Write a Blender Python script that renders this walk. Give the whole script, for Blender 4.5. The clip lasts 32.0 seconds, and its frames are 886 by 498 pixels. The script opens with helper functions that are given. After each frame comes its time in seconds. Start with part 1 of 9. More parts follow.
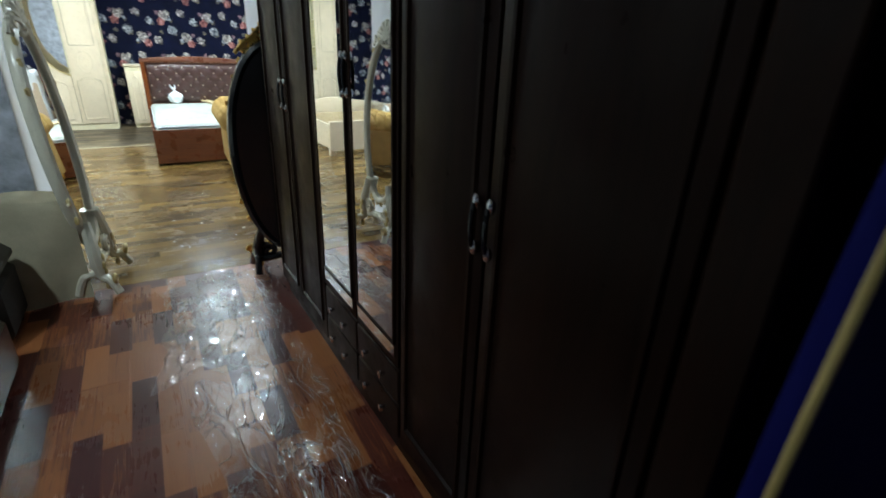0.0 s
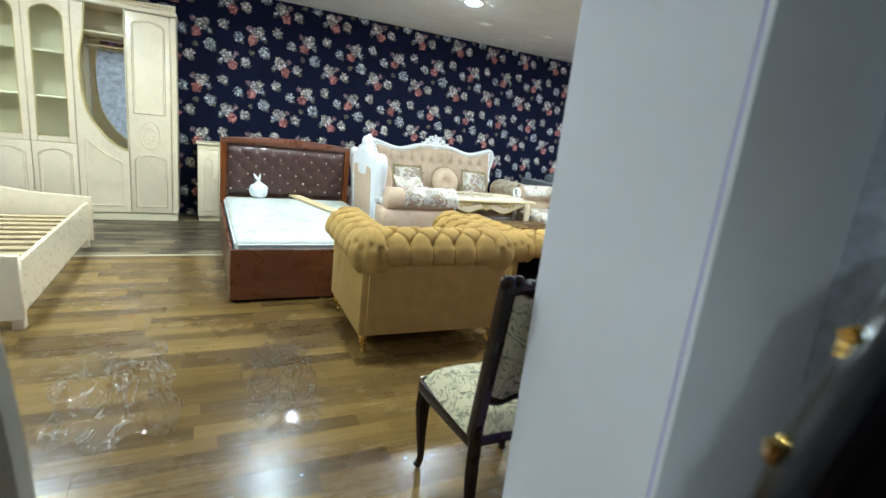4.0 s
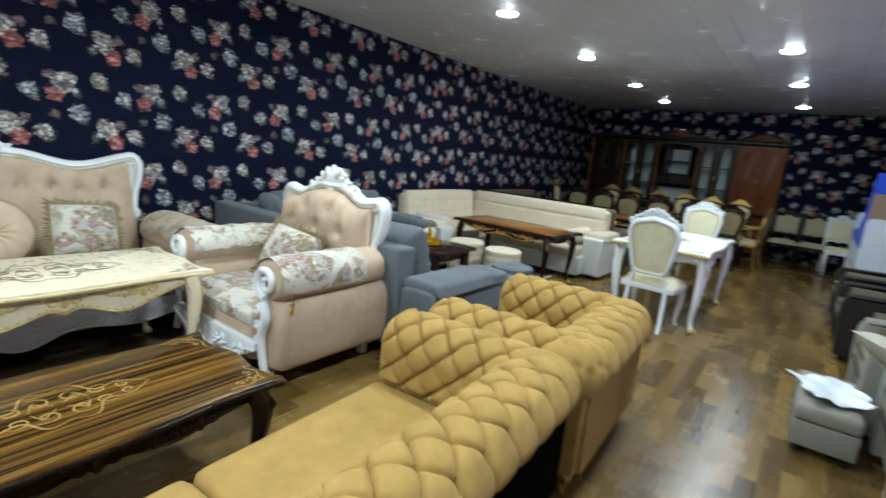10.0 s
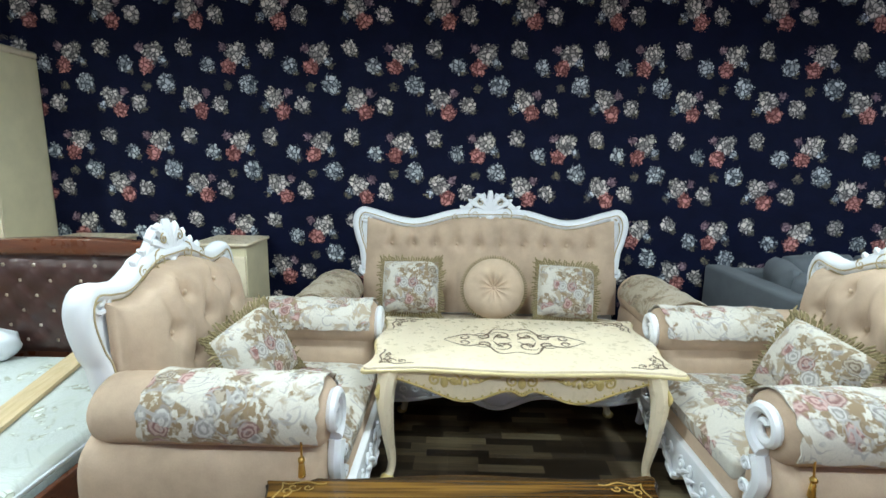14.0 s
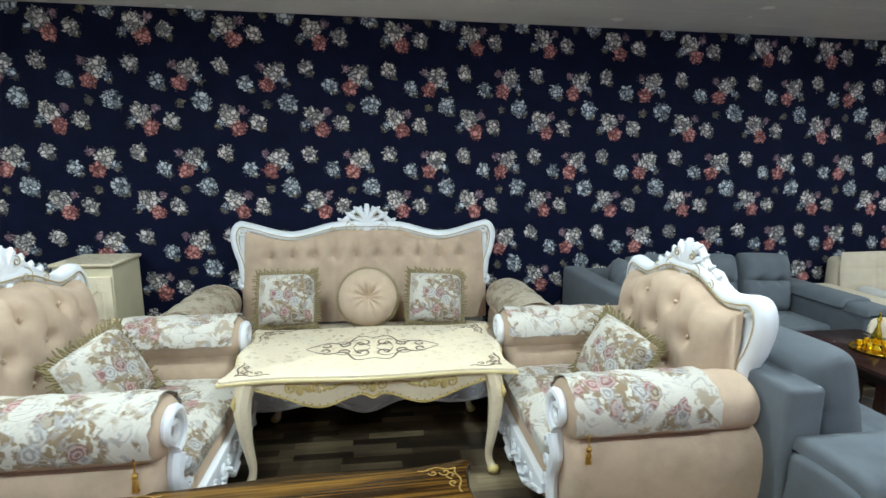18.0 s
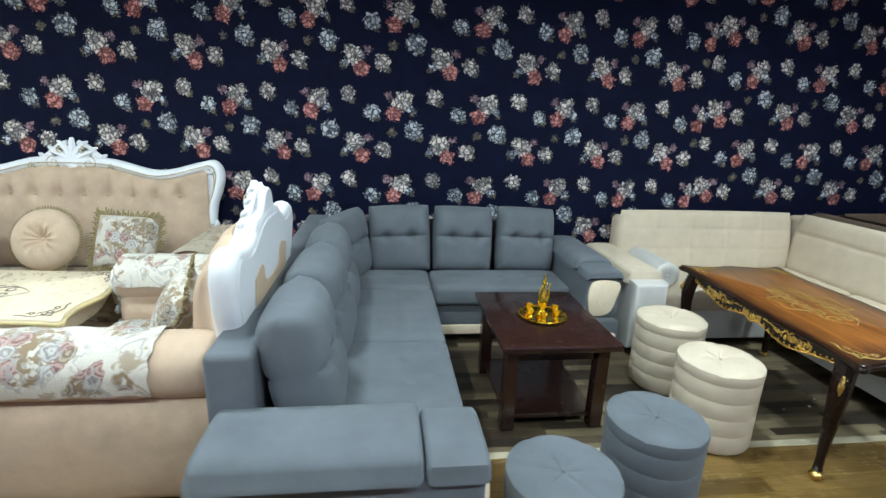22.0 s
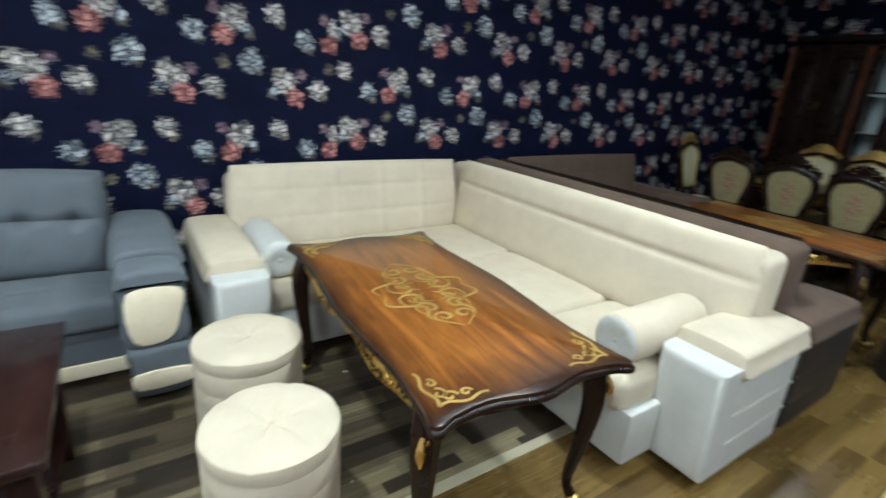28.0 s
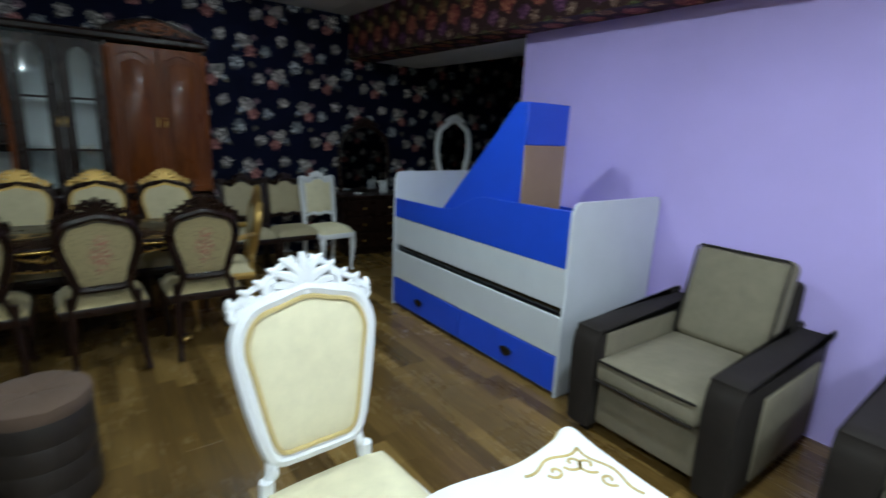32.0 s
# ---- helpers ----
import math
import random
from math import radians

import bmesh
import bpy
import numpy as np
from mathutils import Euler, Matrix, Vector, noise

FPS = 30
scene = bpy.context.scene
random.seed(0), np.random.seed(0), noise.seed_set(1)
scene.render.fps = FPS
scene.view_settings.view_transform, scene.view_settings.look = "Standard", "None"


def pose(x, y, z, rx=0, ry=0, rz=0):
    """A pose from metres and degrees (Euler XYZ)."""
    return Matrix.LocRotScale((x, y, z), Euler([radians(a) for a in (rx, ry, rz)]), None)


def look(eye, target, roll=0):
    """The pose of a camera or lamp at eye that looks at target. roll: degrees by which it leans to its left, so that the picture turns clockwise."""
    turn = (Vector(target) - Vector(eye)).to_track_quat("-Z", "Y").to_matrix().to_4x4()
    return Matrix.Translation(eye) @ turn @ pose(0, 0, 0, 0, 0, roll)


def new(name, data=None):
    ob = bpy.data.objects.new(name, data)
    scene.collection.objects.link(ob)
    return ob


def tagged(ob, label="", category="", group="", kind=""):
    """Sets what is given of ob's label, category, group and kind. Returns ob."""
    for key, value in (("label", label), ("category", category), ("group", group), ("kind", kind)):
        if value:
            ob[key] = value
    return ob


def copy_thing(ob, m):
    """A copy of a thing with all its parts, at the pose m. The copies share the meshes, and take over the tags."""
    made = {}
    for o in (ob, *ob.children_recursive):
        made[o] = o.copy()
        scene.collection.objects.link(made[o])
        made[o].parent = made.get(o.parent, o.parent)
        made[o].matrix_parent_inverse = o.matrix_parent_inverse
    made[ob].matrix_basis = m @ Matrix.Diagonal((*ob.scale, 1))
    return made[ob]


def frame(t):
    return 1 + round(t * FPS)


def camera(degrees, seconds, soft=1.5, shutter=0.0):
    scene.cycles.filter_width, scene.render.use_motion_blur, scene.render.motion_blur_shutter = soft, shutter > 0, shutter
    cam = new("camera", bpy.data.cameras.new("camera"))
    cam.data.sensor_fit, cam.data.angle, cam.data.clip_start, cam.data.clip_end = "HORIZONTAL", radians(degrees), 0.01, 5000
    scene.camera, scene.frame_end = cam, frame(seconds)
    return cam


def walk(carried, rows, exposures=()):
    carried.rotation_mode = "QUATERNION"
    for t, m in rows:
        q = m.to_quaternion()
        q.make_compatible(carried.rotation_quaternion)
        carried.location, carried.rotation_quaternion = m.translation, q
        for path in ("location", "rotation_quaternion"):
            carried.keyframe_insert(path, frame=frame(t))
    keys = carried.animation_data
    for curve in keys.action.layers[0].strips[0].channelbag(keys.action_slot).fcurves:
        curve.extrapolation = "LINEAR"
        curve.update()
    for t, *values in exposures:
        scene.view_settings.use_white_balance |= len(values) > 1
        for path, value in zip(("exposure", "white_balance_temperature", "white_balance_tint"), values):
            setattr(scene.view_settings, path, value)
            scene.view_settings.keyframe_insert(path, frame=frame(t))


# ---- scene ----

# Camera and its walk: seconds, eye, target, roll.
EXPOSURES = [(0, 0.35), (1, 0.4), (2, 0.4), (2.5, 0.45), (4.5, 0.04), (6, -0.18), (7, -0.25), (9, -0.15), (10, -0.28), (12, -0.32), (14, -0.28), (17, -0.32), (19, -0.3), (21, -0.15), (22, -0.08), (24, 0.05), (27, 0.15), (28, 0.02), (29, -0.4), (30, -0.75), (31, -0.5), (32, -0.25)]
cam = camera(84.6, 32.0, soft=1.5, shutter=0.4)
PATH = [
    (0, (-3.097, -9.946, 1.450), (-2.145, -8.368, 0.673), 2.3),
    (0.5, (-3.045, -9.713, 1.451), (-2.176, -8.039, 0.784), 4.0),
    (1, (-3.103, -9.362, 1.480), (-2.259, -7.658, 0.861), 4.7),
    (1.5, (-3.132, -9.001, 1.428), (-2.334, -7.271, 0.819), 5.0),
    (2, (-3.093, -8.627, 1.436), (-2.328, -6.863, 0.888), 5.0),
    (2.5, (-3.147, -8.308, 1.445), (-2.376, -6.525, 0.970), 5.5),
    (4.5, (-3.282, -6.669, 1.372), (-2.298, -4.988, 0.920), 5.8),
    (5, (-3.055, -6.291, 1.360), (-1.891, -4.724, 0.924), 4.6),
    (5.5, (-2.931, -6.023, 1.428), (-1.450, -4.757, 0.977), 4.9),
    (6, (-2.794, -5.640, 1.410), (-1.014, -4.841, 0.974), 4.0),
    (6.5, (-2.594, -5.414, 1.401), (-0.678, -5.054, 0.952), 3.6),
    (7, (-2.358, -5.244, 1.414), (-0.410, -5.194, 0.962), 4.6),
    (7.5, (-2.102, -5.073, 1.426), (-0.150, -5.215, 1.013), 6.0),
    (8, (-1.812, -5.008, 1.410), (0.150, -5.107, 1.031), 6.0),
    (8.5, (-1.452, -4.989, 1.450), (0.518, -4.898, 1.114), 6.7),
    (9, (-1.174, -4.860, 1.459), (0.770, -4.518, 1.132), 6.9),
    (9.5, (-0.961, -4.714, 1.497), (0.869, -3.994, 1.134), 6.4),
    (10, (-0.691, -4.613, 1.471), (0.884, -3.445, 1.078), 5.6),
    (10.5, (-0.537, -4.414, 1.477), (0.769, -2.956, 1.066), 6.0),
    (11, (-0.490, -4.185, 1.522), (0.511, -2.507, 1.096), 6.7),
    (11.5, (-0.516, -4.011, 1.532), (0.121, -2.172, 1.071), 6.6),
    (12, (-0.424, -3.935, 1.540), (-0.268, -1.997, 1.071), 4.2),
    (12.5, (-0.290, -3.934, 1.541), (-0.332, -1.987, 1.084), 2.8),
    (13, (-0.251, -3.940, 1.545), (-0.345, -1.990, 1.112), 1.7),
    (13.5, (-0.246, -3.910, 1.549), (-0.302, -1.950, 1.155), 0.4),
    (14, (-0.264, -3.878, 1.559), (-0.316, -1.909, 1.210), 0.7),
    (14.5, (-0.276, -3.855, 1.574), (-0.325, -1.877, 1.282), 1.2),
    (16.5, (-0.144, -3.903, 1.613), (-0.052, -1.925, 1.331), 0.3),
    (17, (-0.061, -3.954, 1.620), (0.113, -1.982, 1.334), 0.1),
    (17.5, (0.007, -4.047, 1.639), (0.236, -2.081, 1.349), 0.4),
    (18, (0.111, -4.093, 1.658), (0.364, -2.137, 1.322), 0.4),
    (18.5, (0.345, -4.075, 1.632), (0.625, -2.128, 1.275), 0.8),
    (19, (0.617, -4.075, 1.620), (0.943, -2.138, 1.243), 0.4),
    (19.5, (0.873, -4.039, 1.629), (1.237, -2.111, 1.238), 0.7),
    (20, (1.147, -4.062, 1.631), (1.515, -2.140, 1.217), 0.4),
    (20.5, (1.433, -4.131, 1.625), (1.811, -2.214, 1.197), 1.0),
    (21, (1.707, -4.080, 1.593), (2.108, -2.175, 1.135), 1.4),
    (21.5, (2.001, -4.013, 1.614), (2.387, -2.111, 1.131), 1.9),
    (22, (2.312, -4.050, 1.610), (2.553, -2.135, 1.083), 2.3),
    (22.5, (2.619, -4.056, 1.593), (2.790, -2.137, 1.056), 3.1),
    (23, (2.906, -3.964, 1.540), (2.943, -2.037, 1.005), 6.2),
    (23.5, (3.160, -3.880, 1.502), (3.051, -1.963, 0.942), 7.5),
    (24, (3.446, -3.814, 1.498), (3.208, -1.918, 0.908), 8.8),
    (24.5, (3.608, -3.769, 1.491), (3.307, -1.889, 0.880), 8.5),
    (26.5, (3.685, -3.589, 1.501), (3.460, -1.707, 0.863), 8.7),
    (27, (3.558, -3.482, 1.436), (3.668, -1.588, 0.803), 7.4),
    (27.5, (3.655, -3.359, 1.441), (4.211, -1.549, 0.799), 5.6),
    (28, (3.762, -3.206, 1.460), (4.837, -1.653, 0.804), 4.4),
    (28.5, (3.746, -3.012, 1.487), (5.286, -1.901, 0.860), 3.7),
    (29, (3.808, -2.915, 1.468), (5.511, -2.066, 0.852), 3.0),
    (29.5, (4.019, -2.868, 1.450), (5.797, -2.167, 0.860), 2.4),
    (30, (4.284, -2.834, 1.466), (6.133, -2.320, 0.904), 2.8),
    (30.5, (4.575, -2.771, 1.459), (6.491, -2.547, 0.930), 3.7),
    (31, (4.820, -2.745, 1.508), (6.750, -2.923, 1.015), 4.2),
    (31.5, (5.025, -2.876, 1.518), (6.855, -3.521, 1.036), 3.6),
    (32, (5.155, -2.979, 1.530), (6.706, -4.151, 1.058), 2.7),
]
walk(cam, [(t, look(eye, target, roll)) for t, eye, target, roll in PATH], exposures=EXPOSURES)

# World, lamps.
world = bpy.data.worlds.new("world")
scene.world = world
world.use_nodes = True
world.node_tree.nodes["Background"].inputs["Color"].default_value = (0.6, 0.65, 0.8, 1)
world.node_tree.nodes["Background"].inputs["Strength"].default_value = 0.03

CEIL = 2.80           # underside of the ceiling panels
SOUTH = -6.02         # face of the lilac wall
EAST = 10.9           # face of the end wall
WEST = -6.6
LAMPS = [(x, -1.97) for x in (-4.7, -2.6, -0.6, 1.42, 3.53, 5.52, 7.63, 9.5)] + [(x, -4.13) for x in (-4.7, -2.6, -0.6, 1.47, 3.55, 5.55, 7.63, 9.95)]
LAMPS += [(1.2, -7.6), (5.43, -2.65)]
WEAK = [(7.63, -1.97), (9.5, -1.97), (9.95, -4.13)]
ENTRY_LAMPS = [(-4.5, -8.3)]
LAMP_WATTS, ENTRY_WATTS = 21.5, 5.5
LAMP_TINT = (0.80, 0.965, 1.0)
UNLIT = [(5.43, -2.65)]


# ---- mesh helpers ----
def sharpen(bm, angle=0.75):
    bm.normal_update()
    for f in bm.faces:
        f.smooth = True
    for e in bm.edges:
        if len(e.link_faces) == 2:
            e.smooth = e.calc_face_angle(0) < angle


def to_mesh(name, bm, angle=0.75):
    sharpen(bm, angle)
    me = bpy.data.meshes.new(name)
    bm.to_mesh(me)
    bm.free()
    return me


def part(name, bm, material, parent, label="", angle=0.75):
    """Links a bmesh as one mesh object under a thing or part."""
    me = to_mesh(name, bm, angle)
    me.materials.append(material)
    ob = new(name, me)
    ob.parent = parent
    if label:
        ob["label"] = label
    return ob


def studs(name, places, r, material, parent, flat=1.0):
    """Small round buttons, each a part of its own on one mesh."""
    bm = B()
    blob(bm, (0, 0, 0), (r, r * flat, r), 8)
    me = to_mesh(name, bm)
    me.materials.append(material)
    for p in places:
        share(name, me, parent, Matrix.Translation(p))


def share(name, me, parent, m=None):
    ob = new(name, me)
    ob.parent = parent
    if m is not None:
        ob.matrix_basis = m
    return ob


def thing(name, label, category, m=None, group="", kind=""):
    ob = new(name)
    ob.empty_display_size = 0.1
    if m is not None:
        ob.matrix_basis = m
    return tagged(ob, label, category, group, kind)


def single(name, bm, material, label, category, m=None, group="", kind="", angle=0.75):
    """A thing that is one mesh."""
    me = to_mesh(name, bm, angle)
    me.materials.append(material)
    ob = new(name, me)
    if m is not None:
        ob.matrix_basis = m
    return tagged(ob, label, category, group, kind)


def B():
    return bmesh.new()


def join(bm, other, m=None):
    if m is not None:
        bmesh.ops.transform(other, matrix=m, verts=other.verts)
    me = bpy.data.meshes.new("tmp")
    other.to_mesh(me)
    other.free()
    bm.from_mesh(me)
    bpy.data.meshes.remove(me)
    return bm


def box(bm, x0, x1, y0, y1, z0, z1, b=0.0, seg=2, m=None):
    t = bmesh.new()
    bmesh.ops.create_cube(t, size=1.0)
    for v in t.verts:
        v.co = Vector(((x0 + x1) / 2 + v.co.x * (x1 - x0), (y0 + y1) / 2 + v.co.y * (y1 - y0), (z0 + z1) / 2 + v.co.z * (z1 - z0)))
    if b > 0:
        b = min(b, 0.49 * min(abs(x1 - x0), abs(y1 - y0), abs(z1 - z0)))
        bmesh.ops.bevel(t, geom=list(t.edges), offset=b, segments=seg, profile=0.5, affect="EDGES")
    return join(bm, t, m)


def lathe(bm, prof, seg=20, m=None):
    """Turned shape round z from (radius, height) pairs, closed at both ends."""
    t = bmesh.new()
    rings = []
    for r, z in prof:
        rings.append([t.verts.new((r * math.cos(2 * math.pi * k / seg), r * math.sin(2 * math.pi * k / seg), z)) for k in range(seg)])
    for a, c in zip(rings, rings[1:]):
        for k in range(seg):
            t.faces.new((a[k], a[(k + 1) % seg], c[(k + 1) % seg], c[k]))
    t.faces.new(rings[0][::-1])
    t.faces.new(rings[-1])
    return join(bm, t, m)


def tube(bm, pts, radii, seg=8, flat=1.0, m=None):
    """A tapering tube along points; flat squeezes it across the path's plane normal."""
    pts = [Vector(p) for p in pts]
    n = len(pts)
    if not hasattr(radii, "__len__"):
        radii = [radii] * n
    radii = np.interp(np.linspace(0, 1, n), np.linspace(0, 1, len(radii)), [float(r) for r in radii]).tolist()
    t = bmesh.new()
    tang = [(pts[min(i + 1, n - 1)] - pts[max(i - 1, 0)]).normalized() for i in range(n)]
    ref = Vector((0, 1, 0)) if abs(tang[0].y) < 0.9 else Vector((1, 0, 0))
    side = tang[0].cross(ref).normalized()
    rings = []
    for p, d, r in zip(pts, tang, radii):
        side = (side - d * side.dot(d))
        side = side.normalized() if side.length > 1e-6 else d.orthogonal().normalized()
        up = d.cross(side)
        rings.append([t.verts.new(p + r * (math.cos(a) * side + flat * math.sin(a) * up)) for a in (2 * math.pi * k / seg for k in range(seg))])
    for a, c in zip(rings, rings[1:]):
        for k in range(seg):
            t.faces.new((a[k], a[(k + 1) % seg], c[(k + 1) % seg], c[k]))
    t.faces.new(rings[0][::-1])
    t.faces.new(rings[-1])
    return join(bm, t, m)


def slab(bm, outline, y0, y1, b=0.0, seg=2, m=None):
    """An outline in x and z, given thickness from y0 to y1, with its rim rounded."""
    t = bmesh.new()
    lo = [t.verts.new((x, y0, z)) for x, z in outline]
    hi = [t.verts.new((x, y1, z)) for x, z in outline]
    n = len(lo)
    caps = [t.faces.new(lo), t.faces.new(hi[::-1])]
    for k in range(n):
        t.faces.new((lo[(k + 1) % n], lo[k], hi[k], hi[(k + 1) % n]))
    bmesh.ops.recalc_face_normals(t, faces=t.faces)
    if b > 0:
        rim = [e for f in caps for e in f.edges]
        bmesh.ops.bevel(t, geom=rim, offset=b, segments=seg, profile=0.5, affect="EDGES")
    return join(bm, t, m)


def plate(bm, outline, z0, z1, b=0.0, seg=2, m=None):
    """An outline in x and y, with thickness from z0 to z1."""
    flip = Matrix(((1, 0, 0, 0), (0, 0, 1, 0), (0, 1, 0, 0), (0, 0, 0, 1)))
    t = bmesh.new()
    slab(t, outline, z0, z1, b, seg)
    bmesh.ops.transform(t, matrix=flip, verts=t.verts)
    bmesh.ops.recalc_face_normals(t, faces=t.faces)
    return join(bm, t, m)


def mirror_x(pts):
    return [(-x, *r) for x, *r in pts]


def smooth_line(pts, per=6, closed=False):
    """A smooth curve through points (tuples of any size)."""
    p = [np.array(q, float) for q in pts]
    n = len(p)
    out = []
    for i in range(n if closed else n - 1):
        a, b_, c, d = (p[(i - 1) % n], p[i], p[(i + 1) % n], p[(i + 2) % n]) if closed else (p[max(i - 1, 0)], p[i], p[i + 1], p[min(i + 2, n - 1)])
        for k in range(per):
            u = k / per
            out.append(tuple(float(q) for q in 0.5 * (2 * b_ + (c - a) * u + (2 * a - 5 * b_ + 4 * c - d) * u * u + (3 * b_ - a - 3 * c + d) * u ** 3)))
    if not closed:
        out.append(tuple(float(q) for q in p[-1]))
    return out


def spiral(cx, cz, r, turns=1.4, start=0.0, hand=1, steps=18, y=0.0):
    """Points of a scroll in the x-z plane that winds inwards."""
    out = []
    for k in range(steps + 1):
        u = k / steps
        a = start + hand * u * turns * 2 * math.pi
        rr = r * (1 - 0.82 * u)
        out.append((cx + rr * math.cos(a), y, cz + rr * math.sin(a)))
    return out


def blob(bm, c, s, seg=10, m=None):
    t = bmesh.new()
    bmesh.ops.create_uvsphere(t, u_segments=seg, v_segments=max(5, seg * 2 // 3), radius=1.0)
    mm = Matrix.Translation(c) @ Matrix.Diagonal((*s, 1)) if m is None else m @ Matrix.Translation(c) @ Matrix.Diagonal((*s, 1))
    return join(bm, t, mm)


def pad(bm, w, h, d, nx=14, ny=12, soft=3.0, dips=(), dip=0.0, dip_r=0.06, m=None, back=True, seams_x=(), seams_y=(), seam=0.0):
    """A stuffed cushion in x (w) and z (h), bulging to -y by d, and to +y too if back. dips: buttons (x, z)."""
    t = bmesh.new()
    sheets = []
    for side in ((-1, 1) if back else (-1,)):
        grid = []
        for j in range(ny + 1):
            row = []
            for i in range(nx + 1):
                u, v = -1 + 2 * i / nx, -1 + 2 * j / ny
                x, z = u * w / 2, v * h / 2
                edge = max(0.0, (1 - abs(u) ** soft)) ** 0.45 * max(0.0, (1 - abs(v) ** soft)) ** 0.45
                y = d * edge
                for bx_, bz_ in dips:
                    q = ((x - bx_) ** 2 + (z - bz_) ** 2) / dip_r ** 2
                    y -= dip * math.exp(-q)
                for s in seams_x:
                    y -= seam * math.exp(-((x - s) / 0.015) ** 2) * edge
                for s in seams_y:
                    y -= seam * math.exp(-((z - s) / 0.015) ** 2) * edge
                pull = 1 - 0.03 * (u * u * v * v)
                row.append(t.verts.new((x * pull, side * (y if side < 0 else y), z * pull)))
            grid.append(row)
        for j in range(ny):
            for i in range(nx):
                q = (grid[j][i], grid[j][i + 1], grid[j + 1][i + 1], grid[j + 1][i])
                t.faces.new(q if side < 0 else q[::-1])
        sheets.append(grid)
    bmesh.ops.remove_doubles(t, verts=t.verts, dist=1e-5)
    return join(bm, t, m)


def tufted(bm, profile, length, pitch, depth, per=6, m=None, phase=0.0, pleats=2.0):
    """A quilted cover: a profile in y and z swept along x, dimpled by buttons in a diamond pattern. Returns the buttons' places."""
    prof = [Vector((0, y, z)) for y, z in profile]
    run = [0.0]
    for a, c in zip(prof, prof[1:]):
        run.append(run[-1] + (c - a).length)
    total = run[-1]
    h = pitch / per
    ss = [h * k for k in range(int(total / h) + 1)] + [total - 1e-6]
    reach = int(length / 2 / h)
    xs = [-length / 2] + [h * k for k in range(-reach, reach + 1)] + [length / 2]
    ns, nt = len(ss) - 1, len(xs) - 1

    def at(s):
        k = max(i for i in range(len(run) - 1) if run[i] <= s + 1e-9)
        u = (s - run[k]) / (run[k + 1] - run[k])
        return prof[k].lerp(prof[k + 1], u)

    # beyond the last row of buttons the folds run straight to the edge
    row_k = int(pleats * total / (pitch / 2))
    s_last = row_k * pitch / 2
    t = bmesh.new()
    grid, buttons = [], []
    for j in range(ns + 1):
        s = ss[j]
        p = at(s)
        d = (at(min(s + 0.01, total - 1e-6)) - at(max(s - 0.01, 0))).normalized()
        nrm = Vector((0, -d.z, d.y))
        row = []
        for i in range(nt + 1):
            x = xs[i]
            a, c = (x + phase) / pitch + s / pitch, (x + phase) / pitch - s / pitch
            fa, fc = abs(a - round(a)), abs(c - round(c))
            e2 = min(1.0, 2.0 * min(fa, fc))
            if s > s_last:
                a = (x + phase) / pitch + (row_k % 2) / 2
                fa, fc = abs(a - round(a)), (s - s_last) / pitch
                e2 = min(1.0, 2.0 * fa)
            crease = 1 - math.exp(-e2 / 0.07)
            puff = math.sqrt(max(0.0, 1 - (1 - e2) ** 2))
            but = math.exp(-math.sqrt(fa * fa + fc * fc) / 0.13)
            e = min(1.0, min(s, total - s) / (0.5 * pitch + 1e-6))
            row.append(t.verts.new(p + nrm * (depth * (0.30 * crease + 0.16 * puff + 0.54 * (1 - but)) * (0.12 + 0.88 * e) * min(1.0, 0.05 + (length / 2 - abs(x)) / 0.05)) + Vector((x, 0, 0))))
        grid.append(row)
    for j in range(ns):
        for i in range(nt):
            a, c, d, e = grid[j][i], grid[j][i + 1], grid[j + 1][i + 1], grid[j + 1][i]
            k = round((xs[i] + ss[j]) / h), round((xs[i] - ss[j]) / h)
            if k[1] % per == 0:
                t.faces.new((a, c, d))
                t.faces.new((a, d, e))
            else:
                t.faces.new((a, c, e))
                t.faces.new((c, d, e))
    for ai in range(-60, 60):
        for ci in range(-60, 60):
            x, s = (ai + ci) / 2 * pitch - phase, (ai - ci) / 2 * pitch
            if abs(x) < length / 2 - 0.02 and 0.03 < s < min(total - 0.03, s_last + 0.01):
                p = at(s)
                buttons.append(Vector((x, p.y, p.z)))
    if m is not None:
        buttons = [m @ q for q in buttons]
    bmesh.ops.recalc_face_normals(t, faces=t.faces)
    join(bm, t, m)
    return buttons


def ribbon(bm, pts, width, z, thick=0.0015, m=None):
    """A thin inlaid line in the x-y plane."""
    pts = [Vector((p[0], p[1], 0)) for p in pts]
    n = len(pts)
    t = bmesh.new()
    row = []
    for i, p in enumerate(pts):
        d = (pts[min(i + 1, n - 1)] - pts[max(i - 1, 0)]).normalized()
        s = Vector((-d.y, d.x, 0)) * (width[i] if hasattr(width, "__len__") else width) / 2
        row.append((t.verts.new(p + s + Vector((0, 0, z + thick))), t.verts.new(p - s + Vector((0, 0, z + thick))), t.verts.new(p - s + Vector((0, 0, z))), t.verts.new(p + s + Vector((0, 0, z)))))
    for a, c in zip(row, row[1:]):
        for k in range(4):
            t.faces.new((a[k], c[k], c[(k + 1) % 4], a[(k + 1) % 4]))
    t.faces.new(row[0])
    t.faces.new(row[-1][::-1])
    bmesh.ops.recalc_face_normals(t, faces=t.faces)
    return join(bm, t, m)


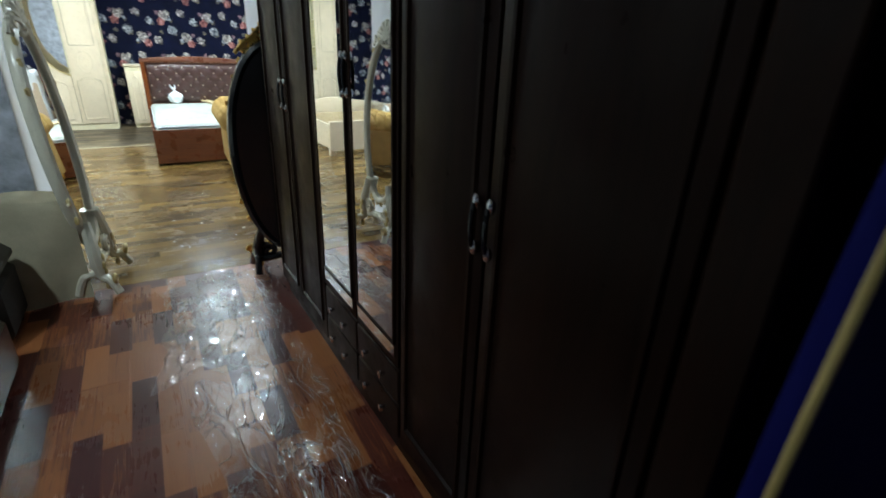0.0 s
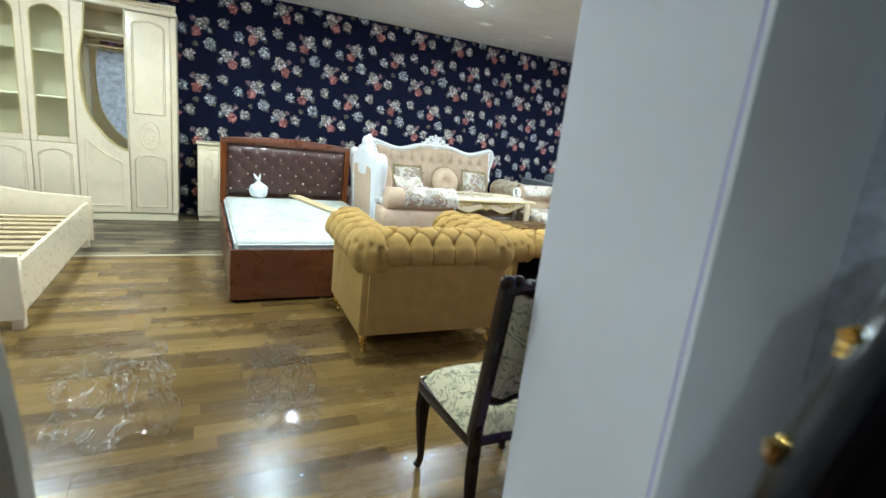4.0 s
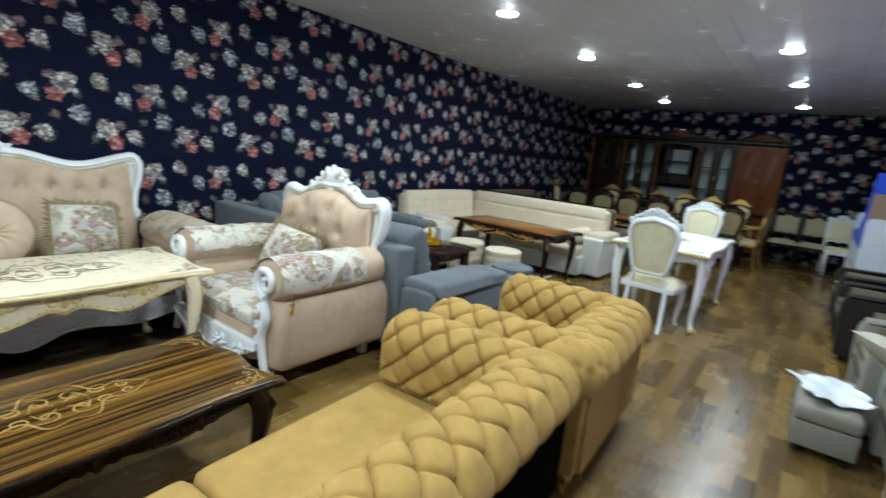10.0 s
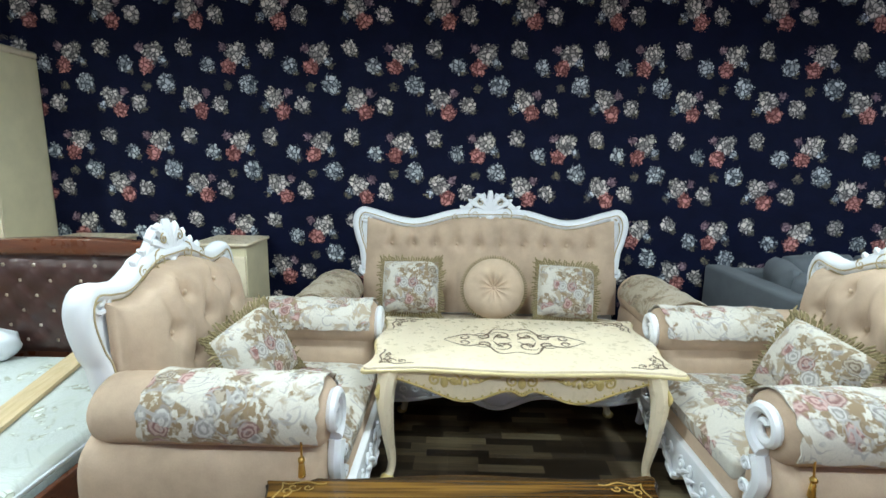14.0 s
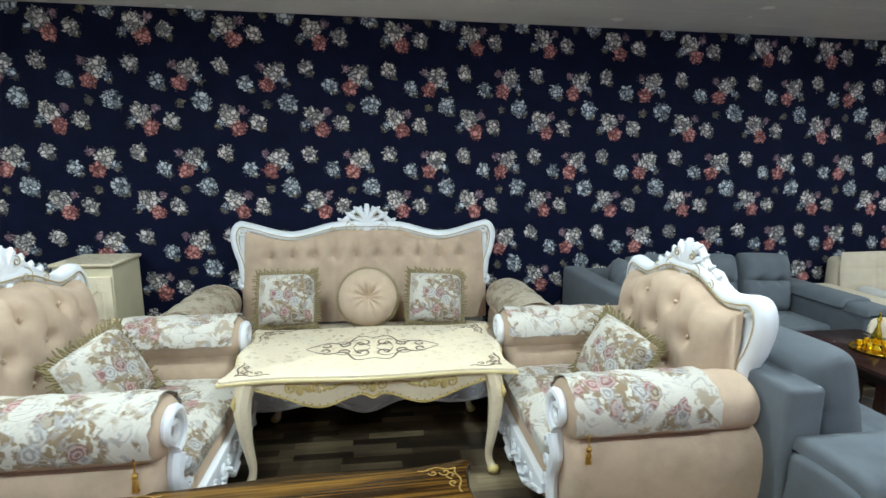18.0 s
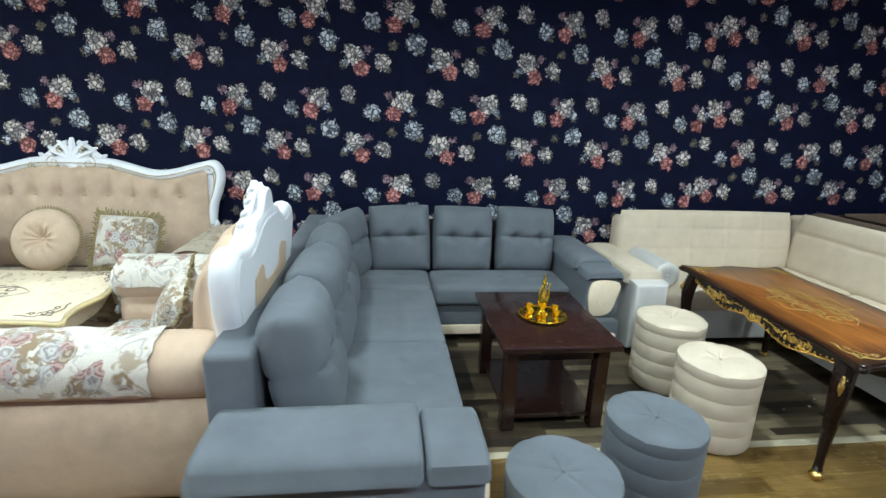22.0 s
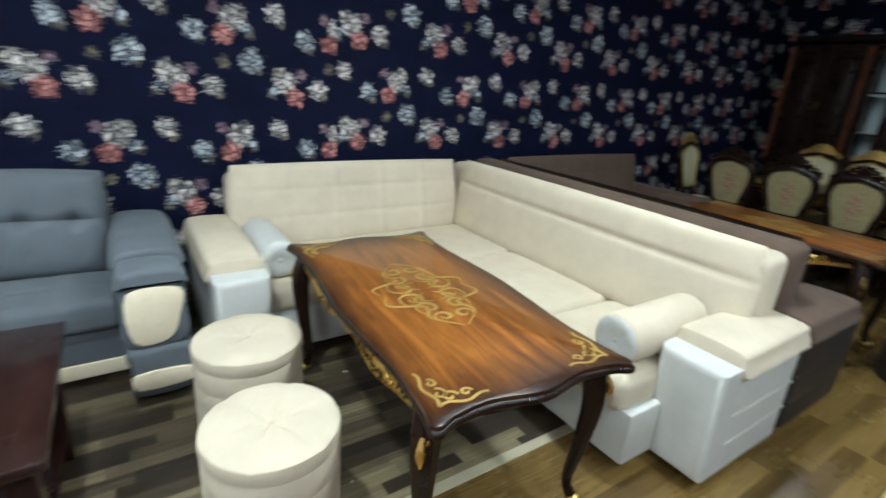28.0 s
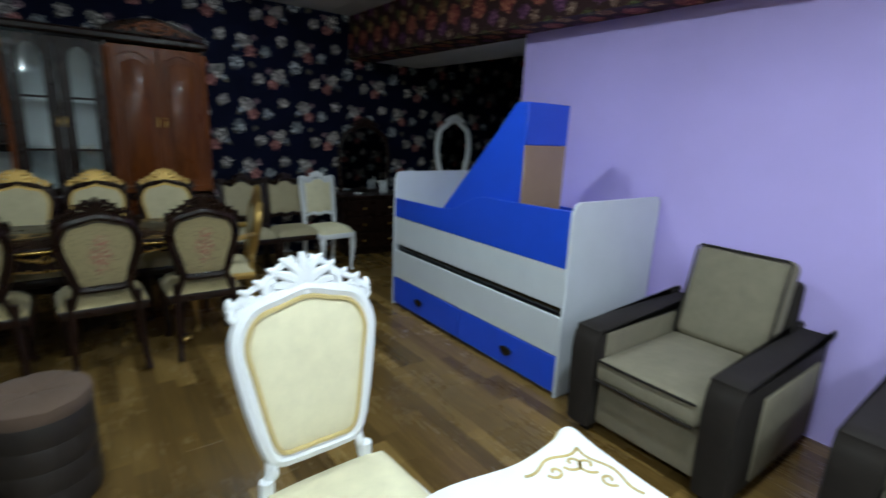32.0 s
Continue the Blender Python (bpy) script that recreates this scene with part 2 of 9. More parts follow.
# ---- materials ----
class Nodes:
    """A small writer of node trees."""

    def __init__(self, name):
        self.mat = bpy.data.materials.new(name)
        self.mat.use_nodes = True
        self.tree = self.mat.node_tree
        self.bsdf = self.tree.nodes["Principled BSDF"]

    def put(self, value, socket):
        if isinstance(value, bpy.types.NodeSocket):
            self.tree.links.new(value, socket)
        elif hasattr(value, "__len__") and socket.type == "RGBA" and len(value) == 3:
            socket.default_value = (*value, 1)
        else:
            socket.default_value = value

    def node(self, kind, **settings):
        n = self.tree.nodes.new(kind)
        if kind == "ShaderNodeMath":
            n.operation = settings.pop("op")
        if kind == "ShaderNodeVectorMath":
            n.operation = settings.pop("op")
        return n

    def math(self, op, a, b=None, c=None, clamp=False):
        n = self.tree.nodes.new("ShaderNodeMath")
        n.operation, n.use_clamp = op, clamp
        for k, v in enumerate((a, b, c)):
            if v is not None:
                self.put(v, n.inputs[k])
        return n.outputs[0]

    def vec(self, op, a, b=None, c=None, out=0):
        n = self.tree.nodes.new("ShaderNodeVectorMath")
        n.operation = op
        for k, v in enumerate((a, b, c)):
            if v is not None:
                self.put(v, n.inputs[k])
        return n.outputs[out]

    def place(self, kind="Object"):
        return self.tree.nodes.new("ShaderNodeTexCoord").outputs[kind]

    def world(self):
        return self.tree.nodes.new("ShaderNodeNewGeometry").outputs["Position"]

    def random(self):
        return self.tree.nodes.new("ShaderNodeObjectInfo").outputs["Random"]

    def stretch(self, v, scale, offset=None):
        n = self.tree.nodes.new("ShaderNodeMapping")
        self.put(v, n.inputs["Vector"])
        n.inputs["Scale"].default_value = scale
        if offset is not None:
            self.put(offset, n.inputs["Location"])
        return n.outputs[0]

    def noise(self, v, scale, detail=3.0, rough=0.55, distort=0.0, color=False):
        n = self.tree.nodes.new("ShaderNodeTexNoise")
        self.put(v, n.inputs["Vector"])
        n.inputs["Scale"].default_value, n.inputs["Detail"].default_value = scale, detail
        n.inputs["Roughness"].default_value, n.inputs["Distortion"].default_value = rough, distort
        return n.outputs["Color" if color else "Fac"]

    def voronoi(self, v, scale, out="Distance", feature="F1"):
        n = self.tree.nodes.new("ShaderNodeTexVoronoi")
        n.feature = feature
        self.put(v, n.inputs["Vector"])
        n.inputs["Scale"].default_value = scale
        return n.outputs[out]

    def white(self, v):
        n = self.tree.nodes.new("ShaderNodeTexWhiteNoise")
        n.noise_dimensions = "3D"
        self.put(v, n.inputs["Vector"])
        return n.outputs["Value"]

    def wave(self, v, scale, distort=2.0, detail=2.0, axis="X"):
        n = self.tree.nodes.new("ShaderNodeTexWave")
        n.bands_direction = axis
        self.put(v, n.inputs["Vector"])
        n.inputs["Scale"].default_value, n.inputs["Distortion"].default_value, n.inputs["Detail"].default_value = scale, distort, detail
        return n.outputs["Fac"]

    def map(self, v, a, b, lo=0.0, hi=1.0):
        n = self.tree.nodes.new("ShaderNodeMapRange")
        for k, x in enumerate((v, a, b, lo, hi)):
            self.put(x, n.inputs[k])
        return n.outputs[0]

    def mix(self, fac, a, b, blend="MIX"):
        n = self.tree.nodes.new("ShaderNodeMix")
        n.data_type, n.blend_type = "RGBA", blend
        self.put(fac, n.inputs[0])
        self.put(a, n.inputs[6])
        self.put(b, n.inputs[7])
        return n.outputs[2]

    def ramp(self, fac, stops):
        n = self.tree.nodes.new("ShaderNodeValToRGB")
        while len(n.color_ramp.elements) < len(stops):
            n.color_ramp.elements.new(0.5)
        for e, (p, c) in zip(n.color_ramp.elements, stops):
            e.position, e.color = p, (*c, 1)
        self.put(fac, n.inputs[0])
        return n.outputs[0]

    def xyz(self, v):
        n = self.tree.nodes.new("ShaderNodeSeparateXYZ")
        self.put(v, n.inputs[0])
        return n.outputs

    def join(self, x=0.0, y=0.0, z=0.0):
        n = self.tree.nodes.new("ShaderNodeCombineXYZ")
        for k, v in enumerate((x, y, z)):
            self.put(v, n.inputs[k])
        return n.outputs[0]

    def bump(self, height, strength=0.3, distance=0.01, normal=None):
        n = self.tree.nodes.new("ShaderNodeBump")
        n.inputs["Strength"].default_value, n.inputs["Distance"].default_value = strength, distance
        self.put(height, n.inputs["Height"])
        if normal is not None:
            self.put(normal, n.inputs["Normal"])
        self.put(n.outputs[0], self.bsdf.inputs["Normal"])
        return n.outputs[0]

    def set(self, **values):
        for key, v in values.items():
            self.put(v, self.bsdf.inputs[key.replace("_", " ").replace("IOR", "IOR")])
        return self.mat


def cloth(name, color, weave=900.0, vary=0.18, rough=0.9, sheen=0.25, nap=14.0):
    n = Nodes(name)
    p = n.place()
    big = n.noise(p, nap, 3, 0.6)
    fine = n.noise(n.stretch(p, (1, 1, 1)), weave / 4, 2, 0.7)
    f = n.map(n.math("ADD", n.math("MULTIPLY", big, 0.7), n.math("MULTIPLY", fine, 0.3)), 0.3, 0.7)
    dark = tuple(c * (1 - vary) for c in color)
    light = tuple(min(1, c * (1 + vary)) for c in color)
    n.put(n.mix(f, dark, light), n.bsdf.inputs["Base Color"])
    n.bump(n.math("ADD", n.math("MULTIPLY", fine, 0.5), n.math("MULTIPLY", n.noise(p, 40, 3), 0.8)), 0.25, 0.003)
    return n.set(Roughness=rough, Specular_IOR_Level=0.5 if rough < 0.7 else 0.2, Sheen_Weight=sheen, Sheen_Roughness=0.5, Sheen_Tint=(*[min(1, c * 1.3 + 0.1) for c in color], 1))


def lacquer(name, color, rough=0.3, vary=0.06, coat=0.2, scale=6.0):
    n = Nodes(name)
    p = n.place()
    f = n.map(n.noise(p, scale, 4, 0.6), 0.3, 0.7)
    n.put(n.mix(f, tuple(c * (1 - vary) for c in color), tuple(min(1, c * (1 + vary)) for c in color)), n.bsdf.inputs["Base Color"])
    n.put(n.map(n.noise(p, 30, 3), 0.3, 0.7, rough * 0.8, rough * 1.25), n.bsdf.inputs["Roughness"])
    n.bump(n.noise(p, 120, 2), 0.06, 0.002)
    return n.set(Coat_Weight=coat, Coat_Roughness=0.15)


def timber(name, dark, light, rough=0.35, coat=0.3, axis="X", scale=1.0):
    n = Nodes(name)
    p = n.place()
    s = {"X": (0.9, 9, 9), "Y": (9, 0.9, 9), "Z": (9, 9, 0.9)}[axis]
    q = n.stretch(p, tuple(c * scale for c in s))
    g = n.noise(q, 2.2, 6, 0.65, 1.2)
    fine = n.noise(n.stretch(p, tuple(c * 6 * scale for c in s)), 4.0, 3, 0.7)
    f = n.map(n.math("ADD", n.math("MULTIPLY", g, 0.75), n.math("MULTIPLY", fine, 0.25)), 0.32, 0.68)
    n.put(n.mix(f, dark, light), n.bsdf.inputs["Base Color"])
    n.put(n.map(n.noise(p, 9, 3), 0.3, 0.7, rough * 0.75, rough * 1.3), n.bsdf.inputs["Roughness"])
    n.bump(fine, 0.08, 0.002)
    return n.set(Coat_Weight=coat, Coat_Roughness=0.12)


def metal(name, color, rough=0.25):
    n = Nodes(name)
    p = n.place()
    n.put(n.map(n.noise(p, 25, 3), 0.3, 0.7, rough * 0.7, rough * 1.4), n.bsdf.inputs["Roughness"])
    n.bump(n.noise(p, 90, 2), 0.1, 0.002)
    return n.set(Base_Color=(*color, 1), Metallic=1.0)


def plaster(name, color, scale=3.0, vary=0.05, rough=0.85):
    n = Nodes(name)
    p = n.world()
    f = n.map(n.noise(p, scale, 5, 0.6), 0.3, 0.7)
    fine = n.noise(p, 160, 3, 0.7)
    n.put(n.mix(f, tuple(c * (1 - vary) for c in color), tuple(min(1, c * (1 + vary)) for c in color)), n.bsdf.inputs["Base Color"])
    n.bump(fine, 0.15, 0.002)
    return n.set(Roughness=rough)


def glow(name, color, strength):
    n = Nodes(name)
    return n.set(Base_Color=(0.9, 0.9, 0.9, 1), Emission_Color=(*color, 1), Emission_Strength=strength)


def floral_print(name, ground, across, up, axes, blooms, gloss=0.75, wrinkle=0.35, drape=False):
    """A printed repeat of flowers. blooms: (x, y, radius, petals, light, dark), in metres in the repeat."""
    n = Nodes(name)
    p = n.world()
    s = n.xyz(p)
    u = s[axes[0]]
    v = s[axes[1]] if len(axes) == 2 else n.math("ADD", s[axes[1]], s[axes[2]])
    if drape:
        # the cloth is gathered in places, and a second length starts at a seam
        u = n.math("ADD", u, n.math("ADD", n.map(u, 0.27, 2.1, 0.0, 0.098), n.math("ADD", n.map(u, 2.1, 3.48, 0.0, -0.098), n.map(u, 3.48, 4.7, 0.0, 0.04))))
        past = n.math("GREATER_THAN", s[0], 5.03)
        u = n.math("MULTIPLY_ADD", past, 0.21, u)
        v = n.math("MULTIPLY_ADD", past, 0.28, v)
    flat = n.join(u, v, 0.0)
    warp = n.vec("SCALE", n.vec("SUBTRACT", n.noise(flat, 16, 2, color=True), (0.5, 0.5, 0.5)), None)
    warp.node.inputs["Scale"].default_value = 0.045
    flat = n.vec("ADD", flat, warp)
    crumb = n.map(n.voronoi(flat, 30.0, feature="DISTANCE_TO_EDGE"), 0.015, 0.19)
    cell = n.xyz(n.voronoi(flat, 30.0, out="Color"))[0]
    ragged = n.noise(flat, 70, 2)
    color = n.mix(n.map(n.noise(flat, 5, 3), 0.3, 0.7), tuple(c * 0.8 for c in ground), tuple(c * 1.2 for c in ground))
    for x, y, r, petals, light, dark in blooms:
        d = n.vec("WRAP", n.vec("SUBTRACT", flat, (x, y, 0)), (across / 2, up / 2, 1.0), (-across / 2, -up / 2, -1.0))
        rr = n.vec("LENGTH", d, out=1)
        q = n.xyz(d)
        ang = n.math("ARCTAN2", q[1], q[0])
        lobes = n.math("SINE", n.math("MULTIPLY", ang, float(petals)))
        rim = n.math("MULTIPLY_ADD", lobes, 0.07 * r, 0.93 * r)
        mask = n.map(n.math("ADD", n.math("SUBTRACT", rim, rr), n.math("MULTIPLY_ADD", ragged, 0.085, -0.044)), -0.003, 0.003)
        ring = n.math("SINE", n.math("MULTIPLY_ADD", rr, 150.0 * 0.09 / max(r, 0.04), n.math("MULTIPLY", lobes, 1.8)))
        speck = n.map(n.noise(flat, 200, 2, 0.7), 0.3, 0.7, 0.84, 1.1)
        tone = n.math("MULTIPLY", n.math("MULTIPLY", crumb, speck), n.math("ADD", n.math("MULTIPLY_ADD", cell, 0.95, 0.25), n.math("MULTIPLY", ring, 0.15)), clamp=True)
        color = n.mix(mask, color, n.mix(tone, dark, light))
    n.put(color, n.bsdf.inputs["Base Color"])
    n.bump(n.noise(n.stretch(p, (1, 1, 2.5)), 2.2, 4, 0.6), wrinkle, 0.03)
    return n.set(Roughness=gloss, Specular_IOR_Level=0.12)


def plank_floor(name, stops, strip, run, along=0, gloss=0.28, even=0.72):
    """Laminate: each plank is an object; within it, strips of differing tone with grain."""
    n = Nodes(name)
    p = n.world()
    s = n.xyz(p)
    a, c = s[along], s[1 - along]
    r = n.random()
    row = n.math("FLOOR", n.math("DIVIDE", c, strip))
    shift = n.white(n.join(row, 3.7, 0.0))
    cell = n.math("FLOOR", n.math("ADD", n.math("DIVIDE", a, run), n.math("MULTIPLY", shift, 7.0)))
    tone = n.white(n.join(row, cell, n.math("MULTIPLY", r, 0.0)))
    grain = n.noise(n.stretch(p, (1.2, 22, 1) if along == 0 else (22, 1.2, 1), n.join(n.math("MULTIPLY", tone, 9.0), n.math("MULTIPLY", tone, 5.0), 0.0)), 3.0, 6, 0.65, 1.0)
    f = n.math("ADD", n.math("MULTIPLY", tone, even), n.math("MULTIPLY_ADD", grain, 1.22 - even, (even - 0.94) / 2), clamp=True)
    f = n.math("ADD", f, n.math("MULTIPLY_ADD", r, 0.12, -0.06), clamp=True)
    n.put(n.ramp(f, stops), n.bsdf.inputs["Base Color"])
    dirt = n.noise(p, 1.6, 5, 0.65)
    n.put(n.map(n.math("ADD", dirt, n.math("MULTIPLY", grain, 0.3)), 0.4, 0.9, gloss * 0.75, gloss * 1.7), n.bsdf.inputs["Roughness"])
    edge = n.math("PINGPONG", c, strip / 2)
    n.bump(n.math("ADD", n.math("MULTIPLY", n.map(edge, 0.0, 0.002), 0.4), n.math("MULTIPLY", grain, 0.25)), 0.12, 0.002)
    return n.set()


WHITE_ROSE, WHITE_DARK = (0.74, 0.67, 0.62), (0.05, 0.05, 0.055)
RED, RED_DARK = (0.64, 0.28, 0.25), (0.10, 0.03, 0.03)
BLUE, BLUE_DARK = (0.60, 0.63, 0.65), (0.02, 0.03, 0.045)
LEAF, LEAF_DARK = (0.20, 0.17, 0.11), (0.05, 0.05, 0.05)
LX, LZ = 0.642, 0.657


def bunch(x, y, hand):
    return [(x - hand * 0.10, y - 0.035, 0.030, 5, LEAF, LEAF_DARK), (x + hand * 0.085, y + 0.085, 0.034, 7, (0.36, 0.24, 0.26), (0.08, 0.05, 0.07)),
            (x - hand * 0.045, y + 0.075, 0.052, 6, (0.66, 0.60, 0.52), WHITE_DARK), (x - hand * 0.01, y + 0.035, 0.078, 7, WHITE_ROSE, WHITE_DARK), (x - hand * 0.085, y - 0.01, 0.030, 5, (0.6, 0.64, 0.7), BLUE_DARK),
            (x + hand * 0.045, y - 0.05, 0.062, 5, RED, RED_DARK)]


def rose(x, y, r, c=WHITE_ROSE, d=WHITE_DARK):
    return [(x + 0.035, y - 0.045, r * 0.5, 5, LEAF, LEAF_DARK), (x, y, r, 7, c, d)]


WALL_BLOOMS = bunch(-0.385, 1.99, 1) + rose(-0.19, 1.99, 0.062) + bunch(-0.706, 1.662, -1) + rose(-0.45, 1.75, 0.060) + rose(-0.27, 2.28, 0.060, BLUE, BLUE_DARK) + \
    [(-0.76, 2.12, 0.034, 5, LEAF, LEAF_DARK)] + rose(-0.60, 2.14, 0.074, BLUE, BLUE_DARK)
m_wall_floral = floral_print("navy_floral_cloth", (0.0026, 0.0042, 0.019), LX, LZ, (0, 2), WALL_BLOOMS, drape=True)
m_end_floral = floral_print("navy_floral_cloth_end", (0.0026, 0.0042, 0.019), LX, LZ, (1, 2), WALL_BLOOMS)
BORDER = [(0.0, 0.0, 0.09, 6, (0.55, 0.22, 0.12), (0.16, 0.02, 0.03)), (0.17, 0.09, 0.07, 5, (0.5, 0.34, 0.14), (0.12, 0.03, 0.02)), (0.16, -0.1, 0.06, 7, (0.25, 0.1, 0.2), (0.06, 0.02, 0.06)), (-0.08, 0.14, 0.05, 5, (0.16, 0.17, 0.07), (0.04, 0.04, 0.02)), (0.05, -0.15, 0.045, 6, (0.42, 0.30, 0.22), (0.10, 0.05, 0.03))]
m_border = floral_print("brown_floral_paper", (0.045, 0.020, 0.020), 0.34, 0.36, (0, 1, 2), BORDER, 0.6, 0.15)
m_lilac = plaster("lilac_paint", (0.56, 0.455, 0.92), 1.2, 0.05)
m_white_wall = plaster("white_wall_paint", (0.80, 0.81, 0.86), 1.5, 0.05)
m_grey_paper = plaster("grey_damask_paper", (0.42, 0.45, 0.52), 11.0, 0.38, 0.6)
m_dark_blue = plaster("dark_blue_panel", (0.004, 0.005, 0.075), 2.0, 0.1, 0.8)
m_dark_blue.node_tree.nodes["Principled BSDF"].inputs["Specular IOR Level"].default_value = 0.1
m_floor_hall = plank_floor("oak_laminate", [(0.0, (0.055, 0.030, 0.009)), (0.4, (0.133, 0.076, 0.022)), (0.7, (0.232, 0.139, 0.042)), (1.0, (0.385, 0.252, 0.090))], 0.095, 0.62, gloss=0.21, even=0.5)
m_floor_wall = plank_floor("mixed_strip_laminate", [(0.0, (0.012, 0.008, 0.005)), (0.4, (0.045, 0.031, 0.019)), (0.7, (0.125, 0.092, 0.054)), (1.0, (0.30, 0.24, 0.14))], 0.062, 0.34, gloss=0.35)
m_floor_entry = plank_floor("red_block_laminate", [(0.0, (0.045, 0.010, 0.010)), (0.5, (0.10, 0.024, 0.016)), (0.60, (0.26, 0.088, 0.032)), (1.0, (0.36, 0.13, 0.046))], 0.096, 0.34, along=1, gloss=0.25)
m_strip = lacquer("pale_floor_strip", (0.46, 0.40, 0.28), 0.4)


# ---- the large structure ----
def wall(name, x0, x1, y0, y1, z0, z1, mat, label):
    bm = B()
    box(bm, x0, x1, y0, y1, z0, z1)
    return single(name, bm, mat, label, "wall", kind="structure")


wall("wall_north", WEST - 0.2, EAST + 0.2, 0.0, 0.2, 0, CEIL + 0.1, m_wall_floral, "navy floral cloth wall behind the sofas")
wall("wall_east", EAST, EAST + 0.2, -9.2, 0.0, 0, CEIL + 0.1, m_end_floral, "navy floral wall at the end of the hall")
wall("wall_west", WEST - 0.2, WEST, -12.6, 0.0, 0, CEIL + 0.1, m_white_wall, "plain white wall")
wall("wall_south_near", -2.40, 0.48, SOUTH - 0.5, SOUTH, 0, 2.32, m_lilac, "lilac painted wall with chairs along it")
wall("wall_south_far", 1.45, 8.19, SOUTH - 0.28, SOUTH, 0, 2.32, m_lilac, "lilac painted wall")
wall("wall_south_lintel", 0.48, 1.45, SOUTH - 0.28, SOUTH, 2.06, 2.32, m_lilac, "lilac wall over the opening")
for x0, x1 in ((0.48, 0.484), (1.446, 1.45)):
    wall("reveal", x0 - (0.004 if x0 > 1 else 0), x1 + (0.004 if x0 < 1 else 0), SOUTH - (0.49 if x0 < 1 else 0.27), SOUTH - 0.004, 0, 2.06, m_white_wall, "white painted reveal of the opening")
wall("lintel_soffit", 0.484, 1.446, SOUTH - 0.27, SOUTH - 0.004, 2.056, 2.064, m_white_wall, "white painted underside of the lintel")
wall("jamb", -2.404, -2.396, SOUTH - 0.49, SOUTH - 0.004, 0, 2.32, m_white_wall, "white painted end of the wall")
wall("wall_back_room", -2.0, 8.19, -9.2, -9.0, 0, CEIL, m_white_wall, "white wall of the room behind")
wall("wall_side_room", -1.95, -1.75, -12.6, -6.52, 0, CEIL, m_grey_paper, "grey papered wall behind the wardrobe")
wall("wall_side_room_end", -2.404, -1.95, SOUTH - 0.51, SOUTH - 0.496, 0, 2.32, m_white_wall, "white wall face of the side room")
wall("wall_back_room_side", 2.9, 3.1, -9.0, SOUTH - 0.28, 0, CEIL, m_white_wall, "white side wall of the room behind")
# unseen wall, added so that the end-wall mirrors reflect something dark
wall("wall_annex_closing", 7.99, 8.19, -9.2, SOUTH - 0.28, 0, CEIL, m_end_floral, "added navy floral wall closing the unseen side of the alcove")
wall("wall_annex", 8.19, EAST, -9.4, -9.2, 0, CEIL, m_end_floral, "navy floral wall")
wall("wall_entry_back", WEST, -1.95, -12.8, -12.6, 0, CEIL, m_grey_paper, "grey papered wall behind")
wall("wall_entry_left", WEST, -3.72, -6.50, -6.02, 0, CEIL, m_grey_paper, "grey damask wall beside the doorway")
wall("reveal_entry", -3.724, -3.716, -6.49, -6.03, 0, CEIL, m_white_wall, "white painted reveal of the side room")
wall("soffit", 8.19, EAST, -6.8, -6.122, 2.32, 2.42, m_white_wall, "white soffit beyond the end of the lilac wall")
bm = B()
box(bm, -6.4, EAST, -6.12, -5.76, 2.32, CEIL)
single("beam", bm, m_border, "dark red floral beam under the ceiling", "beam", kind="structure")


# ceiling of glossy panels, with joints
n = Nodes("glossy_ceiling_panels")
p = n.world()
m_ceiling = n.set(Base_Color=n.mix(n.map(n.noise(p, 0.7, 4), 0.3, 0.7), (0.80, 0.80, 0.81), (0.87, 0.87, 0.88)), Roughness=n.map(n.noise(p, 3, 3), 0.3, 0.7, 0.12, 0.28))
bm = B()
y = -13.0
while y < 0.2:
    box(bm, WEST - 0.2, EAST + 0.2, y, min(y + 0.2478, 0.2), CEIL, CEIL + 0.012, 0.0012, 1)
    y += 0.25
box(bm, WEST - 0.2, EAST + 0.2, -13.0, 0.2, CEIL + 0.013, CEIL + 0.1)
single("ceiling", bm, m_ceiling, "glossy pale plastic panel ceiling with joints", "ceiling", kind="structure")

# sub floors
m_screed = lacquer("screed", (0.1, 0.08, 0.07), 0.8)
bm = B()
box(bm, WEST - 0.2, EAST + 0.2, -6.66, -2.07, -0.1, -0.009)
box(bm, -2.0, EAST + 0.2, -9.4, -6.66, -0.1, -0.009)
floor = single("floor", bm, m_screed, "brown oak laminate floor of the hall", "floor", kind="structure")
bm = B()
box(bm, WEST - 0.2, EAST + 0.2, -2.07, 0.2, -0.1, -0.009)
floor_north = single("floor_north", bm, m_screed, "floor of mixed light and dark laminate strips", "floor", kind="structure")
bm = B()
box(bm, WEST - 0.2, -2.0, -13.0, -6.66, -0.1, -0.009)
floor_entry = single("floor_entry", bm, m_screed, "red-brown block laminate floor of the side room", "floor", kind="structure")


# ---- lamps ----
m_lens = glow("lamp_lens", (0.74, 0.93, 1.0), 280.0)
m_ring = lacquer("white_lamp_ring", (0.8, 0.8, 0.8), 0.35)
ring_bm, lens_bm = B(), B()
lathe(ring_bm, [(0.088, 0.0), (0.102, -0.006), (0.108, -0.002), (0.108, 0.004), (0.089, 0.004)], 24)
lathe(lens_bm, [(0.001, -0.022), (0.04, -0.020), (0.07, -0.013), (0.086, -0.002), (0.087, 0.004), (0.001, 0.004)], 20)
ring_me, lens_me = to_mesh("lamp_ring", ring_bm), to_mesh("lamp_lens", lens_bm)
ring_me.materials.append(m_ring)
lens_me.materials.append(m_lens)
weak_me = lens_me.copy()
weak_me.materials[0] = glow("weak_lamp_lens", (0.74, 0.93, 1.0), 45.0)
dull_me = lens_me.copy()
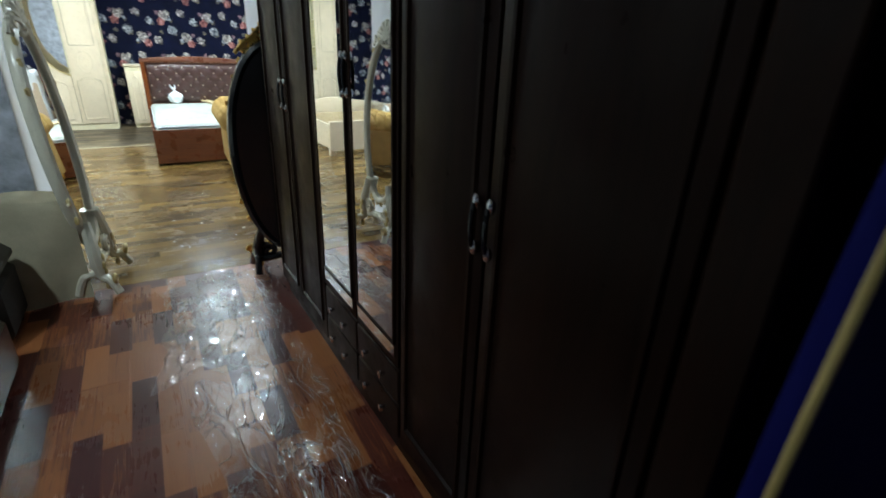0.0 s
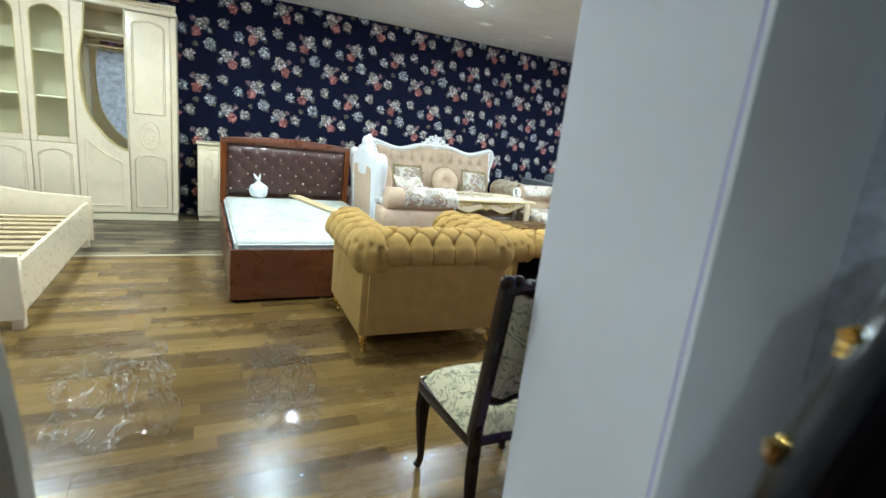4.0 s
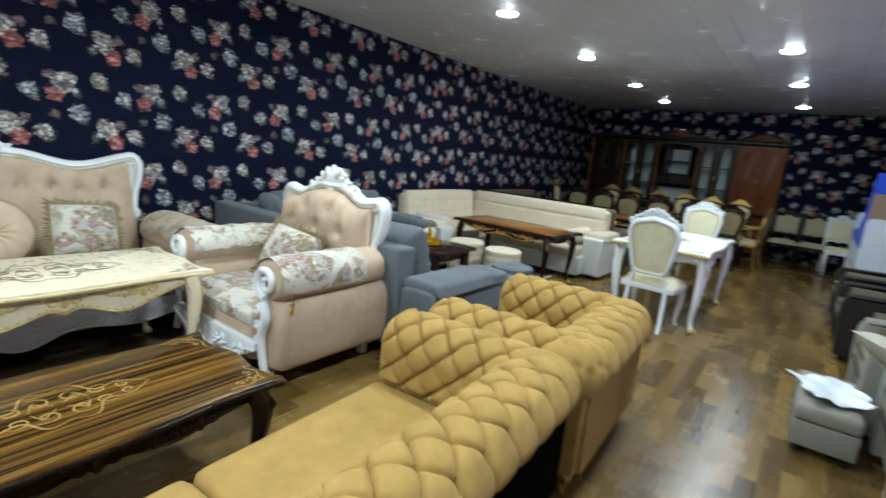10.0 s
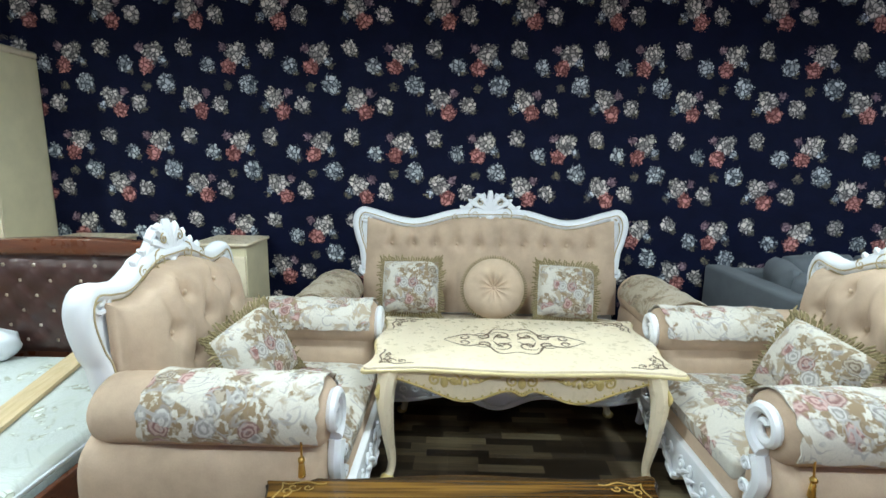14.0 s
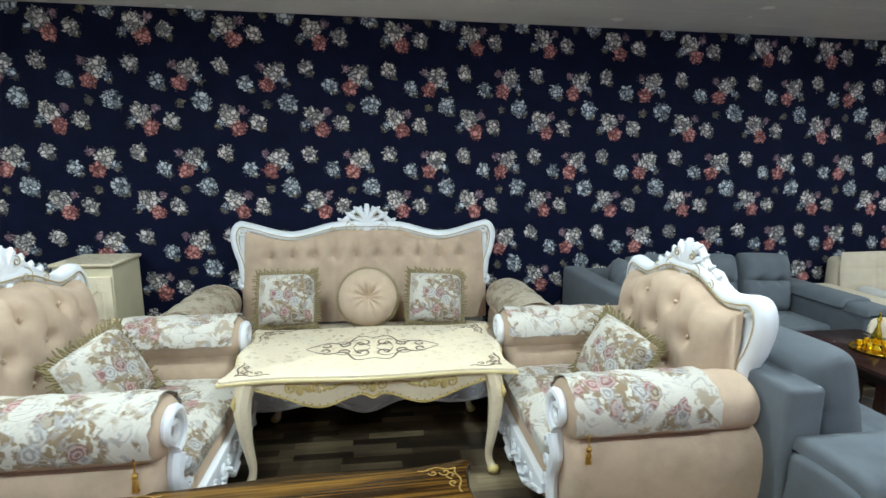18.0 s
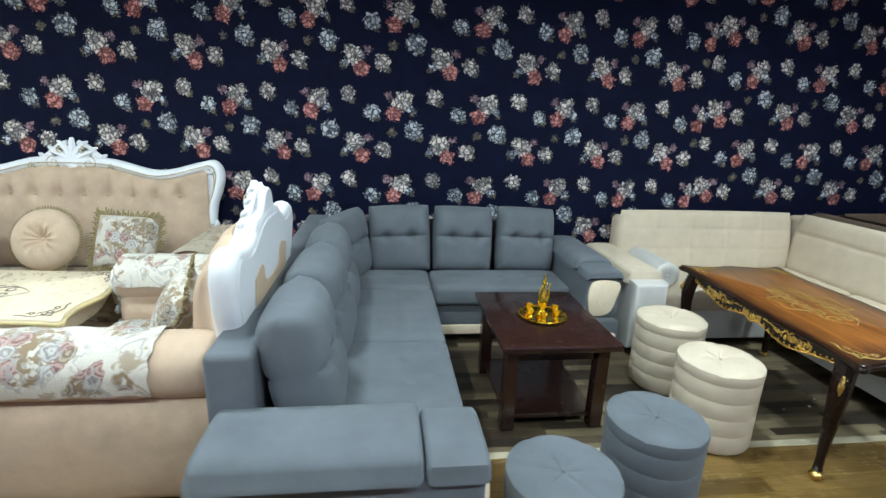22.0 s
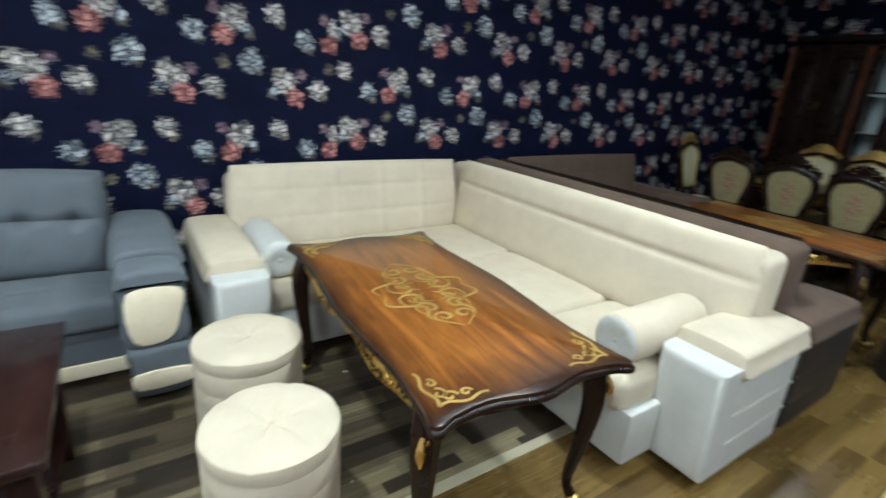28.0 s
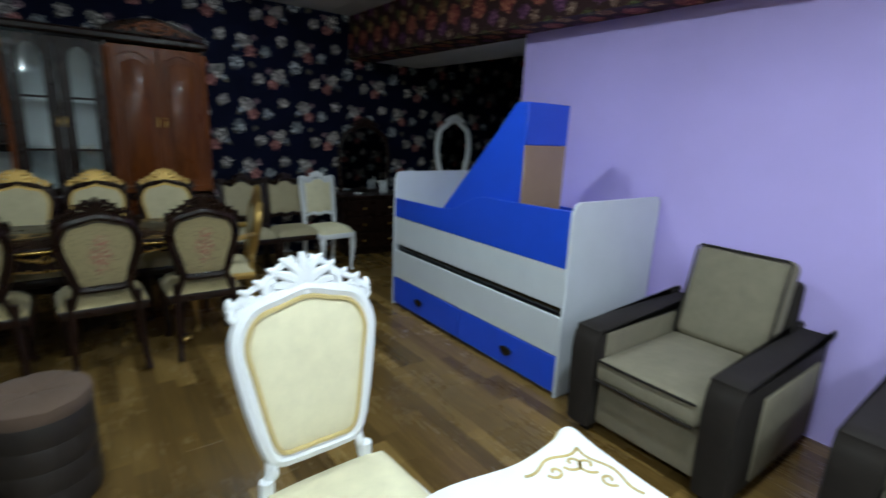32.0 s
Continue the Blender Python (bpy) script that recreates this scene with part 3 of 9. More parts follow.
dull_me.materials[0] = lacquer("unlit_lens", (0.6, 0.62, 0.64), 0.3)
for x, y in LAMPS + ENTRY_LAMPS:
    lit = (x, y) not in ENTRY_LAMPS
    if (x, y) in UNLIT:
        d = thing("ceiling_downlight", "round white recessed ceiling downlight, unlit", "ceiling light", pose(x, y, CEIL - 0.001), "ceiling downlights")
        share("ring", ring_me, d)
        share("lens", dull_me, d)
        continue
    d = thing("ceiling_downlight", "round white recessed ceiling downlight, lit", "ceiling light", pose(x, y, CEIL - 0.001), "ceiling downlights")
    share("ring", ring_me, d)
    share("lens", weak_me if (x, y) in WEAK else lens_me, d)
    bulb = bpy.data.lights.new("downlight", "AREA")
    bulb.shape, bulb.size, bulb.energy, bulb.color = "DISK", 0.14, ENTRY_WATTS if not lit else LAMP_WATTS * (0.05 if (x, y) in WEAK else 0.42 if (x, y) == (7.63, -4.13) else 1.0), LAMP_TINT
    bulb.spread = radians(165)
    ob = new("downlight", bulb)
    ob.matrix_basis = pose(x, y, CEIL - 0.026)


# ---- more materials ----
def brocade(name, ground, line, flower, leaf, scale=1.0, cover=0.5, centre=0.0, roses=False):
    """Woven tapestry: scrolling outlines, rosy flowers and leaves on a pale ground."""
    n = Nodes(name)
    p = n.stretch(n.place(), (scale, scale, scale))
    w = n.noise(p, 5.5, 2, 0.5, 1.6)
    lines = n.map(n.math("ABSOLUTE", n.math("SUBTRACT", n.math("FRACT", n.math("MULTIPLY", w, 7.0)), 0.5)), 0.08, 0.16, 1.0, 0.0)
    lines = n.math("MULTIPLY", lines, n.map(n.noise(p, 9, 2), 0.38 if centre else 0.42, 0.50 if centre else 0.55))
    spots = n.map(n.noise(n.vec("ADD", p, (7.3, 1.1, 4.2)), 4.6, 3, 0.6, 0.4), 0.60 - 0.08 * cover, 0.63 - 0.08 * cover)
    if centre:
        x, y, z = n.xyz(n.place())
        off = n.math("ADD", n.math("POWER", n.math("ABSOLUTE", x), 2.0), n.math("POWER", n.math("ABSOLUTE", n.math("MULTIPLY", n.math("SUBTRACT", n.math("SUBTRACT", z, y), 0.73), 0.62)), 2.0))
        off = n.math("ADD", n.math("SQRT", off), n.math("MULTIPLY_ADD", n.noise(p, 16.0, 2), 0.10, -0.05))
        spots = n.map(off, centre * 0.6, centre * 0.9, 1.0, 0.0)
    leaves = n.map(n.noise(n.vec("ADD", p, (2.3, 9.1, 0.2)), 11.0, 3, 0.6, 0.8), 0.55, 0.62)
    fine = n.noise(p, 190, 2, 0.7)
    c = n.mix(n.map(fine, 0.3, 0.7), tuple(x * 0.85 for x in ground), ground)
    c = n.mix(n.math("MULTIPLY", leaves, 0.75), c, leaf)
    hue = n.xyz(n.voronoi(p, 46.0, out="Color"))[0]
    rim = n.map(n.voronoi(p, 46.0, feature="DISTANCE_TO_EDGE"), 0.0, 0.12)
    tones = n.ramp(hue, [(0.0, tuple(x * 0.6 for x in flower)), (0.3, flower), (0.55, leaf), (0.8, tuple(min(1, x * 1.5 + 0.05) for x in leaf)), (1.0, ground)])
    if roses:
        q = n.vec("ADD", p, n.vec("MULTIPLY", n.vec("SUBTRACT", n.noise(p, 26, 2, color=True), (0.5, 0.5, 0.5)), (0.035, 0.035, 0.035)))
        d = n.voronoi(q, 13.0)
        kind = n.xyz(n.voronoi(q, 13.0, out="Color"))[1]
        petals = n.math("MULTIPLY_ADD", n.math("SINE", n.math("MULTIPLY_ADD", n.noise(q, 42, 2), 5.0, n.math("MULTIPLY", d, 30.0))), 0.5, 0.5)
        bloom = n.ramp(kind, [(0.0, flower), (0.34, tuple(min(1, x * 1.7) for x in flower)), (0.36, leaf), (0.62, tuple(x * 0.6 for x in leaf)), (0.64, line), (1.0, tuple(min(1, x * 1.5) for x in line))])
        whole = n.math("MULTIPLY", spots, n.map(d, 0.46, 0.56, 1.0, 0.0))
        c = n.mix(n.math("MULTIPLY", spots, n.map(n.noise(q, 30, 2), 0.42, 0.5)), c, tuple(x * 0.8 for x in leaf))
        c = n.mix(whole, c, n.mix(petals, n.mix(0.5, bloom, (0.05, 0.035, 0.03)), n.mix(0.35, bloom, ground)))
    else:
        c = n.mix(n.math("MULTIPLY", spots, 0.9), c, n.mix(rim, tuple(x * 0.5 for x in flower), tones))
    c = n.mix(n.math("MULTIPLY", lines, 0.8), c, line)
    n.put(c, n.bsdf.inputs["Base Color"])
    n.bump(n.math("ADD", n.math("MULTIPLY", lines, 0.6), fine), 0.25, 0.002)
    return n.set(Roughness=0.85, Sheen_Weight=0.15)


def glass(name, tint=(0.9, 0.95, 0.95), rough=0.02):
    n = Nodes(name)
    return n.set(Base_Color=(*tint, 1), Roughness=rough, Transmission_Weight=1.0, IOR=1.45)


def film_sheet(name, alpha):
    n = Nodes(name)
    p = n.place()
    fold = n.noise(n.stretch(p, (2.2, 0.8, 1.0)), 4.0, 2, 0.5, 1.2)
    crease = n.noise(n.stretch(p, (2.6, 0.9, 1.0)), 3.0, 3, 0.55, 2.0)
    ridge = n.map(n.math("ABSOLUTE", n.math("SUBTRACT", crease, 0.5)), 0.0, 0.035, 1.0, 0.0)
    bump = n.bump(n.math("ADD", fold, n.math("MULTIPLY", ridge, 0.25)), 0.6, 0.03)
    clear = n.tree.nodes.new("ShaderNodeBsdfTransparent")
    shine = n.tree.nodes.new("ShaderNodeBsdfGlossy")
    shine.inputs["Roughness"].default_value = 0.09
    shine.inputs["Color"].default_value = (0.95, 0.97, 1.0, 1)
    n.put(bump, shine.inputs["Normal"])
    blend = n.tree.nodes.new("ShaderNodeMixShader")
    n.put(n.map(ridge, 0.0, 1.0, alpha * 0.16, alpha), blend.inputs[0])
    n.tree.links.new(clear.outputs[0], blend.inputs[1])
    n.tree.links.new(shine.outputs[0], blend.inputs[2])
    n.tree.links.new(blend.outputs[0], n.tree.nodes["Material Output"].inputs["Surface"])
    return n.mat


m_beige = cloth("beige_velvet", (0.50, 0.37, 0.27), vary=0.16, sheen=0.35, nap=7)
m_beige_flat = cloth("beige_satin", (0.52, 0.39, 0.28), vary=0.1, sheen=0.3)
m_throw = brocade("white_floral_jacquard", (0.60, 0.56, 0.49), (0.34, 0.32, 0.31), (0.28, 0.12, 0.11), (0.30, 0.21, 0.12), 1.0, 1.25, roses=True)
m_throw_dark = brocade("tan_floral_jacquard", (0.46, 0.38, 0.28), (0.26, 0.20, 0.13), (0.27, 0.15, 0.10), (0.28, 0.20, 0.11), 1.2, 0.9, roses=True)
m_fringe = cloth("gold_brown_fringe", (0.24, 0.19, 0.10), vary=0.5, nap=90)
m_tapestry = brocade("cream_tapestry", (0.60, 0.53, 0.34), (0.055, 0.06, 0.045), (0.42, 0.17, 0.13), (0.24, 0.23, 0.14), 2.0, 0.35, 0.07)
m_ivory_pad = cloth("ivory_embossed_cloth", (0.72, 0.66, 0.46), vary=0.08, sheen=0.1)
m_white_lac = lacquer("white_lacquer", (0.78, 0.79, 0.82), 0.42, 0.008, 0.08)
m_cream_lac = lacquer("cream_lacquer", (0.80, 0.675, 0.49), 0.3, 0.05, 0.35)
m_cream_carc = lacquer("cream_cabinet_foil", (0.72, 0.64, 0.43), 0.42, 0.06, 0.1)
m_antique = lacquer("antique_gilt_line", (0.42, 0.33, 0.18), 0.45, 0.15)
m_gold = metal("gilt", (0.80, 0.53, 0.16), 0.28)
m_gold_old = metal("antique_gilt", (0.50, 0.33, 0.11), 0.42)
m_gold_bright = metal("polished_brass_gold", (0.95, 0.66, 0.06), 0.16)
m_chrome = metal("chrome", (0.75, 0.77, 0.8), 0.12)
m_ochre = cloth("ochre_velvet", (0.375, 0.230, 0.070), vary=0.2, sheen=0.3, nap=9)
# same velvet, darkened for the shade in the button dimples
m_button = cloth("ochre_button_shaded", (0.31, 0.185, 0.05), vary=0.1)
m_black_cloth = cloth("black_backing_cloth", (0.0016, 0.0014, 0.0014), vary=0.2, sheen=0.0)
m_black_cloth.node_tree.nodes["Principled BSDF"].inputs["Specular IOR Level"].default_value = 0.03
m_grey = cloth("blue_grey_suede", (0.116, 0.129, 0.144), vary=0.14, sheen=0.3, nap=6)
m_cream_suede = cloth("cream_suede", (0.57, 0.48, 0.365), vary=0.1, sheen=0.25, nap=6)
m_cream_side = cloth("pale_grey_leather", (0.52, 0.505, 0.475), vary=0.06, rough=0.5, sheen=0.05)
m_brown_suede = cloth("brown_suede", (0.105, 0.068, 0.050), vary=0.16, sheen=0.3, nap=6)
m_brown_dark = cloth("dark_brown_leather", (0.020, 0.015, 0.013), vary=0.1, rough=0.5, sheen=0.05)
m_taupe = cloth("taupe_cloth", (0.20, 0.175, 0.125), vary=0.12, sheen=0.15)
m_taupe_grey = cloth("grey_taupe_cloth", (0.22, 0.205, 0.178), vary=0.1, sheen=0.1)
m_espresso = cloth("espresso_cloth", (0.018, 0.014, 0.012), vary=0.15, rough=0.75, sheen=0.1)
n = Nodes("zebra_striped_wood")
p = n.place()
bands = n.noise(n.stretch(p, (0.5, 26, 1)), 1.6, 4, 0.6, 0.5)
n.put(n.ramp(n.map(bands, 0.36, 0.64), [(0.0, (0.015, 0.006, 0.0015)), (0.35, (0.042, 0.018, 0.004)), (0.6, (0.10, 0.047, 0.009)), (1.0, (0.19, 0.092, 0.016))]), n.bsdf.inputs["Base Color"])
m_zebra = n.set(Roughness=0.25, Coat_Weight=0.0, Specular_IOR_Level=0.25)
n = Nodes("walnut_burst")
p = n.place()
q = n.stretch(p, (0.8, 7, 7))
grain = n.noise(q, 2.2, 6, 0.65, 1.2)
c = n.xyz(p)
edge = n.math("MAXIMUM", n.math("MULTIPLY", n.math("ABSOLUTE", c[0]), 1.38), n.math("MULTIPLY", n.math("ABSOLUTE", c[1]), 2.72))
edge = n.map(n.math("ADD", edge, n.math("MULTIPLY_ADD", n.noise(p, 6, 3), 0.14, -0.07)), 0.70, 0.98)
wood = n.mix(n.map(grain, 0.32, 0.68), (0.095, 0.026, 0.006), (0.36, 0.125, 0.022))
n.put(n.mix(edge, wood, (0.022, 0.007, 0.003)), n.bsdf.inputs["Base Color"])
m_walnut_burst = n.set(Roughness=0.3, Coat_Weight=0.12, Coat_Roughness=0.1, Specular_IOR_Level=0.35)
m_dark_wood = timber("dark_stained_wood", (0.006, 0.003, 0.002), (0.022, 0.009, 0.006), 0.30, 0.04, "Z")
m_dark_wood.node_tree.nodes["Principled BSDF"].inputs["Specular IOR Level"].default_value = 0.24
m_mahogany = timber("mahogany", (0.055, 0.014, 0.006), (0.16, 0.048, 0.018), 0.3, 0.4, "X")
m_mahogany_z = timber("mahogany_upright", (0.055, 0.012, 0.003), (0.23, 0.062, 0.012), 0.34, 0.08, "Z")
m_mahogany_z.node_tree.nodes["Principled BSDF"].inputs["Specular IOR Level"].default_value = 0.2
m_wenge = timber("wenge_brown", (0.006, 0.0026, 0.0016), (0.016, 0.007, 0.0045), 0.36, 0.0, "Z")
m_wenge.node_tree.nodes["Principled BSDF"].inputs["Specular IOR Level"].default_value = 0.10
m_pine = timber("raw_pine", (0.46, 0.33, 0.17), (0.66, 0.52, 0.32), 0.7, 0.0, "Y")
m_leather = lacquer("brown_button_leather", (0.050, 0.020, 0.016), 0.35, 0.2, 0.1, 12)
m_inlay = lacquer("gold_inlay", (0.36, 0.22, 0.06), 0.4, 0.25)
m_ink = lacquer("brown_ink_ornament", (0.14, 0.09, 0.055), 0.5, 0.2)
m_blue = lacquer("bright_blue_laminate", (0.012, 0.075, 0.66), 0.35, 0.04, 0.1)
m_white_lam = lacquer("white_laminate", (0.60, 0.63, 0.68), 0.4, 0.03, 0.1)
m_tan_lam = lacquer("tan_laminate", (0.30, 0.19, 0.12), 0.45, 0.05)
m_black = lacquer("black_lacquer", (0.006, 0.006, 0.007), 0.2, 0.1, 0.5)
m_mirror = Nodes("mirror_glass").set(Base_Color=(0.86, 0.88, 0.88, 1), Metallic=1.0, Roughness=0.015)
m_glass = glass("cabinet_glass")
m_mattress = brocade("white_printed_mattress", (0.62, 0.66, 0.62), (0.50, 0.54, 0.49), (0.55, 0.56, 0.42), (0.56, 0.60, 0.54), 0.8, 0.5)
m_mattress.node_tree.nodes["Principled BSDF"].inputs["Coat Weight"].default_value = 0.6
m_mattress.node_tree.nodes["Principled BSDF"].inputs["Coat Roughness"].default_value = 0.12
m_band = cloth("silver_mattress_band", (0.30, 0.34, 0.33), vary=0.3, nap=22)
m_bag = lacquer("white_plastic_bag", (0.75, 0.78, 0.82), 0.3, 0.05, 0.2)
m_film = film_sheet("clear_plastic_film", 0.55)
m_sheet = cloth("beige_dust_sheet", (0.46, 0.41, 0.29), vary=0.25, nap=4)
m_curtain = cloth("grey_curtain", (0.22, 0.24, 0.26), vary=0.15, nap=3)


def rot(x=0, y=0, z=0, rx=0, ry=0, rz=0):
    return pose(x, y, z, rx, ry, rz)


LIE = Matrix.Rotation(radians(-90), 4, "X")     # a cushion's face turned up


# ---- ornate pieces ----
def crest(bm, w, h, t=0.03, m=None):
    """Carved crest: a fan of leaves between scrolls, with trailing vines."""
    q = B()
    for k in range(-3, 4):
        a = radians(24 * k)
        r = h * (0.66 - 0.085 * abs(k))
        tip = (math.sin(a) * r * 1.05 + 0.02 * k * w, 0.27 * h + math.cos(a) * r)
        bend = (math.sin(a) * r * 0.45, 0.27 * h + math.cos(a) * r * 0.62)
        tube(q, [(x, -0.35 * t, z) for x, z in smooth_line([(0, 0.22 * h), bend, tip], 4)], [t * 0.38, t * 0.60, t * 0.62, t * 0.36], 6)
    for s in (-1, 1):
        tube(q, spiral(s * 0.19 * w, 0.30 * h, 0.21 * h, 1.5, math.pi / 2, -s, 20, -0.15 * t), [t * 0.50] * 10 + [t * 0.36] * 9, 6)
        tube(q, spiral(s * 0.36 * w, 0.20 * h, 0.13 * h, 1.3, math.pi / 2, -s, 14, -0.1 * t), t * 0.38, 6)
        vine = smooth_line([(s * 0.05 * w, 0.82 * h), (s * 0.15 * w, 0.70 * h), (s * 0.26 * w, 0.48 * h), (s * 0.38 * w, 0.32 * h), (s * 0.50 * w, 0.06 * h)], 5)
        tube(q, [(x, 0, z) for x, z in vine], np.linspace(t * 0.5, t * 0.3, 21), 6)
        for k in (3, 7, 11, 15):
            x, z = vine[k]
            tube(q, [(x, -0.1 * t, z - 0.02 * h), (x + s * 0.02 * w, -0.25 * t, z + 0.05 * h), (x + s * 0.045 * w, -0.1 * t, z + 0.085 * h)], [t * 0.45, t * 0.4, t * 0.14], 6)
        tube(q, [(x, -0.4 * t, z) for x, z in smooth_line([(s * 0.03 * w, 0.04 * h), (s * 0.12 * w, 0.10 * h), (s * 0.10 * w, 0.24 * h)])], t * 0.34, 6)
    blob(q, (0, -0.35 * t, 0.22 * h), (0.055 * w, t * 0.7, 0.10 * h), 8)
    blob(q, (0, -0.3 * t, 0.05 * h), (0.05 * w, t * 0.6, 0.09 * h), 8)
    return join(bm, q, m)


def cabriole(bm, x, y, h, dx, dy, r=0.03, m=None):
    """A bowed leg that curls out towards (dx, dy)."""
    pts = smooth_line([(x, y, h), (x + 0.45 * dx, y + 0.45 * dy, h * 0.78), (x + 0.25 * dx, y + 0.25 * dy, h * 0.45), (x - 0.1 * dx, y - 0.1 * dy, h * 0.16), (x + 0.35 * dx, y + 0.35 * dy, r * 0.62)], 4)
    rad = np.interp(np.linspace(0, 1, len(pts)), [0, 0.25, 0.5, 0.75, 0.92, 1], [r * 1.35, r * 1.25, r * 0.85, r * 0.55, r * 0.6, r * 0.75])
    tube(bm, pts, rad, 8, m=m)
    return bm


def wavy(a, b, bulge=0.04, corner=0.05, per=6):
    """A serpentine table outline."""
    quarter = [(a, 0.0), (a - 0.6 * corner, b * 0.45), (a - 0.35 * corner, b * 0.78), (a + 0.1 * corner, b * 0.93), (a - 0.25 * corner, b * 1.0), (a * 0.88, b * 0.965), (a * 0.62, b * 0.93), (a * 0.3, b * 0.97)]
    q2 = [(-x, y) for x, y in quarter[:0:-1]]
    top = quarter + [(0.0, b)] + q2
    loop = top + [(-x, -y) for x, y in top]
    return smooth_line(loop, per, True)


def arabesque(a, b, turns=2):
    """Scrolls of an inlaid medallion of half-length a and half-width b, as lines."""
    lines = []
    for sx in (-1, 1):
        for sy in (-1, 1):
            for u, r in ((0.18, 0.30), (0.45, 0.26), (0.72, 0.2)):
                lines.append([(sx * (u * a + r * b * (1 - 0.75 * k / 16) * math.cos(0.6 + k / 16 * 7.4)), sy * (0.38 * b * (1.25 - u) + r * b * (1 - 0.75 * k / 16) * math.sin(0.6 + k / 16 * 7.4))) for k in range(17)])
            lines.append(smooth_line([(0, sy * 0.85 * b), (sx * 0.25 * a, sy * 0.95 * b), (sx * 0.42 * a, sy * 0.35 * b), (sx * 0.7 * a, sy * 0.45 * b), (sx * a, sy * 0.03 * b)], 5))
            lines.append(smooth_line([(sx * 0.05 * a, sy * 0.1 * b), (sx * 0.22 * a, sy * 0.4 * b), (sx * 0.30 * a, sy * 0.05 * b)], 5))
    return lines


def corner_scroll(x, y, sx, sy, s):
    out = []
    out.append([(x - sx * s * u, y - sy * s * 0.05 * math.sin(9 * u)) for u in np.linspace(0, 1, 14)])
    out.append([(x - sx * s * 0.05 * math.sin(9 * u), y - sy * s * u) for u in np.linspace(0, 1, 14)])
    for u, r in ((0.3, 0.16), (0.62, 0.12)):
        out.append([(x - sx * s * (u + r * (1 - k / 16) * math.cos(k / 2.2)), y - sy * s * (0.16 + r * (1 - k / 16) * math.sin(k / 2.2))) for k in range(15)])
        out.append([(x - sx * s * (0.16 + r * (1 - k / 16) * math.sin(k / 2.2)), y - sy * s * (u + r * (1 - k / 16) * math.cos(k / 2.2))) for k in range(15)])
    return out


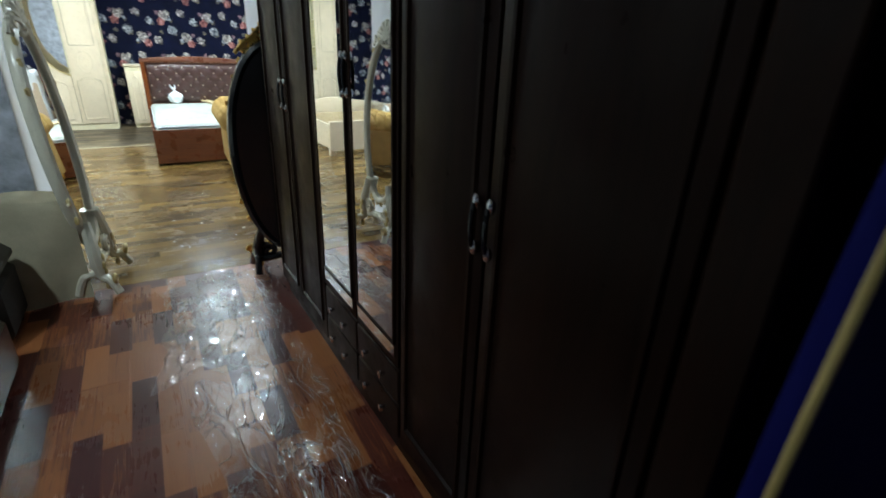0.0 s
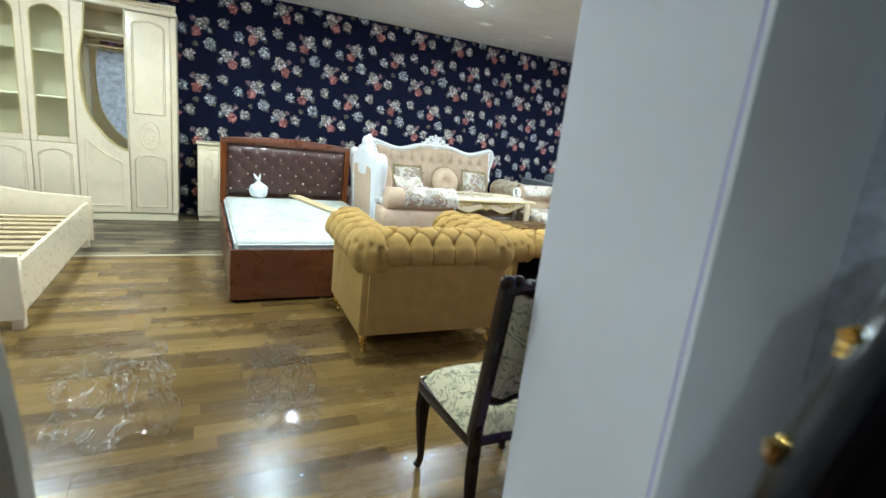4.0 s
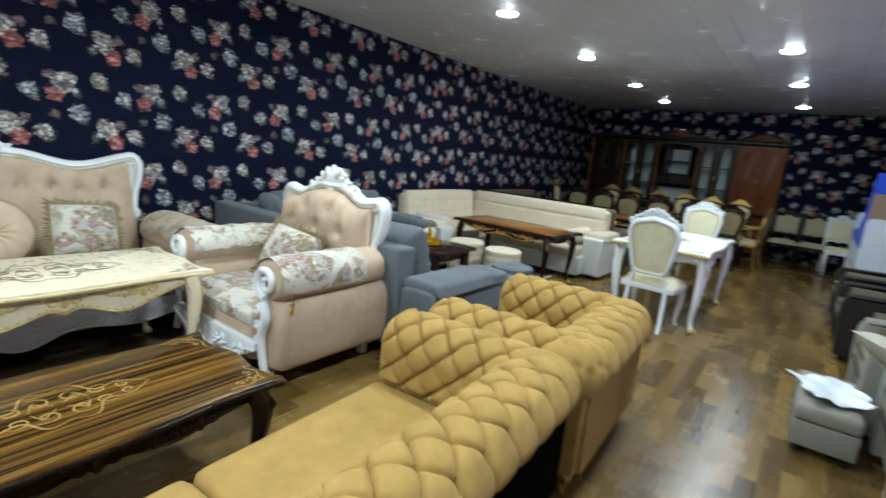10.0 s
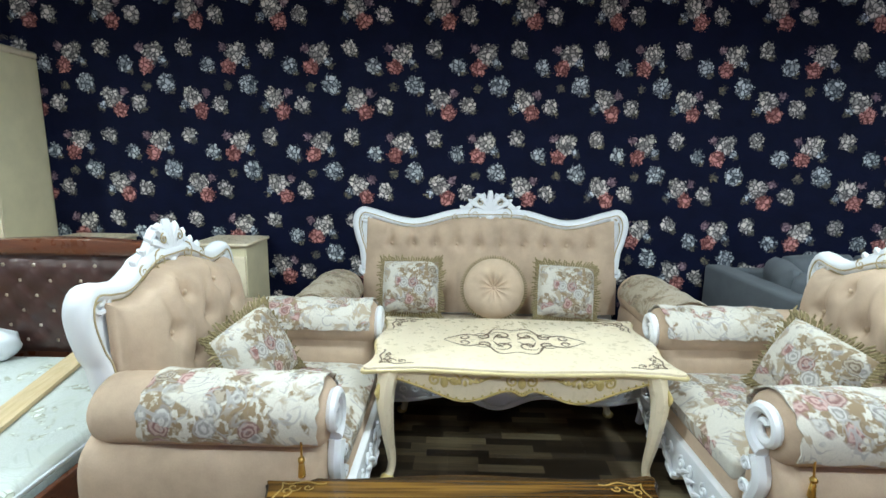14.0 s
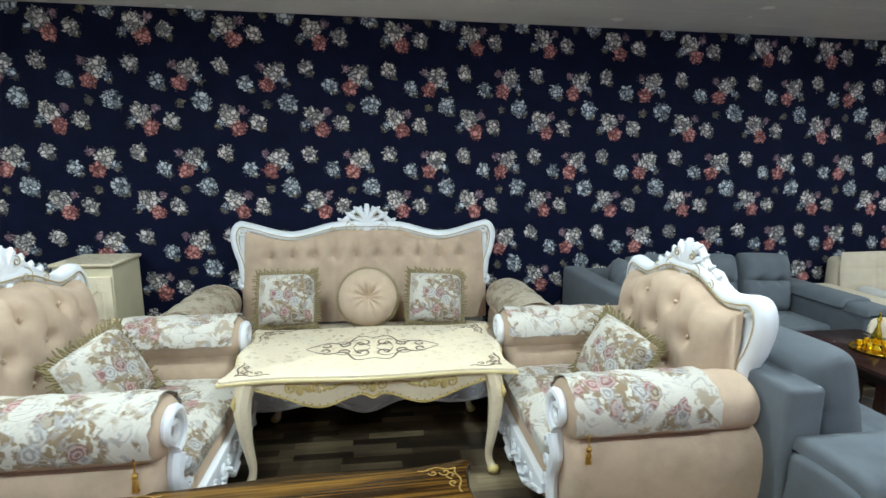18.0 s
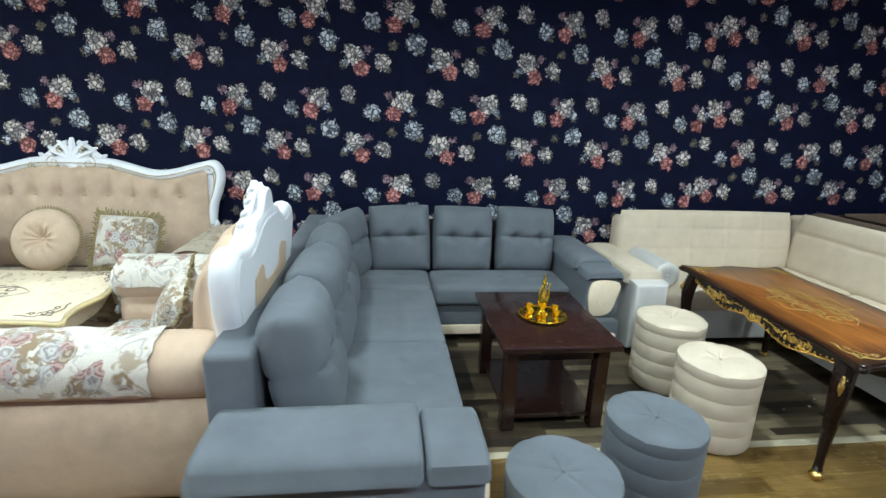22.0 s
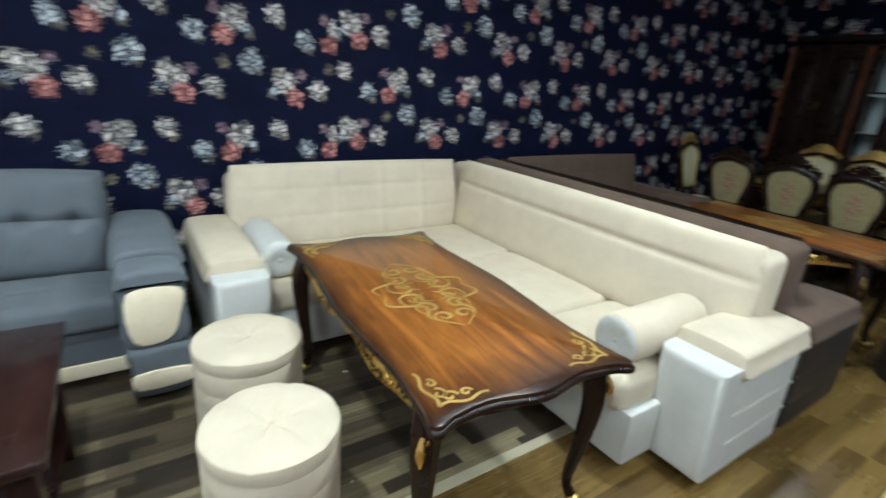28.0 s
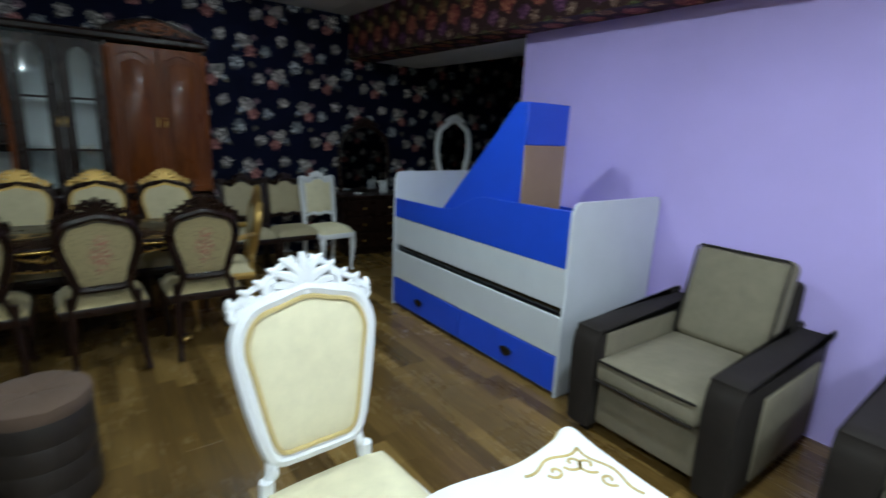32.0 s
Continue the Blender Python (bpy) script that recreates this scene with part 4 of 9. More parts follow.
def ornate_table(name, label, a, b, h, m, top, rim, legs, ink, gilt, medal=(0.5, 0.42), leg_r=0.034, width=0.006, apron=0.10, carve=None):
    """A carved table with serpentine top; a and b are half-lengths in x and y."""
    t = thing(name, label, "table", m)
    bm = B()
    plate(bm, wavy(a * 0.985, b * 0.985), h - 0.026, h, 0.006, 2)
    tt = part("tabletop", bm, top, t)
    bm = B()
    plate(bm, wavy(a, b), h - 0.036, h - 0.012, 0.009, 3)
    part("rim", bm, rim, tt, "moulded edge round the top")
    bm = B()
    for line in arabesque(a * medal[0], b * medal[1]):
        ribbon(bm, line, [width * (0.5 + 1.7 * math.sin(math.pi * i / (len(line) - 1)) ** 2) for i in range(len(line))], h + 0.0002)
    part("medallion", bm, ink, tt, "inlaid scroll medallion")
    for sx in (-1, 1):
        for sy in (-1, 1):
            bm = B()
            for line in corner_scroll(sx * a * 0.90, sy * b * 0.84, sx, sy, 0.22 * a):
                ribbon(bm, line, width * 1.3, h + 0.0002)
            part("corner_ornament", bm, ink, tt)
    for sy in (-1, 1):
        bm = B()
        w = a * 1.62
        lower = smooth_line([(-w / 2, h - 0.07), (-w * 0.38, h - 0.05 - apron * 0.5), (-w * 0.22, h - 0.045 - apron), (-w * 0.06, h - 0.05 - apron * 0.55), (0, h - 0.045 - apron * 0.75), (w * 0.06, h - 0.05 - apron * 0.55), (w * 0.22, h - 0.045 - apron), (w * 0.38, h - 0.05 - apron * 0.5), (w / 2, h - 0.07)], 5)
        slab(bm, lower + [(w / 2, h - 0.03), (-w / 2, h - 0.03)], sy * b * 0.84 - 0.011, sy * b * 0.84 + 0.011, 0.004, 1)
        ap = part("apron", bm, legs, t)
        bm = B()
        tube(bm, [(x, sy * (b * 0.84 + 0.013), z + 0.004) for x, z in lower], 0.006, 6)
        for x, z in lower[1:-1]:
            blob(bm, (x, sy * (b * 0.84 + 0.012), z + 0.016), (0.0065, 0.006, 0.0065), 6)
        for k in (-0.3, 0, 0.3):
            for s in (-1, 1):
                tube(bm, spiral(k * w + s * 0.045, h - 0.075, 0.030, 1.3, math.pi / 2, -s, 14, sy * (b * 0.84 + 0.012)), 0.006, 6)
            blob(bm, (k * w, sy * (b * 0.84 + 0.012), h - 0.085), (0.02, 0.009, 0.03), 8)
        for k in (-0.22, 0.22):
            yy = sy * (b * 0.84 + 0.012)
            for j in range(-3, 4):
                blob(bm, (k * w + 0.026 * j, yy, h - 0.072 - 0.006 * (3 - abs(j))), (0.011, 0.008, 0.017 - 0.002 * abs(j)), 6)
            for s in (-1, 1):
                tube(bm, [(x, yy, z) for x, z in smooth_line([(k * w, h - 0.05), (k * w + s * 0.05, h - 0.085), (k * w + s * 0.11, h - 0.062), (k * w + s * 0.17, h - 0.058)], 4)], 0.006, 6)
        part("carving", bm, carve or gilt, ap, "carved scrollwork")
    for sx in (-1, 1):
        bm = B()
        w = b * 1.5
        lower = smooth_line([(-w / 2, h - 0.07), (-w * 0.25, h - 0.05 - apron * 0.7), (0, h - 0.05 - apron * 0.8), (w * 0.25, h - 0.05 - apron * 0.7), (w / 2, h - 0.07)], 5)
        slab(bm, lower + [(w / 2, h - 0.03), (-w / 2, h - 0.03)], -0.011, 0.011, 0.004, 1, pose(sx * a * 0.84, 0, 0, 0, 0, 90))
        part("apron", bm, legs, t)
        for sy in (-1, 1):
            bm = B()
            cabriole(bm, sx * a * 0.83, sy * b * 0.83, h - 0.03, sx * 0.05, sy * 0.05, leg_r)
            leg = part("leg", bm, legs, t)
            bm = B()
            x, y = sx * (a * 0.83 + 0.028), sy * (b * 0.83 + 0.028)
            r = leg_r
            blob(bm, (sx * (a * 0.83 + 0.02), sy * (b * 0.83 + 0.02), h * 0.83), (r * 1.12, r * 1.12, h * 0.05), 10)
            for k in (0.0,):
                ang = math.atan2(sy, sx) + k * 0.75
                ux, uy = math.cos(ang), math.sin(ang)
                bx0, by0 = sx * (a * 0.83 + 0.02), sy * (b * 0.83 + 0.02)
                tube(bm, smooth_line([(bx0 + ux * r * 0.9, by0 + uy * r * 0.9, h * 0.86), (bx0 + ux * r * 1.35, by0 + uy * r * 1.35, h * 0.79), (bx0 + ux * r * 1.12, by0 + uy * r * 1.12, h * (0.745 + 0.03 * abs(k))), (bx0 + ux * r * 1.2, by0 + uy * r * 1.2, h * (0.715 + 0.05 * abs(k)))], 3), [0.006, 0.014, 0.010, 0.004], 6)
            part("leg_mount", bm, gilt, leg, "carved leaf mount")
            bm = B()
            blob(bm, (sx * (a * 0.83 + 0.018), sy * (b * 0.83 + 0.018), leg_r * 0.7), (leg_r * 0.95, leg_r * 0.95, leg_r * 0.7), 10)
            part("foot_mount", bm, gilt, leg)
    return t


def seat_outline(w, low, corner, dip, mid):
    """The serpentine upper outline of a carved back, from one side to the other."""
    half = [(w / 2 - 0.075, low), (w / 2 - 0.055, low + 0.16), (w / 2 - 0.025, corner - 0.20), (w / 2, corner - 0.075), (w / 2 - 0.035, corner), (w / 2 - 0.12, corner - 0.012), (w * 0.29, dip), (w * 0.13, mid - 0.01)]
    return half + [(0.0, mid)] + [(-x, z) for x, z in half[::-1]]


def fringe(bm, w, h, m):
    for k in range(96):
        u = k / 96 * 4
        s, f = int(u), u - int(u)
        x, z = ((-0.5 + f) * w, -0.5 * h) if s == 0 else (0.5 * w, (-0.5 + f) * h) if s == 1 else ((0.5 - f) * w, 0.5 * h) if s == 2 else (-0.5 * w, (0.5 - f) * h)
        ox, oz = x / w * 0.10, z / h * 0.10
        j = random.uniform(-0.016, 0.016)
        tube(bm, [(x * 0.97, 0, z * 0.97), (x + ox * 0.35, random.uniform(-0.008, 0.008), z + oz * 0.35), (x + ox * 0.7 + j, random.uniform(-0.01, 0.01), z + oz * 0.7 + j)], [0.006, 0.0065, 0.004], 5, m=m)


def throw_pillow(m, round_one=False, mat=None):
    if round_one:
        t = thing("round_pillow", "round beige tufted pillow with a fringed rim on the sofa", "pillow", m)
        bm = B()
        q = B()
        bmesh.ops.create_uvsphere(q, u_segments=36, v_segments=16, radius=1.0)
        for v in q.verts:
            r = math.hypot(v.co.x, v.co.y)
            a = math.atan2(v.co.y, v.co.x)
            v.co = Vector((v.co.x * 0.215, v.co.y * 0.215, v.co.z * (0.095 - 0.075 * math.exp(-(r / 0.26) ** 2)) * (1 + 0.16 * math.cos(12 * a) * (1 - r))))
        join(bm, q, LIE.inverted())
        part("cover", bm, m_beige_flat, t)
        bm = B()
        blob(bm, (0, -0.026, 0), (0.018, 0.012, 0.018), 10)
        part("button", bm, m_beige, t)
        bm = B()
        for k in range(80):
            a = 2 * math.pi * k / 80
            tube(bm, [(0.208 * math.cos(a), 0, 0.208 * math.sin(a)), (0.238 * math.cos(a + 0.03), 0.004, 0.238 * math.sin(a + 0.03))], [0.008, 0.003], 5)
        part("fringe", bm, m_fringe, t)
        return t
    t = thing("throw_pillow", "floral jacquard pillow with brown fringe", "pillow", m, "floral pillows")
    bm = B()
    pad(bm, 0.40, 0.37, 0.085, 18, 18, 2.4)
    part("cover", bm, mat or m_throw, t)
    bm = B()
    fringe(bm, 0.40, 0.37, None)
    tagged(part("fringe", bm, m_fringe, t), "", "", "", "stuff")
    return t


def ornate_seat(name, label, category, W, m, cloth_on_seat, pillows, arm_cloth, outline, tufts, crest_w, crest_h, group=""):
    """A carved and upholstered sofa or armchair: front to -y, back at y = 0; W over the arms."""
    t = thing(name, label, category, m, group)
    D, ar = 1.0, 0.145 if W < 2 else 0.175
    dep, rise = (0.15, 0.045) if W < 2 else (0.062, 0.0)     # padding of the back, height of the board behind the crest
    az, up = (0.655, 0.05) if W < 2 else (0.605, 0.02)      # arm height, seat rise
    tl = Matrix.Rotation(radians(-8), 4, "X") if W > 2 else pose(0, -0.035, 0, -3)
    inner = W / 2 - 0.25
    # back panel: hardboard, padded front, carved frame
    ow = max(x for x, z in outline) * 2
    line = smooth_line(outline, 5)
    bm = B()
    slab(bm, [(ow / 2 - 0.08, 0.30)] + line + [(-ow / 2 + 0.08, 0.30)], -0.10, -0.02, 0.01, 1, tl)
    back = part("back_panel", bm, m_white_lac, t, "white painted back with a beige cloth inset")
    bm = B()
    g = B()
    nx, nz = int(64 * ow), 34
    rows = []
    xs = [x for x, z in line][::-1]
    zs = [z for x, z in line][::-1]
    for j in range(nz + 1):
        r = []
        for i in range(nx + 1):
            x = (-0.5 + i / nx) * (ow - 0.11)
            top = float(np.interp(x, xs, zs)) - 0.035
            z = 0.40 + (top - 0.40) * j / nz
            u = i / nx * 2 - 1
            e = (1 - abs(u) ** 7) ** 0.6 * (1 - (j / nz) ** 9) ** 0.5
            y = -0.112 - dep * e
            fold = 0.0
            for bx_, bz_ in tufts:
                y += 0.042 * math.exp(-(((x - bx_) / 0.040) ** 2 + ((z - bz_) / 0.040) ** 2))
                fold = max(fold, math.exp(-((x - bx_) / 0.018) ** 2) * (0.004 + 0.016 * math.exp(-((z - bz_ - 0.07) / 0.07) ** 2)))
            y += fold
            r.append(g.verts.new((x, y, z)))
        rows.append(r)
    for j in range(nz):
        for i in range(nx):
            g.faces.new((rows[j][i], rows[j][i + 1], rows[j + 1][i + 1], rows[j + 1][i]))
    join(bm, g, tl)
    part("back_upholstery", bm, m_beige, back, "button-tufted beige velvet", 1.2)
    studs("button", [tl @ Vector((bx_, -0.073 - dep, bz_)) for bx_, bz_ in tufts], 0.012, m_beige_flat, back, 0.7)
    bm = B()
    fr = [(x, -0.075, z) for x, z in line]
    tube(bm, fr, 0.041, 10, 1.25)
    for s in (-1, 1):
        x0, z0 = outline[0] if s > 0 else outline[-1]
        tube(bm, spiral(x0 + s * 0.015, z0, 0.05, 1.5, math.pi / 2, s, 16, -0.085), 0.021, 8)
        xc, zc = outline[4] if s > 0 else outline[-5]
        tube(bm, spiral(xc - s * 0.03, zc - 0.03, 0.05, 1.4, 0, s, 16, -0.105), 0.013, 6)
    bmesh.ops.transform(bm, matrix=tl, verts=bm.verts)
    part("carved_frame", bm, m_white_lac, back, "white carved wooden frame")
    bm = B()
    mid = outline[len(outline) // 2][1]
    crest(bm, crest_w, crest_h, 0.04, tl @ pose(0, -0.085, mid - 0.10))
    part("crest", bm, m_white_lac, back, "carved white crest with scrolls and leaves")
    bm = B()
    top_ = smooth_line([(-0.46 * crest_w, mid - 0.06), (-0.34 * crest_w, mid + 0.005), (-0.18 * crest_w, mid + 0.03), (-0.09 * crest_w, mid + 0.06 + rise), (0, mid + 0.08 + rise), (0.09 * crest_w, mid + 0.06 + rise), (0.18 * crest_w, mid + 0.03), (0.34 * crest_w, mid + 0.015), (0.46 * crest_w, mid - 0.06)], 3)
    slab(bm, top_, -0.085, -0.035, 0.008, 1, tl)
    part("crest_board", bm, m_white_lac, back)
    bm = B()
    iw = ow / 2 - 0.24
    ins = [(-iw, 0.36)] + smooth_line([(-iw - 0.01, 0.93), (-iw * 0.62, 0.955), (-iw * 0.45, 0.87), (0, 0.85), (iw * 0.45, 0.87), (iw * 0.62, 0.955), (iw + 0.01, 0.93)], 3) + [(iw, 0.36)]
    slab(bm, ins, -0.022, -0.014, 0.002, 1, tl)
    part("rear_inset", bm, m_beige_flat, back, "beige cloth inset in the back")
    bm = B()
    for k_, d_ in ((0.982, 0.008), (0.965, 0.034)):
        tube(bm, [(x * k_, -0.124 if d_ < 0.02 else -0.108, z - d_) for x, z in line], 0.0042, 5)
    for s in (-1, 1):
        for cx_, cz_, r_ in ((0.17, 0.30, 0.15), (0.37, 0.20, 0.09), (0.10, 0.62, 0.08)):
            tube(bm, spiral(s * cx_ * crest_w, mid - 0.10 + cz_ * crest_h, r_ * crest_h * 1.2, 1.3, math.pi / 2, -s, 14, -0.122), 0.0035, 5)
    bmesh.ops.transform(bm, matrix=tl, verts=bm.verts)
    part("gilt_line", bm, m_antique, back)
    # base and seat
    bm = B()
    box(bm, -inner, inner, -D + 0.04, -0.12, 0.13, 0.33 + up, 0.04, 3)
    part("seat_base", bm, m_beige, t)
    bm = B()
    pad(bm, inner * 2 - 0.01, 0.78, 0.075, 18, 12, 5, back=False, m=pose(0, -0.58, 0.37 + up) @ LIE)
    box(bm, -inner + 0.01, inner - 0.01, -0.965, -0.2, 0.29 + up, 0.385 + up, 0.03, 3)
    part("seat_cushion", bm, cloth_on_seat, t, "floral jacquard seat cover")
    bm = B()
    low = smooth_line([(-inner - 0.08, 0.24), (-inner * 0.6, 0.13), (-inner * 0.25, 0.17), (0, 0.09), (inner * 0.25, 0.17), (inner * 0.6, 0.13), (inner + 0.08, 0.24)], 5)
    slab(bm, low + [(inner + 0.08, 0.285), (-inner - 0.08, 0.285)], -D + 0.005, -D + 0.045, 0.008, 2)
    for k in range(int(inner * 10)):
        x = -inner + (k + 0.5) * 2 * inner / int(inner * 10)
        for s in (-1, 1):
            tube(bm, spiral(x + s * 0.035, 0.215, 0.03, 1.3, math.pi / 2, -s, 12, -D), 0.008, 6)
    tube(bm, [(x, -D - 0.002, z + 0.012) for x, z in low], 0.013, 8)
    for k in range(2, len(low) - 2, 2):
        x, z = low[k]
        s = 1 if x > 0 else -1
        tube(bm, [(x, -D - 0.006, z + 0.015), (x + s * 0.02, -D - 0.014, z + 0.040), (x + s * 0.05, -D - 0.006, z + 0.052)], [0.012, 0.013, 0.004], 6)
    part("carved_skirt", bm, m_white_lac, t, "white carved apron under the seat")
    # arms
    for s in (-1, 1):
        cx = s * (W / 2 - ar)
        bm = B()
        prof = []
        for k in range(26):
            a = 2 * math.pi * k / 26
            prof.append((cx + ar * math.cos(a), az + ar * 0.86 * math.sin(a)))
        slab(bm, prof, -D + 0.06, -0.10, 0.05, 3)
        arm = part("arm", bm, m_beige, t, "rolled beige velvet arm")
        bm = B()
        q = smooth_line([(cx - s * 0.12, az - 0.07), (cx + s * 0.085, az - 0.10), (cx + s * 0.150, az - 0.22), (cx + s * 0.13, 0.17), (cx + s * 0.05, 0.11), (cx - s * 0.12, 0.10)], 4, True)
        slab(bm, q, -D + 0.07, -0.04, 0.06, 4)
        part("arm_side", bm, m_beige, arm)
        bm = B()
        sh = []
        for k in range(15):
            a = (-0.13 + 1.13 * k / 14) * math.pi if s > 0 else (1.13 - 1.13 * k / 14) * math.pi
            sh.append((cx + (ar + 0.006) * math.cos(a), az + (ar * 0.86 + 0.006) * math.sin(a)))
        g = B()
        grid = []
        for j in range(19):
            y = -D + 0.075 + (0.62 if W < 1.6 else 0.72) * j / 18
            grid.append([g.verts.new((x, y + 0.006 * math.sin(9 * k), z + 0.004 * math.sin(j * 1.3 + k))) for k, (x, z) in enumerate(sh)])
        for j in range(18):
            for k in range(14):
                g.faces.new((grid[j][k], grid[j][k + 1], grid[j + 1][k + 1], grid[j + 1][k]))
        bmesh.ops.recalc_face_normals(g, faces=g.faces)
        bmesh.ops.solidify(g, geom=list(g.faces), thickness=-0.006)
        join(bm, g)
        part("arm_throw", bm, arm_cloth, arm, "floral jacquard arm throw")
        bm = B()
        tube(bm, spiral(cx + s * 0.02, az, 0.095, 1.6, -math.pi / 2, -s, 24, -D + 0.045), list(np.linspace(0.026, 0.012, 25)), 8)
        tube(bm, [(x, -D + 0.045, z) for x, z in smooth_line([(cx, az - 0.115), (cx + s * 0.03, az - 0.20), (cx - s * 0.01, az - 0.33), (cx + s * 0.02, 0.15), (cx + s * 0.05, 0.07)])], list(np.linspace(0.034, 0.024, 25)), 8)
        for k in range(3):
            tube(bm, spiral(cx - s * 0.03, az - 0.17 - 0.09 * k, 0.028, 1.2, 0, s, 10, -D + 0.025), 0.010, 6)
        part("arm_scroll", bm, m_white_lac, arm, "white carved scroll front")
        bm = B()
        tube(bm, [(cx + s * 0.145, -D + 0.13, az - 0.03), (cx + s * 0.15, -D + 0.13, az - 0.10)], 0.004, 5)
        blob(bm, (cx + s * 0.152, -D + 0.13, az - 0.105), (0.013, 0.013, 0.013), 8)
        lathe(bm, [(0.004, 0.0), (0.010, -0.01), (0.013, -0.055), (0.008, -0.056)], 10, pose(cx + s * 0.152, -D + 0.13, az - 0.11))
        part("tassel", bm, m_gold, arm, "small gold tassel")
        for y in (-D + 0.10, -0.14):
            bm = B()
            lathe(bm, [(0.03, 0.0), (0.038, 0.015), (0.03, 0.05), (0.042, 0.10)], 12, pose(cx - s * 0.02, y, 0))
            part("foot", bm, m_white_lac, t)
    for pm, rnd, mt in pillows:
        throw_pillow(m @ pm, rnd, mt)
    return t


sofa_line = seat_outline(2.08, 0.72, 1.17, 1.085, 1.17)
sofa_tufts = [(x, 0.93) for x in np.linspace(-0.76, 0.76, 10)]
ornate_seat("carved_sofa", "beige velvet three-seat sofa with white carved frame and crest", "sofa", 2.62, pose(0, -0.14, 0), m_throw_dark,
            [(rot(-0.58, -0.37, 0.685, -20), False, None), (rot(0.01, -0.38, 0.685, -20), True, None), (rot(0.52, -0.37, 0.67, -22, 4), False, None)], m_throw_dark, sofa_line, sofa_tufts, 0.72, 0.30)
chair_line = seat_outline(1.09, 0.64, 1.07, 1.055, 1.14)
chair_tufts = [(-0.26, 0.84), (0, 0.84), (0.26, 0.84), (-0.13, 0.98), (0.13, 0.98), (-0.13, 0.68), (0.13, 0.68)]
ornate_seat("carved_armchair", "beige velvet armchair with white carved crest and floral throws", "armchair", 1.30, pose(1.79, -1.75, 0, 0, 0, -90), m_throw, [(rot(0.03, -0.46, 0.66, -24, 10, 14), False, None)], m_throw, chair_line, chair_tufts, 0.62, 0.27, "carved armchairs")
ornate_seat("carved_armchair", "beige velvet armchair with white carved crest beside the bed", "armchair", 1.30, pose(-1.65, -1.72, 0, 0, 0, 90), m_throw, [(rot(-0.01, -0.46, 0.66, -24, -10, -14), False, None)], m_throw, chair_line, chair_tufts, 0.62, 0.27, "carved armchairs")

m_cream_rim = lacquer("cream_gilt_rim", (0.70, 0.57, 0.30), 0.35, 0.12)
m_gilt_line = lacquer("matt_gilt", (0.58, 0.44, 0.17), 0.4, 0.15)
ornate_table("carved_coffee_table", "cream lacquered coffee table with brown printed scrolls and gilt edge", 0.755, 0.39, 0.62, pose(0.06, -1.375, 0), m_cream_lac, m_cream_rim, m_cream_lac, m_ink, m_gilt_line, (0.50, 0.48), 0.036, 0.0058, 0.14, m_gilt_line)
ornate_table("striped_coffee_table", "striped dark rosewood coffee table with pale inlaid scrolls", 0.69, 0.355, 0.465, pose(-0.215, -2.655, 0, 0, 0, 2.2), m_zebra, m_dark_wood, m_dark_wood, m_inlay, m_dark_wood, (0.42, 0.40), 0.036, 0.0035, 0.07, m_dark_wood)


